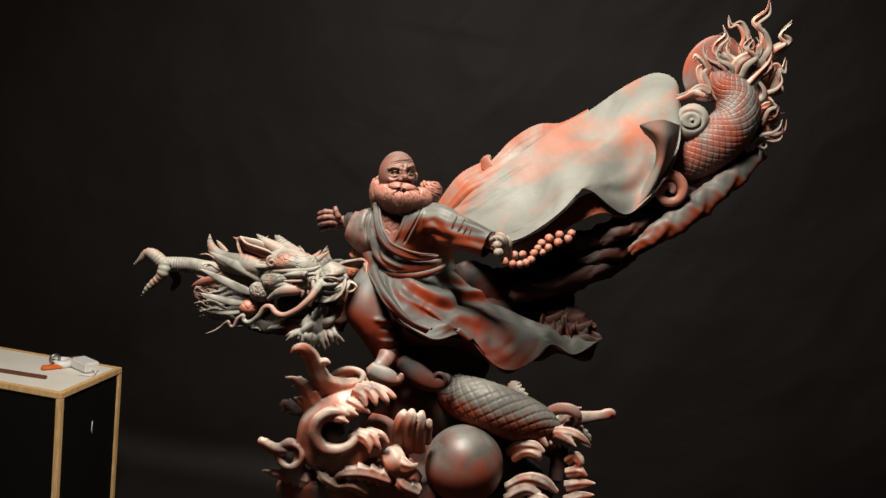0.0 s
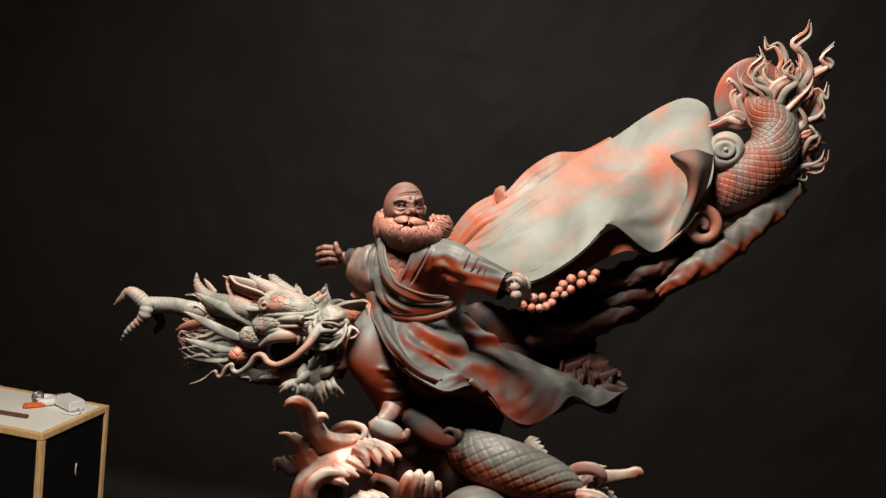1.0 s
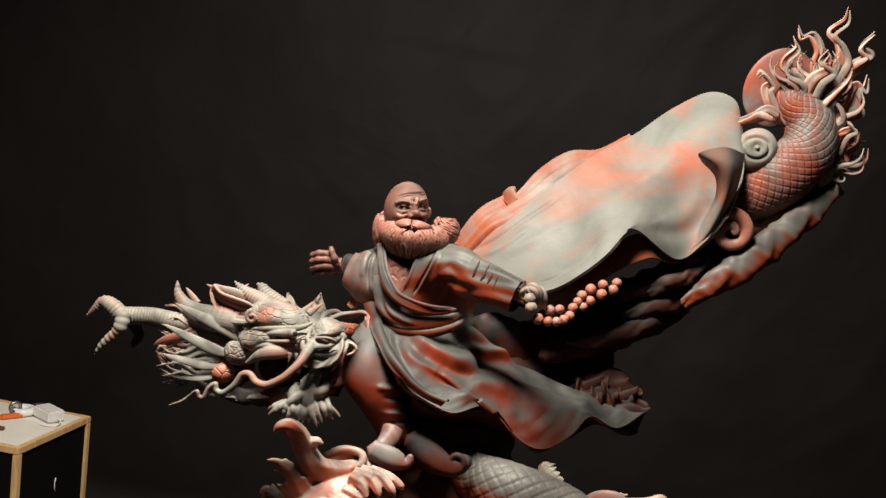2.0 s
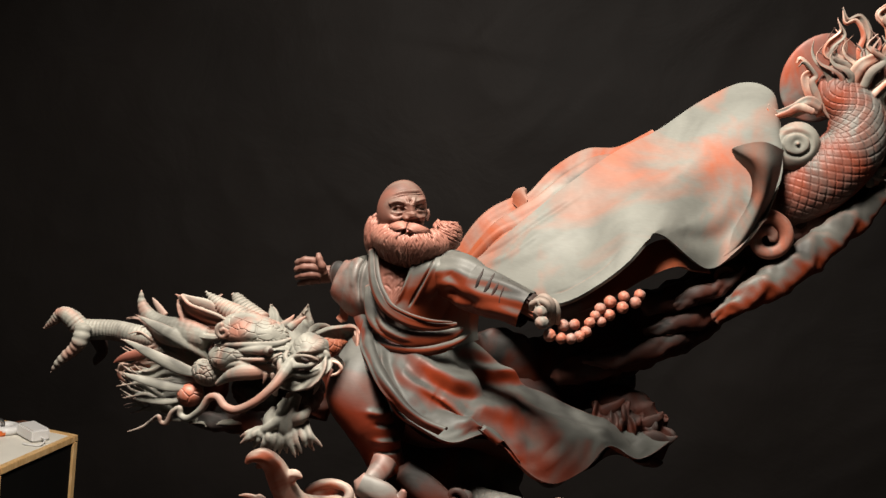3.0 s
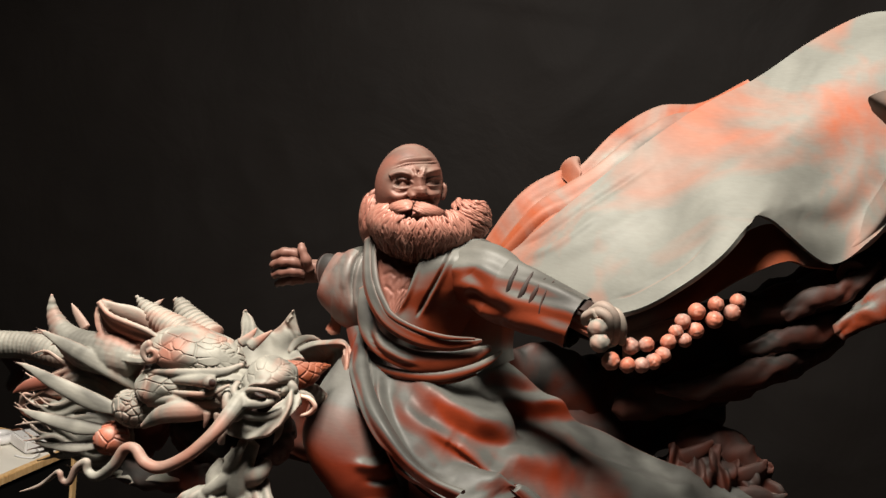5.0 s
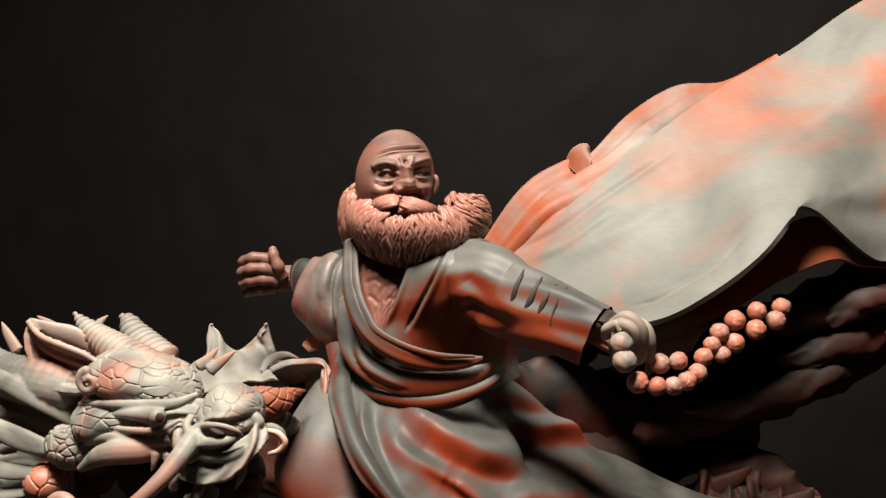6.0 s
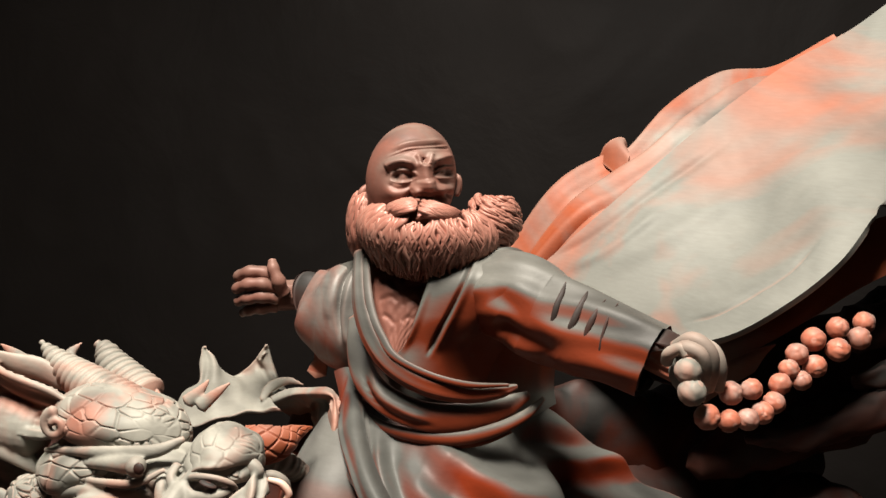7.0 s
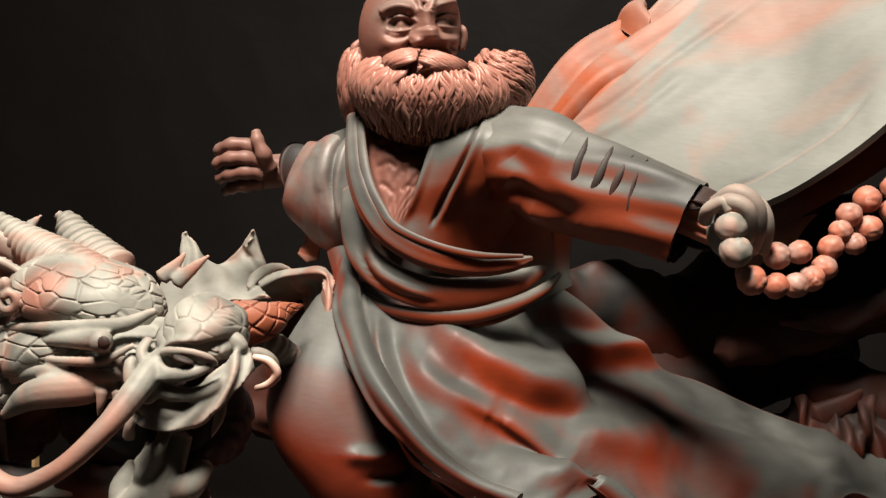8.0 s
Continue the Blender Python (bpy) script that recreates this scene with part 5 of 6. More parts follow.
# whiskers
beast.tube([(-0.630, 2.380, 1.752, 0.0067), (-0.629, 2.350, 1.744, 0.0107), (-0.632, 2.325, 1.730, 0.0105), 
    (-0.641, 2.300, 1.710, 0.0088), (-0.665, 2.285, 1.683, 0.0079), (-0.696, 2.280, 1.664, 0.0079), 
    (-0.719, 2.280, 1.666, 0.0080), (-0.736, 2.285, 1.679, 0.0072), (-0.754, 2.290, 1.674, 0.0073), 
    (-0.768, 2.290, 1.650, 0.0073), (-0.792, 2.295, 1.629, 0.0065), (-0.810, 2.300, 1.631, 0.0058), 
    (-0.813, 2.300, 1.644, 0.0049), (-0.827, 2.300, 1.633, 0.0049), (-0.836, 2.300, 1.612, 0.0050), 
    (-0.847, 2.300, 1.612, 0.0041), (-0.852, 2.300, 1.622, 0.0041), (-0.872, 2.310, 1.606, 0.0034), 
    (-0.889, 2.310, 1.592, 0.0027), (-0.916, 2.310, 1.579, 0.0013)], DRAGON, 150, 14, 1.0)
beast.tube([(-0.581, 2.410, 1.742, 0.0068), (-0.567, 2.415, 1.747, 0.0051), (-0.556, 2.420, 1.739, 0.0051), 
    (-0.555, 2.430, 1.720, 0.0034)], DRAGON, 30, 10, 1.0)

# horns
beast.tube([(-0.814, 2.410, 1.754, 0.0264), (-0.851, 2.410, 1.757, 0.0300), (-0.904, 2.420, 1.756, 0.0269), 
    (-0.944, 2.430, 1.770, 0.0181), (-0.970, 2.440, 1.795, 0.0100), (-0.975, 2.440, 1.823, 0.0018)], DRAGON, 90, 24, 0.9, relief=rings(0.011, 0.0012))
art.tube([(-0.727, 2.420, 1.786, 0.0279), (-0.769, 2.430, 1.801, 0.0221), (-0.807, 2.440, 1.815, 0.0152), 
    (-0.828, 2.445, 1.826, 0.0090), (-0.845, 2.450, 1.837, 0.0014)], DRAGON, 220, 28, 1.0, relief=rings(0.0085, 0.0022))
art.tube([(-0.736, 2.470, 1.784, 0.0262), (-0.769, 2.480, 1.804, 0.0200), (-0.785, 2.485, 1.816, 0.0156), 
    (-0.796, 2.490, 1.826, 0.0110), (-0.806, 2.490, 1.832, 0.0037)], DRAGON, 160, 28, 1.0, relief=rings(0.0085, 0.0020))
# ear: a curled leaf with a scroll at its root
beast.sheet([
    [(-0.875, 2.400, 1.832), (-0.855, 2.395, 1.819), (-0.823, 2.390, 1.813), (-0.789, 2.390, 1.806), 
    (-0.757, 2.390, 1.791)],
    [(-0.888, 2.420, 1.824), (-0.869, 2.415, 1.793), (-0.841, 2.410, 1.779), (-0.801, 2.400, 1.778), 
    (-0.765, 2.395, 1.775)],
    [(-0.877, 2.410, 1.805), (-0.856, 2.395, 1.774), (-0.828, 2.385, 1.762), (-0.794, 2.380, 1.763), 
    (-0.769, 2.385, 1.771)],
], DRAGON, 30, 50, 0.006, lambda u, v: 0.002 * np.sin(30 * u))
spiral((-0.771, 2.372, 1.780), 100, 1.2, 0.014, 0.006, DRAGON, 0.2, 0.004, into=beast)
beast.tube([(-0.877, 2.410, 1.832, 0.0026), (-0.856, 2.420, 1.820, 0.0106), (-0.830, 2.430, 1.813, 0.0124), 
    (-0.800, 2.430, 1.800, 0.0071)], DRAGON, 30, 14, 0.5)
# blades behind the cheek
BLADES = [
    [(-0.801, 2.400, 1.719, 0.0087), (-0.840, 2.390, 1.742, 0.0166), (-0.894, 2.380, 1.765, 0.0148), 
    (-0.929, 2.380, 1.777, 0.0079), (-0.956, 2.380, 1.787, 0.0009)],
    [(-0.819, 2.385, 1.688, 0.0104), (-0.857, 2.375, 1.698, 0.0174), (-0.907, 2.360, 1.720, 0.0138), 
    (-0.947, 2.360, 1.734, 0.0069), (-0.973, 2.360, 1.740, 0.0009)],
    [(-0.842, 2.380, 1.659, 0.0105), (-0.875, 2.370, 1.660, 0.0148), (-0.923, 2.360, 1.668, 0.0104), 
    (-0.950, 2.360, 1.672, 0.0052), (-0.972, 2.360, 1.678, 0.0009)],
    [(-0.845, 2.380, 1.636, 0.0087), (-0.877, 2.370, 1.630, 0.0113), (-0.916, 2.370, 1.626, 0.0070), 
    (-0.948, 2.370, 1.625, 0.0009)],
    [(-0.796, 2.400, 1.607, 0.0070), (-0.829, 2.390, 1.599, 0.0097), (-0.872, 2.390, 1.591, 0.0062), 
    (-0.907, 2.390, 1.593, 0.0009)],
    [(-0.747, 2.400, 1.598, 0.0070), (-0.780, 2.390, 1.595, 0.0087), (-0.809, 2.390, 1.594, 0.0053), 
    (-0.837, 2.390, 1.584, 0.0009)],
    [(-0.701, 2.390, 1.614, 0.0078), (-0.740, 2.385, 1.607, 0.0095), (-0.773, 2.385, 1.598, 0.0052), 
    (-0.800, 2.385, 1.585, 0.0009)],
    [(-0.629, 2.400, 1.642, 0.0077), (-0.669, 2.390, 1.624, 0.0086), (-0.714, 2.390, 1.602, 0.0052), 
    (-0.746, 2.390, 1.590, 0.0009)],
]
for i, f in enumerate(BLADES):
    beast.tube([(x, y, z, 0.74 * r) for x, y, z, r in f], DRAGON, 40, 12, 0.42, facing=(0, -1, 0.5))
# crest of small spikes along the neck
for f in (
    [(-0.721, 2.470, 1.787, 0.0072), (-0.733, 2.475, 1.801, 0.0045), (-0.740, 2.480, 1.812, 0.0009)],
    [(-0.692, 2.480, 1.785, 0.0081), (-0.680, 2.485, 1.798, 0.0054), (-0.672, 2.490, 1.811, 0.0009)],
    [(-0.677, 2.480, 1.782, 0.0081), (-0.661, 2.485, 1.798, 0.0054), (-0.647, 2.490, 1.811, 0.0009)],
    [(-0.826, 2.480, 1.801, 0.0092), (-0.838, 2.490, 1.814, 0.0074), (-0.829, 2.500, 1.829, 0.0009)],
    [(-0.935, 2.470, 1.772, 0.0093), (-0.959, 2.480, 1.791, 0.0065), (-0.976, 2.490, 1.803, 0.0009)],
    [(-0.876, 2.480, 1.794, 0.0129), (-0.902, 2.490, 1.805, 0.0084), (-0.931, 2.500, 1.814, 0.0014)],
):
    beast.tube(f, DRAGON, 20, 10, 0.6)
# flame-shaped fin between beast and rider
beast.sheet([
    [(-0.827, 2.700, 1.677), (-0.827, 2.730, 1.713), (-0.813, 2.750, 1.726), (-0.821, 2.765, 1.750), (-0.819, 2.770, 1.769)],
    [(-0.786, 2.690, 1.685), (-0.794, 2.720, 1.719), (-0.803, 2.750, 1.727), (-0.807, 2.765, 1.752), (-0.818, 2.770, 1.770)],
    [(-0.748, 2.700, 1.701), (-0.765, 2.730, 1.720), (-0.782, 2.755, 1.727), (-0.791, 2.770, 1.742), (-0.800, 2.775, 1.755)],
    [(-0.722, 2.720, 1.706), (-0.747, 2.750, 1.718), (-0.764, 2.775, 1.727), (-0.778, 2.785, 1.729), (-0.789, 2.785, 1.731)],
    [(-0.693, 2.720, 1.713), (-0.718, 2.760, 1.719), (-0.745, 2.790, 1.732), (-0.755, 2.800, 1.740), (-0.765, 2.800, 1.741)],
    [(-0.679, 2.720, 1.718), (-0.711, 2.770, 1.725), (-0.739, 2.800, 1.742), (-0.751, 2.800, 1.757), (-0.741, 2.800, 1.776)],
    [(-0.665, 2.720, 1.720), (-0.694, 2.770, 1.729), (-0.716, 2.790, 1.735), (-0.730, 2.800, 1.754), (-0.739, 2.800, 1.775)],
], DRAGON, 90, 70, 0.007, lambda u, v: 0.002 * np.sin(30 * u))
beast.tube([(-0.716, 2.740, 1.717, 0.0042), (-0.712, 2.750, 1.729, 0.0070), (-0.701, 2.755, 1.738, 0.0070),
    (-0.681, 2.750, 1.745, 0.0049), (-0.659, 2.740, 1.745, 0.0014)], DRAGON, 30, 14, 0.5)
art.tube([(-0.635, 2.720, 1.768, 0.0133), (-0.633, 2.725, 1.784, 0.0100), (-0.640, 2.730, 1.799, 0.0047),
    (-0.643, 2.730, 1.813, 0.0007)], CLOUD, 30, 14, 0.4)
# rocky arch behind the muzzle, hollow inside
beast.sheet([
    [(-0.689, 2.700, 1.735), (-0.643, 2.660, 1.763), (-0.603, 2.630, 1.778), (-0.574, 2.610, 1.780), (-0.562, 2.600, 1.764),
        (-0.557, 2.585, 1.739), (-0.554, 2.560, 1.710), (-0.572, 2.550, 1.675)],
    [(-0.674, 2.680, 1.734), (-0.633, 2.640, 1.759), (-0.595, 2.610, 1.774), (-0.573, 2.595, 1.776), (-0.563, 2.580, 1.766),
        (-0.559, 2.565, 1.743), (-0.560, 2.545, 1.716), (-0.574, 2.530, 1.687)],
    [(-0.675, 2.710, 1.714), (-0.644, 2.680, 1.734), (-0.617, 2.665, 1.747), (-0.603, 2.655, 1.745), (-0.595, 2.640, 1.736),
        (-0.592, 2.620, 1.719), (-0.591, 2.590, 1.703), (-0.597, 2.560, 1.687)],
    [(-0.676, 2.750, 1.691), (-0.657, 2.730, 1.705), (-0.643, 2.720, 1.712), (-0.634, 2.710, 1.712), (-0.629, 2.700, 1.705),
        (-0.626, 2.680, 1.694), (-0.622, 2.640, 1.688), (-0.619, 2.600, 1.684)],
], DRAGON, 50, 90, 0.008, lambda u, v: 0.002 * np.sin(20 * v + 5 * u), [([(-0.622, 2.650, 1.753), (-0.624, 2.650, 1.734),
    (-0.618, 2.650, 1.715)], 0.004, 0.005), ([(-0.595, 2.620, 1.762), (-0.580, 2.600, 1.744), (-0.578, 2.580, 1.719)], 0.004, -0.005)])
# scaled limb with a pointed elbow
beast.tube([(-0.670, 2.500, 1.732, 0.0124), (-0.630, 2.475, 1.750, 0.0177), (-0.603, 2.465, 1.756, 0.0209),
    (-0.586, 2.475, 1.758, 0.0178), (-0.577, 2.500, 1.762, 0.0091),
    (-0.567, 2.520, 1.764, 0.0011)], FOLD, 200, 120, 0.8, relief=scales(0.016, 0.0030))
beast.tube([(-0.608, 2.490, 1.734, 0.0092), (-0.591, 2.500, 1.728, 0.0131), (-0.580, 2.520, 1.713, 0.0122),
    (-0.566, 2.540, 1.694, 0.0068)], DRAGON, 90, 30, 0.8, relief=rings(0.008, 0.003))
beast.tube([(-0.635, 2.730, 1.711, 0.0261), (-0.644, 2.730, 1.664, 0.0328), (-0.660, 2.730, 1.609, 0.0397), 
    (-0.687, 2.730, 1.550, 0.0401)], DARK_SHADED, 50, 24, 0.7, relief=lumps(50, 0.006, 5))

# mane: wavy strands behind the cheek blades
for k in range(56):
    f = rng.uniform(0, 1)
    root = np.array((-0.841, 2.440, 1.755)) * (1 - f) + np.array((-0.816, 2.420, 1.597)) * f
    tip = np.array((-0.984, 2.420, 1.750)) * (1 - f) + np.array((-0.965, 2.400, 1.609)) * f + rng.uniform(-0.02, 0.02, 3)
    w = 0.010 * rng.choice((-1, 1))
    pts = []
    for i in range(7):
        g = i / 6
        q = root * (1 - g) + tip * g + np.array((0, -0.01 * math.sin(3 * g), w * math.sin(9 * g + 2 * f)))
        pts.append((*q, 0.0085 * (1 - 0.85 * g)))
    beast.tube(pts, DRAGON, 34, 9, 0.6)
# dark backing, painted shade between the strands
beast.blob((-0.860, 2.470, 1.661), (0.075, 0.04, 0.085), DARK_SHADED, relief=cells(50, 0.006, 40, 0.1))
# red curled tongue of flame at the mane's end
beast.tube([(-0.927, 2.400, 1.712, 0.0071), (-0.952, 2.400, 1.704, 0.0098), (-0.973, 2.400, 1.696, 0.0090), 
    (-0.989, 2.400, 1.688, 0.0054), (-1.000, 2.400, 1.680, 0.0009)], REDWOOD, 30, 12, 0.5)
beast.tube([(-0.917, 2.410, 1.693, 0.0072), (-0.946, 2.410, 1.681, 0.0090), (-0.971, 2.410, 1.673, 0.0072), 
    (-0.989, 2.410, 1.674, 0.0054), (-0.990, 2.410, 1.653, 0.0045), (-0.974, 2.410, 1.642, 0.0009)], CLOUD, 30, 12, 0.6)

# outstretched claw
beast.tube([(-0.972, 2.520, 1.710, 0.0221), (-1.020, 2.520, 1.712, 0.0222), (-1.068, 2.530, 1.713, 0.0213), 
    (-1.111, 2.530, 1.709, 0.0214), (-1.150, 2.530, 1.703, 0.0226)], DRAGON, 110, 22, 0.9, relief=rings(0.008, 0.0022))
beast.tube([(-1.116, 2.520, 1.698, 0.0157), (-1.142, 2.520, 1.710, 0.0202), (-1.165, 2.520, 1.727, 0.0191), 
    (-1.192, 2.530, 1.731, 0.0147), (-1.211, 2.530, 1.713, 0.0091), (-1.232, 2.530, 1.693, 0.0017)], DRAGON, 80, 18, 0.9, relief=rings(0.008, 0.002))
beast.tube([(-1.124, 2.500, 1.720, 0.0166), (-1.124, 2.490, 1.693, 0.0166), (-1.134, 2.490, 1.673, 0.0133), 
    (-1.152, 2.490, 1.655, 0.0111), (-1.170, 2.490, 1.635, 0.0078), (-1.185, 2.490, 1.613, 0.0011)], DRAGON, 60, 18, 0.9, relief=rings(0.014, 0.002))
beast.tube([(-1.128, 2.550, 1.693, 0.0160), (-1.116, 2.560, 1.670, 0.0149), (-1.112, 2.560, 1.653, 0.0115), 
    (-1.123, 2.560, 1.634, 0.0080), (-1.125, 2.560, 1.624, 0.0023)], DARK_SHADED, 30, 14, 0.9)

art.fuse(beast, (DRAGON,), 0.0017, 1)

# ---- cloud scrolls and coils underneath ----
cloud = Carving()
cloud.blob((-0.215, 2.475, 1.271), (0.108, 0.108, 0.108), BALL, n=64, m=90)
cloud.tube([(-0.337, 2.600, 1.481, 0.0324), (-0.270, 2.560, 1.443, 0.0573), (-0.193, 2.530, 1.431, 0.0690), 
    (-0.104, 2.530, 1.411, 0.0688), (-0.031, 2.560, 1.380, 0.0600), (0.030, 2.620, 1.312, 0.0420)], ROBE, 200, 100, 0.85, relief=scales(0.028, 0.0040))


def scallop(pts, slot=CLOUD, ridge=5, seg=30, flat=0.7):
    """A puffed cloud lobe with carved flutes."""
    cloud.tube(pts, slot, 50, seg, flat, relief=lambda s, th, r: -0.10 * r * np.abs(np.sin(ridge * th + 6 * s)))


def rolls(paths, slot=CLOUD):
    """Carved finger-like rolls that lie side by side."""
    for f in paths:
        cloud.tube(f, slot, 40, 30, 0.6, relief=lambda s, th, r: -0.20 * r * np.abs(np.sin(3 * th + 15 * s)))


def leaf(pts, slot=CLOUD, teeth=0.02, flat=0.45, twist=0.0):
    """A carved leaf with toothed edges."""
    cloud.tube(pts, slot, 70, 24, flat, twist=twist, relief=lambda s, th, r: 0.5 * r * np.abs(np.cos(th)) ** 3 * ((s / teeth) % 1 - 0.6) - 0.12 * r * np.abs(np.sin(4 * th)))


# tall curling plume with toothed leaves at its root
scallop([(-0.497, 2.440, 1.458, 0.0312), (-0.550, 2.400, 1.455, 0.0340), (-0.594, 2.370, 1.472, 0.0306), (-0.619, 2.350, 1.513, 0.0258),
    (-0.633, 2.330, 1.554, 0.0225), (-0.648, 2.310, 1.576, 0.0179), (-0.665, 2.300, 1.576, 0.0119), (-0.677, 2.300, 1.562, 0.0045)], ridge=3)
rolls(([(-0.619, 2.355, 1.491, 0.0137), (-0.610, 2.345, 1.526, 0.0166), (-0.596, 2.340, 1.541, 0.0135),
    (-0.581, 2.340, 1.539, 0.0045)], [(-0.630, 2.335, 1.538, 0.0105), (-0.648, 2.320, 1.560, 0.0105), (-0.660, 2.310, 1.555, 0.0060)]))
leaf([(-0.613, 2.370, 1.404, 0.0417), (-0.636, 2.360, 1.442, 0.0307), (-0.653, 2.350, 1.469, 0.0183), (-0.677, 2.345, 1.483, 0.0092),
    (-0.699, 2.340, 1.484, 0.0031)], teeth=0.05)
leaf([(-0.622, 2.360, 1.432, 0.0230), (-0.649, 2.352, 1.457, 0.0138), (-0.685, 2.350, 1.461, 0.0031)], teeth=0.05)
leaf([(-0.627, 2.370, 1.392, 0.0263), (-0.651, 2.360, 1.415, 0.0154), (-0.677, 2.360, 1.427, 0.0031)], teeth=0.05)
leaf([(-0.669, 2.400, 1.374, 0.0221), (-0.686, 2.400, 1.384, 0.0189), (-0.711, 2.400, 1.392, 0.0142), (-0.717, 2.400, 1.367, 0.0063)], DARK_SHADED)
# dish beside the plume
cloud.tube([(-0.603, 2.420, 1.462, 0.0078), (-0.582, 2.420, 1.491, 0.0093), (-0.548, 2.420, 1.507, 0.0093),
    (-0.513, 2.420, 1.502, 0.0093), (-0.507, 2.410, 1.485, 0.0092), (-0.536, 2.400, 1.468, 0.0092), (-0.573, 2.400, 1.459, 0.0093),
    (-0.602, 2.420, 1.458, 0.0078)], CLOUD, 60, 14, 0.9)
cloud.blob([(-0.558, 2.435, 1.478)][0], (0.044, 0.014, 0.024), CLOUD, (15, 0, 0), None, 40, 60, [([(-0.574, 2.420, 1.481)], 0.012, 0.008),
    ([(-0.539, 2.420, 1.480)], 0.009, -0.006)])
# thick scroll round a dark disc, painted as the shade of a hollow
scallop([(-0.497, 2.410, 1.444, 0.0278), (-0.534, 2.380, 1.422, 0.0430), (-0.572, 2.370, 1.401, 0.0508), (-0.609, 2.370, 1.360, 0.0512),
    (-0.617, 2.380, 1.300, 0.0503), (-0.578, 2.380, 1.264, 0.0472), (-0.508, 2.370, 1.288, 0.0389), (-0.467, 2.370, 1.338, 0.0277)], ridge=2)
cloud.tube([(-0.517, 2.335, 1.409, 0.0076), (-0.544, 2.330, 1.414, 0.0121), (-0.575, 2.325, 1.408, 0.0151),
    (-0.599, 2.325, 1.379, 0.0168), (-0.602, 2.330, 1.340, 0.0184), (-0.579, 2.335, 1.311, 0.0185), (-0.540, 2.335, 1.309, 0.0169),
    (-0.508, 2.340, 1.326, 0.0138), (-0.488, 2.350, 1.354, 0.0107)], CLOUD, 80, 18, 0.9)
art.blob([(-0.558, 2.345, 1.357)][0], (0.032, 0.012, 0.032), DARK_SHADED)
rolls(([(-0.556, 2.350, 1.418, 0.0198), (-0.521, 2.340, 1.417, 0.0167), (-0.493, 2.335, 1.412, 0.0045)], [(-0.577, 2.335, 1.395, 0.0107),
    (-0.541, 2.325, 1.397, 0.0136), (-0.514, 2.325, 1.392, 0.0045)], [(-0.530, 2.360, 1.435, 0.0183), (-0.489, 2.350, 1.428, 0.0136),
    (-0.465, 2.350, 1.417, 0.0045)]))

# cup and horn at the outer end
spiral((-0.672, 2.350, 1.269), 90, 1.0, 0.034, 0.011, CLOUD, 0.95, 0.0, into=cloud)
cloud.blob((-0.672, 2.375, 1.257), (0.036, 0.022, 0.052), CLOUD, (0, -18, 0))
# dark centre painted as shade within the cup
art.blob((-0.675, 2.356, 1.266), (0.013, 0.010, 0.020), DARK_SHADED, (0, -18, 0))
scallop([(-0.653, 2.375, 1.273, 0.0275), (-0.688, 2.360, 1.280, 0.0228), (-0.710, 2.345, 1.282, 0.0182), 
    (-0.730, 2.335, 1.292, 0.0166), (-0.745, 2.330, 1.305, 0.0151), (-0.749, 2.330, 1.314, 0.0060)], ridge=2)
leaf([(-0.624, 2.380, 1.198, 0.0368), (-0.677, 2.370, 1.203, 0.0230), (-0.714, 2.360, 1.208, 0.0122), 
    (-0.751, 2.360, 1.211, 0.0023)])
scallop([(-0.702, 2.410, 1.152, 0.0406), (-0.604, 2.400, 1.171, 0.0557), (-0.508, 2.390, 1.197, 0.0643), 
    (-0.418, 2.400, 1.221, 0.0672), (-0.345, 2.420, 1.233, 0.0552)], REDWOOD, ridge=3)
for f in (
    [(-0.396, 2.360, 1.240, 0.0240), (-0.456, 2.345, 1.255, 0.0269), (-0.508, 2.340, 1.248, 0.0195), 
    (-0.543, 2.345, 1.230, 0.0045)],
    [(-0.532, 2.360, 1.202, 0.0242), (-0.570, 2.350, 1.223, 0.0211), (-0.596, 2.350, 1.246, 0.0060)],
    [(-0.454, 2.360, 1.199, 0.0241), (-0.491, 2.345, 1.217, 0.0210), (-0.529, 2.345, 1.205, 0.0060)],
    [(-0.319, 2.370, 1.217, 0.0270), (-0.357, 2.355, 1.235, 0.0239), (-0.382, 2.355, 1.257, 0.0075)],
):
    leaf(f, CLOUD, 0.03, 0.7)
# fluted paws and the large shell
rolls(([(-0.519, 2.375, 1.460, 0.0183), (-0.490, 2.355, 1.458, 0.0151), (-0.476, 2.345, 1.436, 0.0060)], [(-0.512, 2.380, 1.469, 0.0183),
    (-0.477, 2.360, 1.472, 0.0166), (-0.455, 2.345, 1.456, 0.0120), (-0.448, 2.340, 1.442, 0.0045)],
       [(-0.498, 2.380, 1.477, 0.0183), (-0.455, 2.360, 1.480, 0.0166), (-0.427, 2.345, 1.464, 0.0120),
           (-0.417, 2.345, 1.447, 0.0045)], [(-0.479, 2.385, 1.479, 0.0168), (-0.437, 2.370, 1.477, 0.0151),
           (-0.410, 2.360, 1.468, 0.0105), (-0.404, 2.360, 1.460, 0.0045)]))
rolls(([(-0.514, 2.360, 1.344, 0.0185), (-0.480, 2.345, 1.351, 0.0183), (-0.458, 2.335, 1.337, 0.0137),
    (-0.451, 2.330, 1.314, 0.0046)], [(-0.492, 2.360, 1.356, 0.0169), (-0.454, 2.345, 1.358, 0.0152), (-0.435, 2.335, 1.342, 0.0106),
    (-0.424, 2.335, 1.326, 0.0046)], [(-0.471, 2.365, 1.364, 0.0153), (-0.429, 2.350, 1.363, 0.0122), (-0.407, 2.345, 1.345, 0.0061)]))
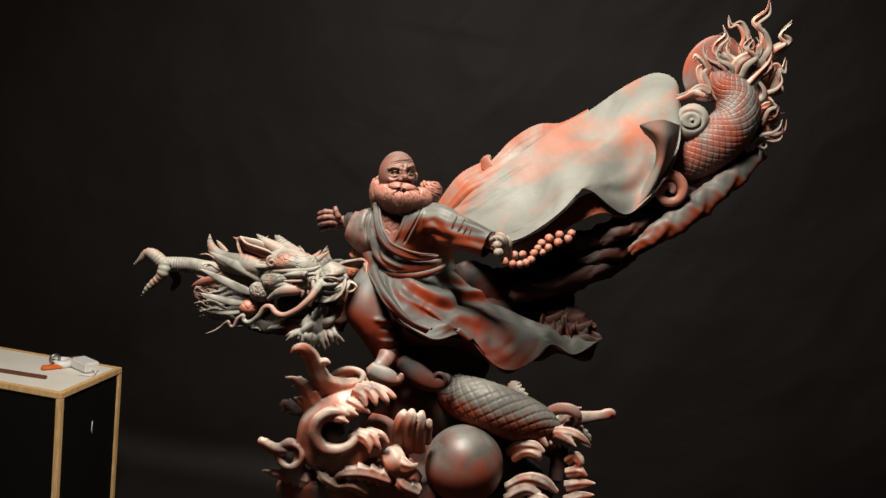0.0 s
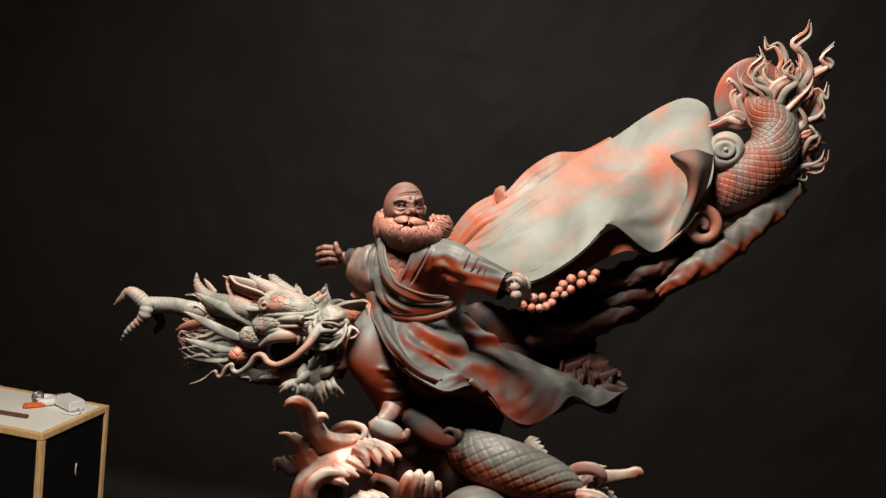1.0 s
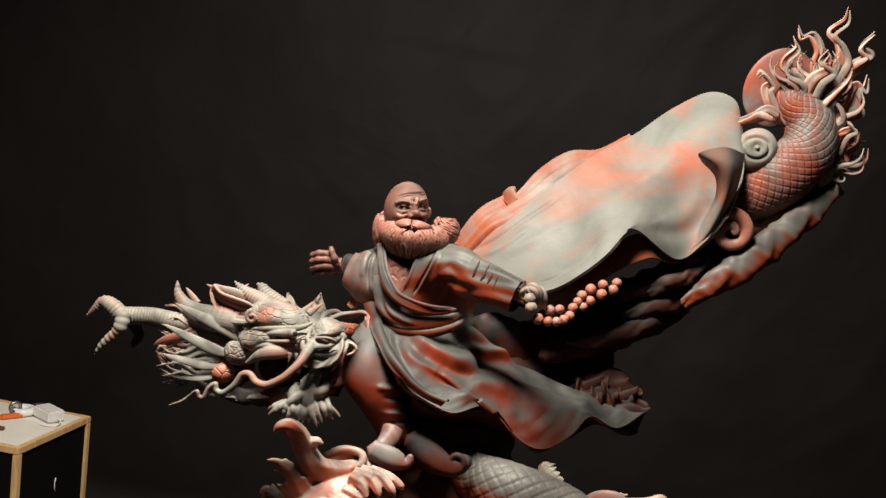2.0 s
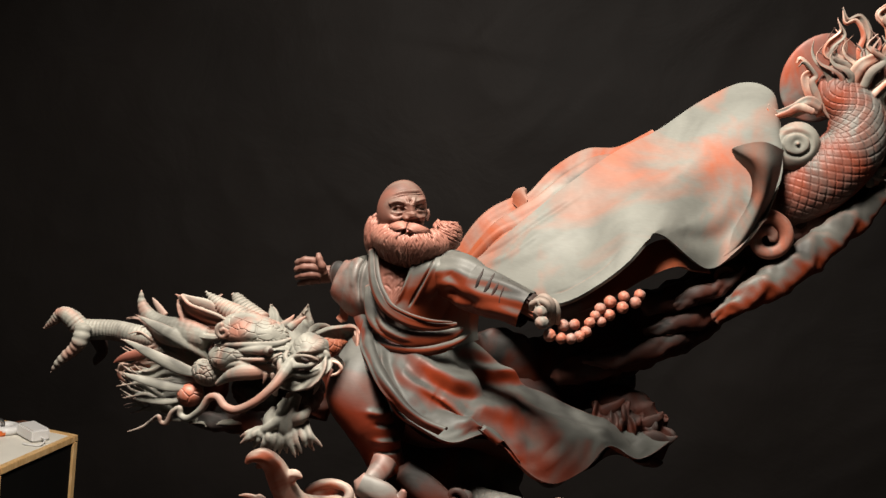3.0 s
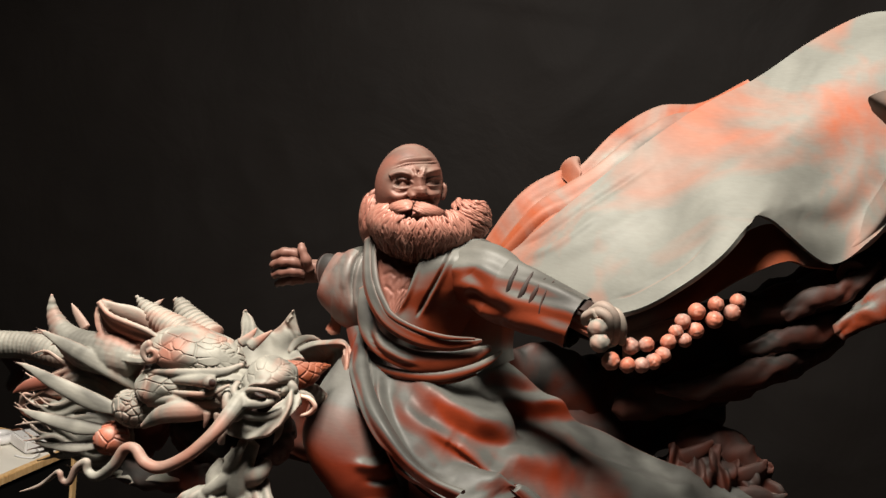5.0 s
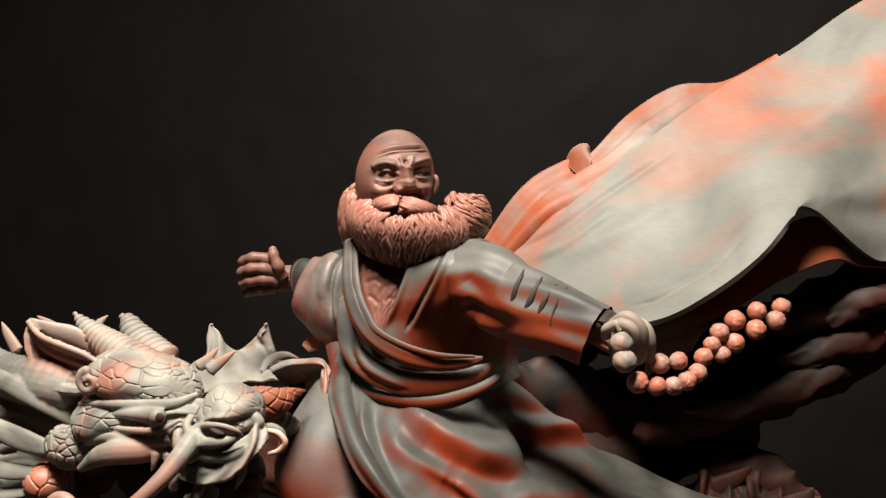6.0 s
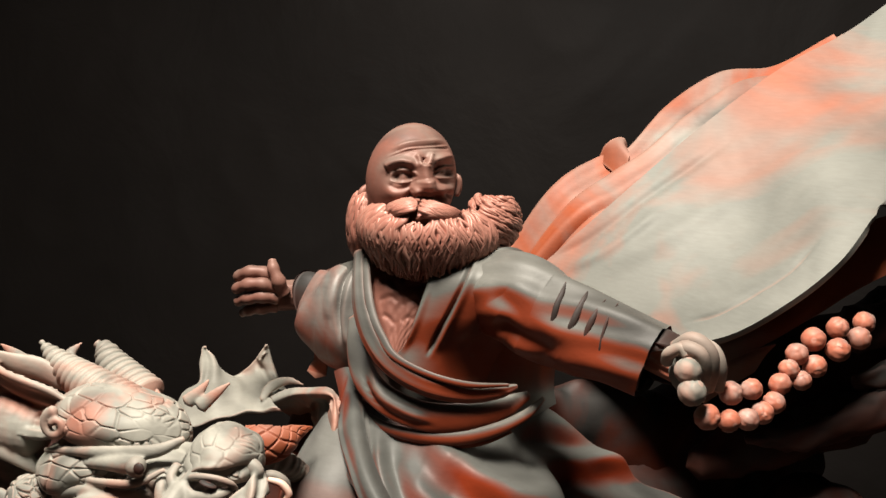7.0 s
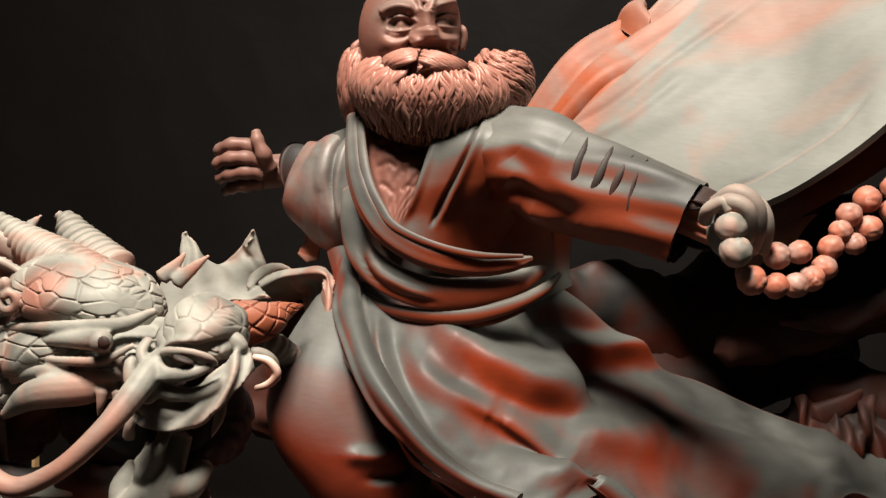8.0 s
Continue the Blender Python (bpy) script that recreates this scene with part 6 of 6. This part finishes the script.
rolls(([(-0.388, 2.400, 1.306, 0.0187), (-0.388, 2.372, 1.378, 0.0198), (-0.382, 2.368, 1.414, 0.0182),
    (-0.378, 2.375, 1.431, 0.0076)], [(-0.359, 2.400, 1.310, 0.0186), (-0.361, 2.370, 1.386, 0.0198), (-0.358, 2.366, 1.422, 0.0181),
    (-0.358, 2.375, 1.437, 0.0076)],
       [(-0.333, 2.410, 1.311, 0.0187), (-0.334, 2.378, 1.381, 0.0183), (-0.333, 2.374, 1.417, 0.0167),
           (-0.332, 2.380, 1.434, 0.0076)], [(-0.317, 2.420, 1.334, 0.0140), (-0.314, 2.390, 1.387, 0.0153), (-0.312, 2.390, 1.409, 0.0107)]))
scallop([(-0.478, 2.430, 1.365, 0.0282), (-0.431, 2.410, 1.356, 0.0373), (-0.401, 2.410, 1.308, 0.0406), (-0.399, 2.410, 1.244, 0.0441),
    (-0.400, 2.410, 1.172, 0.0445)], REDWOOD, ridge=3)
rolls(([(-0.385, 2.370, 1.293, 0.0231), (-0.360, 2.350, 1.290, 0.0260), (-0.335, 2.345, 1.293, 0.0122),
    (-0.325, 2.345, 1.303, 0.0046)], [(-0.367, 2.370, 1.264, 0.0201), (-0.359, 2.360, 1.246, 0.0123)]))
scallop([(-0.407, 2.380, 1.310, 0.0332), (-0.386, 2.360, 1.289, 0.0359), (-0.361, 2.360, 1.269, 0.0224), 
    (-0.328, 2.355, 1.285, 0.0089)], ridge=3)
scallop([(-0.421, 2.500, 1.527, 0.0250), (-0.367, 2.480, 1.500, 0.0341), (-0.317, 2.470, 1.486, 0.0246), 
    (-0.289, 2.480, 1.500, 0.0170), (-0.298, 2.480, 1.514, 0.0062)], DARK_SHADED, ridge=2)
spiral((-0.309, 2.470, 1.503), 200, 1.2, 0.026, 0.009, DARK_SHADED, 0.2, 0.008, into=cloud)
scallop([(-0.494, 2.440, 1.508, 0.0245), (-0.446, 2.440, 1.494, 0.0276), (-0.414, 2.440, 1.492, 0.0153), 
    (-0.405, 2.440, 1.509, 0.0061)], REDWOOD, ridge=2)
# pieces beyond the ball
scallop([(-0.061, 2.620, 1.335, 0.0389), (-0.009, 2.630, 1.366, 0.0421), (0.046, 2.650, 1.382, 0.0357), 
    (0.093, 2.670, 1.390, 0.0229), (0.141, 2.690, 1.398, 0.0164), (0.173, 2.700, 1.405, 0.0181), 
    (0.183, 2.700, 1.394, 0.0082)], ridge=2)
leaf([(0.024, 2.620, 1.370, 0.0161), (0.044, 2.620, 1.401, 0.0193), (0.065, 2.630, 1.421, 0.0129), 
    (0.088, 2.640, 1.429, 0.0032)])
leaf([(-0.043, 2.570, 1.337, 0.0286), (0.011, 2.560, 1.359, 0.0347), (0.066, 2.560, 1.361, 0.0252), 
    (0.098, 2.570, 1.349, 0.0126), (0.123, 2.570, 1.340, 0.0024)], DRAGON, 0.018)
leaf([(0.048, 2.590, 1.368, 0.0191), (0.087, 2.590, 1.374, 0.0175), (0.112, 2.590, 1.365, 0.0095), 
    (0.123, 2.590, 1.353, 0.0024)], DRAGON, 0.015)
scallop([(-0.016, 2.600, 1.398, 0.0147), (0.017, 2.580, 1.431, 0.0178), (0.056, 2.570, 1.439, 0.0177), (0.078, 2.570, 1.422, 0.0129),
    (0.074, 2.580, 1.395, 0.0049)], REDWOOD, ridge=2)
rolls(([(-0.020, 2.560, 1.351, 0.0162), (0.025, 2.540, 1.377, 0.0208), (0.071, 2.535, 1.381, 0.0192), (0.104, 2.535, 1.368, 0.0112),
    (0.123, 2.540, 1.352, 0.0032)], [(0.025, 2.535, 1.376, 0.0144), (0.057, 2.525, 1.368, 0.0112),
    (0.083, 2.520, 1.352, 0.0032)], [(-0.009, 2.540, 1.362, 0.0144), (0.015, 2.530, 1.346, 0.0064)]))
rolls(([(-0.102, 2.520, 1.305, 0.0129), (-0.073, 2.505, 1.335, 0.0175), (-0.032, 2.500, 1.344, 0.0174),
    (-0.003, 2.500, 1.331, 0.0079)], [(-0.084, 2.510, 1.292, 0.0112), (-0.053, 2.500, 1.322, 0.0159), (-0.021, 2.495, 1.322, 0.0143),
    (-0.010, 2.495, 1.306, 0.0048)], [(-0.057, 2.525, 1.343, 0.0144), (-0.019, 2.520, 1.359, 0.0159), (0.005, 2.515, 1.343, 0.0064)]))
rolls(([(-0.090, 2.490, 1.217, 0.0177), (-0.043, 2.475, 1.256, 0.0207), (0.003, 2.470, 1.259, 0.0206),
    (0.046, 2.475, 1.232, 0.0096)], [(-0.086, 2.490, 1.182, 0.0210), (-0.040, 2.470, 1.228, 0.0207),
    (0.001, 2.465, 1.222, 0.0127)], [(-0.042, 2.480, 1.170, 0.0193), (0.001, 2.460, 1.211, 0.0191), (0.037, 2.460, 1.201, 0.0096)]))
rolls(([(0.063, 2.550, 1.295, 0.0146), (0.083, 2.540, 1.318, 0.0178), (0.098, 2.535, 1.302, 0.0145),
    (0.083, 2.540, 1.273, 0.0065)], [(0.067, 2.550, 1.262, 0.0179), (0.099, 2.535, 1.278, 0.0178),
    (0.122, 2.530, 1.270, 0.0049)], [(0.071, 2.550, 1.223, 0.0213), (0.111, 2.535, 1.245, 0.0179),
    (0.147, 2.530, 1.253, 0.0049)], [(0.077, 2.550, 1.178, 0.0247), (0.116, 2.535, 1.207, 0.0213), (0.147, 2.530, 1.220, 0.0049)]))
cloud.tube([(0.041, 2.570, 1.231, 0.0231), (0.043, 2.580, 1.286, 0.0263), (0.029, 2.580, 1.333, 0.0229),
    (-0.014, 2.600, 1.353, 0.0164)], DARK_SHADED, 40, 18, 0.8)
leaf([(-0.117, 2.600, 1.480, 0.0224), (-0.104, 2.590, 1.468, 0.0223), (-0.081, 2.580, 1.457, 0.0159), 
    (-0.059, 2.580, 1.447, 0.0032)], DRAGON, 0.015)
# tan raw stone that shows at the foot of the clouds
art.blob([(-0.512, 2.370, 1.153)][0], (0.058, 0.03, 0.034), STONE, (0, -12, 0), cells(24, 0.008, 51, 0.15), 50, 70)
art.fuse(cloud, (CLOUD,), 0.0024, 2)
# heart of the base, painted shade-dark, and rock carrying it down to its foot
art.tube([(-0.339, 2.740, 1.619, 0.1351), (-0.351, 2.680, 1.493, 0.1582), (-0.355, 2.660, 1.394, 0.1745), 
    (-0.351, 2.660, 1.274, 0.2089), (-0.328, 2.660, 1.137, 0.2521)], DARK_SHADED, 70, 48, 0.7, relief=lumps(30, 0.012, 3))
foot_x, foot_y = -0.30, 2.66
art.tube([(foot_x, foot_y, 1.30, 0.22), (foot_x, foot_y, 1.12, 0.33), (foot_x, foot_y, 0.85, 0.30), (foot_x, foot_y, 0.55, 0.34), (foot_x, foot_y, 0.40, 0.40)], DARK_SHADED, 50, 40, 0.8, facing=(0, -1, 0), relief=lumps(18, 0.03, 2))

sculpture = art.make("sculpture", WOODS)
tagged(sculpture, "carved red and grey wooden statue of a robed rider above clouds", "statue")


# ---- room ----
def part(name, bm, material, parent=None, label=""):
    me = bpy.data.meshes.new(name)
    bm.to_mesh(me)
    bm.free()
    me.materials.append(material)
    ob = new(name, me)
    if parent:
        ob.parent = parent
    return tagged(ob, label) if label else ob


def box(sx, sy, sz, at=(0, 0, 0), bevel=0.0, turn=0.0, tilt=0.0):
    bm = bmesh.new()
    bmesh.ops.create_cube(bm, size=1)
    bmesh.ops.scale(bm, vec=(sx, sy, sz), verts=bm.verts)
    if bevel:
        bmesh.ops.bevel(bm, geom=bm.edges[:], offset=bevel, segments=2, affect="EDGES")
    bmesh.ops.transform(bm, matrix=pose(*at, tilt, 0, turn), verts=bm.verts)
    return bm


def rod(pts, radius, seg=10, count=30):
    c = Carving()
    c.tube([(*p, radius) for p in pts], 0, count, seg)
    me = bpy.data.meshes.new("rod")
    me.from_pydata(np.concatenate(c.verts).tolist(), [], np.concatenate(c.faces).tolist())
    bm = bmesh.new()
    bm.from_mesh(me)
    bmesh.ops.recalc_face_normals(bm, faces=bm.faces)
    for f in bm.faces:
        f.smooth = True
    return bm


def structure(name, bm, material, label):
    return tagged(part(name, bm, material), label, kind="structure")


structure("floor", box(9, 8.2, 0.1, (0, 1.6, -0.05)), M_FLOOR, "dark studio floor in deep shade")
structure("ceiling", box(9, 8.2, 0.1, (0, 1.6, 5.05)), M_WALL, "dark ceiling above the studio")
structure("wall_north", box(9, 0.12, 5.0, (0, 5.64, 2.5)), M_WALL, "dark wall behind the backdrop")
structure("wall_south", box(9, 0.12, 5.0, (0, -2.44, 2.5)), M_WALL, "dark wall opposite the backdrop")
structure("wall_east", box(0.12, 8.0, 5.0, (4.44, 1.6, 2.5)), M_WALL, "dark side wall of the studio")
structure("wall_west", box(0.12, 8.0, 5.0, (-4.44, 1.6, 2.5)), M_WALL, "dark side wall of the studio")


def hanging_backdrop():
    """Black paper that hangs with soft creases."""
    n, m = 360, 400
    creases = (((-0.648, 5.120, 2.844), (-0.840, 5.120, 2.631), 0.016), ((-1.110, 5.120, 2.679), (-0.456, 5.120, 2.630), 0.008), ((-0.122, 5.120, 2.610), (-0.335, 5.120, 2.366), 0.008),
               ((-1.464, 5.120, 2.004), (-1.184, 5.120, 1.783), 0.006), ((0.319, 5.120, 1.243), (0.520, 5.120, 1.549), 0.006))
    bm = bmesh.new()
    rows = []
    for i in range(n):
        s = 8.3 * i / (n - 1)
        turn = min(max((s - 4.2) / 0.2, 0.0), 1.571)
        drop = s if s < 4.2 else 4.2 + 0.2 * math.sin(turn)
        ahead = 0.2 * (1 - math.cos(turn)) + max(0.0, s - 4.2 - 0.2 * 1.571)
        row = []
        for j in range(m):
            x = -4.1 + 8.2 * j / (m - 1)
            w = 0.03 * noise.noise((x * 0.7, s * 0.5, 3.0)) + 0.016 * noise.noise((x * 2.1 + s, s * 1.6 - 0.5 * x, 7.0))
            w += 0.008 * abs(noise.noise((x * 4.0 + 1.5 * s, s * 3.2, 1.0)))
            z = 4.403 - drop
            for (ax, _, az), (bx, _, bz), deep in creases:
                ux, uz = bx - ax, bz - az
                size = math.hypot(ux, uz)
                f = ((x - ax) * ux + (z - az) * uz) / size**2
                if -0.4 < f < 1.4:
                    off = ((x - ax) * uz - (z - az) * ux) / size
                    w += deep * (1 / (1 + math.exp(-off / 0.012)) - 0.5) * math.exp(-abs(off) / 0.12) * max(0.0, 1 - abs(2 * f - 1) / 1.8)
            c = math.cos(turn)
            row.append(bm.verts.new((x, 5.12 + w * c - ahead, 4.403 - drop + 0.15 * w * (1 - c) + 0.006 * (1 - c))))
        rows.append(row)
    for i in range(n - 1):
        for j in range(m - 1):
            bm.faces.new((rows[i][j], rows[i][j + 1], rows[i + 1][j + 1], rows[i + 1][j])).smooth = True
    return bm


backdrop = structure("backdrop", hanging_backdrop(), M_BACK, "creased black paper backdrop behind the sculpture")

# plinth under the sculpture
plinth = new("plinth")
plinth.location = (foot_x, foot_y, 0)
tagged(plinth, "black cloth covered plinth under the wooden sculpture", "plinth")
part("plinth_body", box(1.05, 0.8, 0.40, (0, 0, 0.20), 0.01), M_BLACK, plinth)

# side table with pine edging and dark cloth sides
TABLE_AT, TABLE_TURN, TW, TD, TH = (-2.183, 4.42, 0.0), -3.9, 1.10, 0.515, 0.775
table = new("side_table")
table.matrix_world = pose(*TABLE_AT, 0, 0, TABLE_TURN)
tagged(table, "pine-framed side table with a pale board top and black sides", "table")
S = 0.027
part("tabletop", box(TW - 2 * S, TD - 2 * S, 0.012, (-TW / 2, -TD / 2, TH - 0.009)), M_BOARD, table, "pale grey board top")
for x in (-S / 2, -TW + S / 2):
    for y in (-S / 2, -TD + S / 2):
        part("leg", box(S, S, TH - 0.03, (x, y, (TH - 0.03) / 2), 0.002), M_PINE, table, "pine leg")
for y in (-S / 2, -TD + S / 2):
    part("edge_strip", box(TW, S, 0.028, (-TW / 2, y, TH - 0.014), 0.002), M_PINE, table, "pine edge strip")
for x in (-S / 2, -TW + S / 2):
    part("edge_strip", box(S, TD - 2 * S - 0.002, 0.028, (x, -TD / 2, TH - 0.014), 0.002), M_PINE, table, "pine edge strip")
part("side_panel", box(0.006, TD - 2 * S, TH - 0.07, (-S / 2, -TD / 2, (TH - 0.07) / 2 + 0.03)), M_BLACK, table, "black cloth side")
part("front_panel", box(TW - 2 * S, 0.006, TH - 0.07, (-TW / 2, -TD + S / 2, (TH - 0.07) / 2 + 0.03)), M_BLACK, table, "black cloth front")


def on_table(x, y, turn=0.0):
    """A pose on the board, x and y measured from its right hind corner."""
    return table.matrix_world @ pose(x, y, TH - 0.002, 0, 0, turn)


adapter = new("power_adapter")
adapter.matrix_world = on_table(-0.13, -0.13, -26)
tagged(adapter, "white plastic power adapter with a lead on the table", "adapter")
part("case", box(0.135, 0.078, 0.052, (0, 0, 0.028), 0.007), M_WHITE, adapter)
part("lead", rod([(0.065, 0, 0.02), (0.10, 0.0, 0.02), (0.115, -0.03, 0.006), (0.09, -0.06, 0.005), (0.06, -0.075, 0.005)], 0.003), M_WHITE, adapter, "thin white lead")
part("lead", rod([(-0.065, 0.01, 0.03), (-0.10, 0.02, 0.04), (-0.14, 0.01, 0.03), (-0.17, -0.01, 0.012)], 0.004), M_STICK, adapter, "red-brown lead")

roll = new("tape_roll")
roll.matrix_world = on_table(-0.26, -0.13)
tagged(roll, "roll of white tape lying on the table", "tape")
part("tape", rod([(0.04 * math.cos(a), 0.04 * math.sin(a), 0.019) for a in np.linspace(0, 6.283, 17)], 0.018, 10, 60), M_WHITE, roll)

cutter = new("tape_cutter")
cutter.matrix_world = on_table(-0.265, -0.205, 55)
tagged(cutter, "orange hand tool with a steel wheel on the table", "tool")
part("grip", box(0.10, 0.03, 0.022, (0, 0, 0.012), 0.006), M_ORANGE, cutter, "orange plastic grip")
part("wheel", rod([(0.02 + 0.022 * math.cos(a), 0.016, 0.045 + 0.022 * math.sin(a)) for a in np.linspace(0, 6.283, 15)], 0.008, 8, 40), M_STEEL, cutter, "dark steel wheel")

stick = tagged(part("wooden_stick", box(0.42, 0.022, 0.014, (0, 0, 0.008), 0.003), M_STICK), "flat reddish-brown wooden stick on the table", "stick")
stick.matrix_world = on_table(-0.40, -0.365, 3)

hook = tagged(part("cable_loop", rod([(0, 0, 0.03), (0.004, -0.012, 0.015), (0.004, -0.012, -0.01), (0, 0, -0.03)], 0.0022), M_WHITE), "pale bent wire on the table's black side", "wire")
hook.matrix_world = table.matrix_world @ pose(-S / 2 + 0.005, -0.23, TH - 0.25)
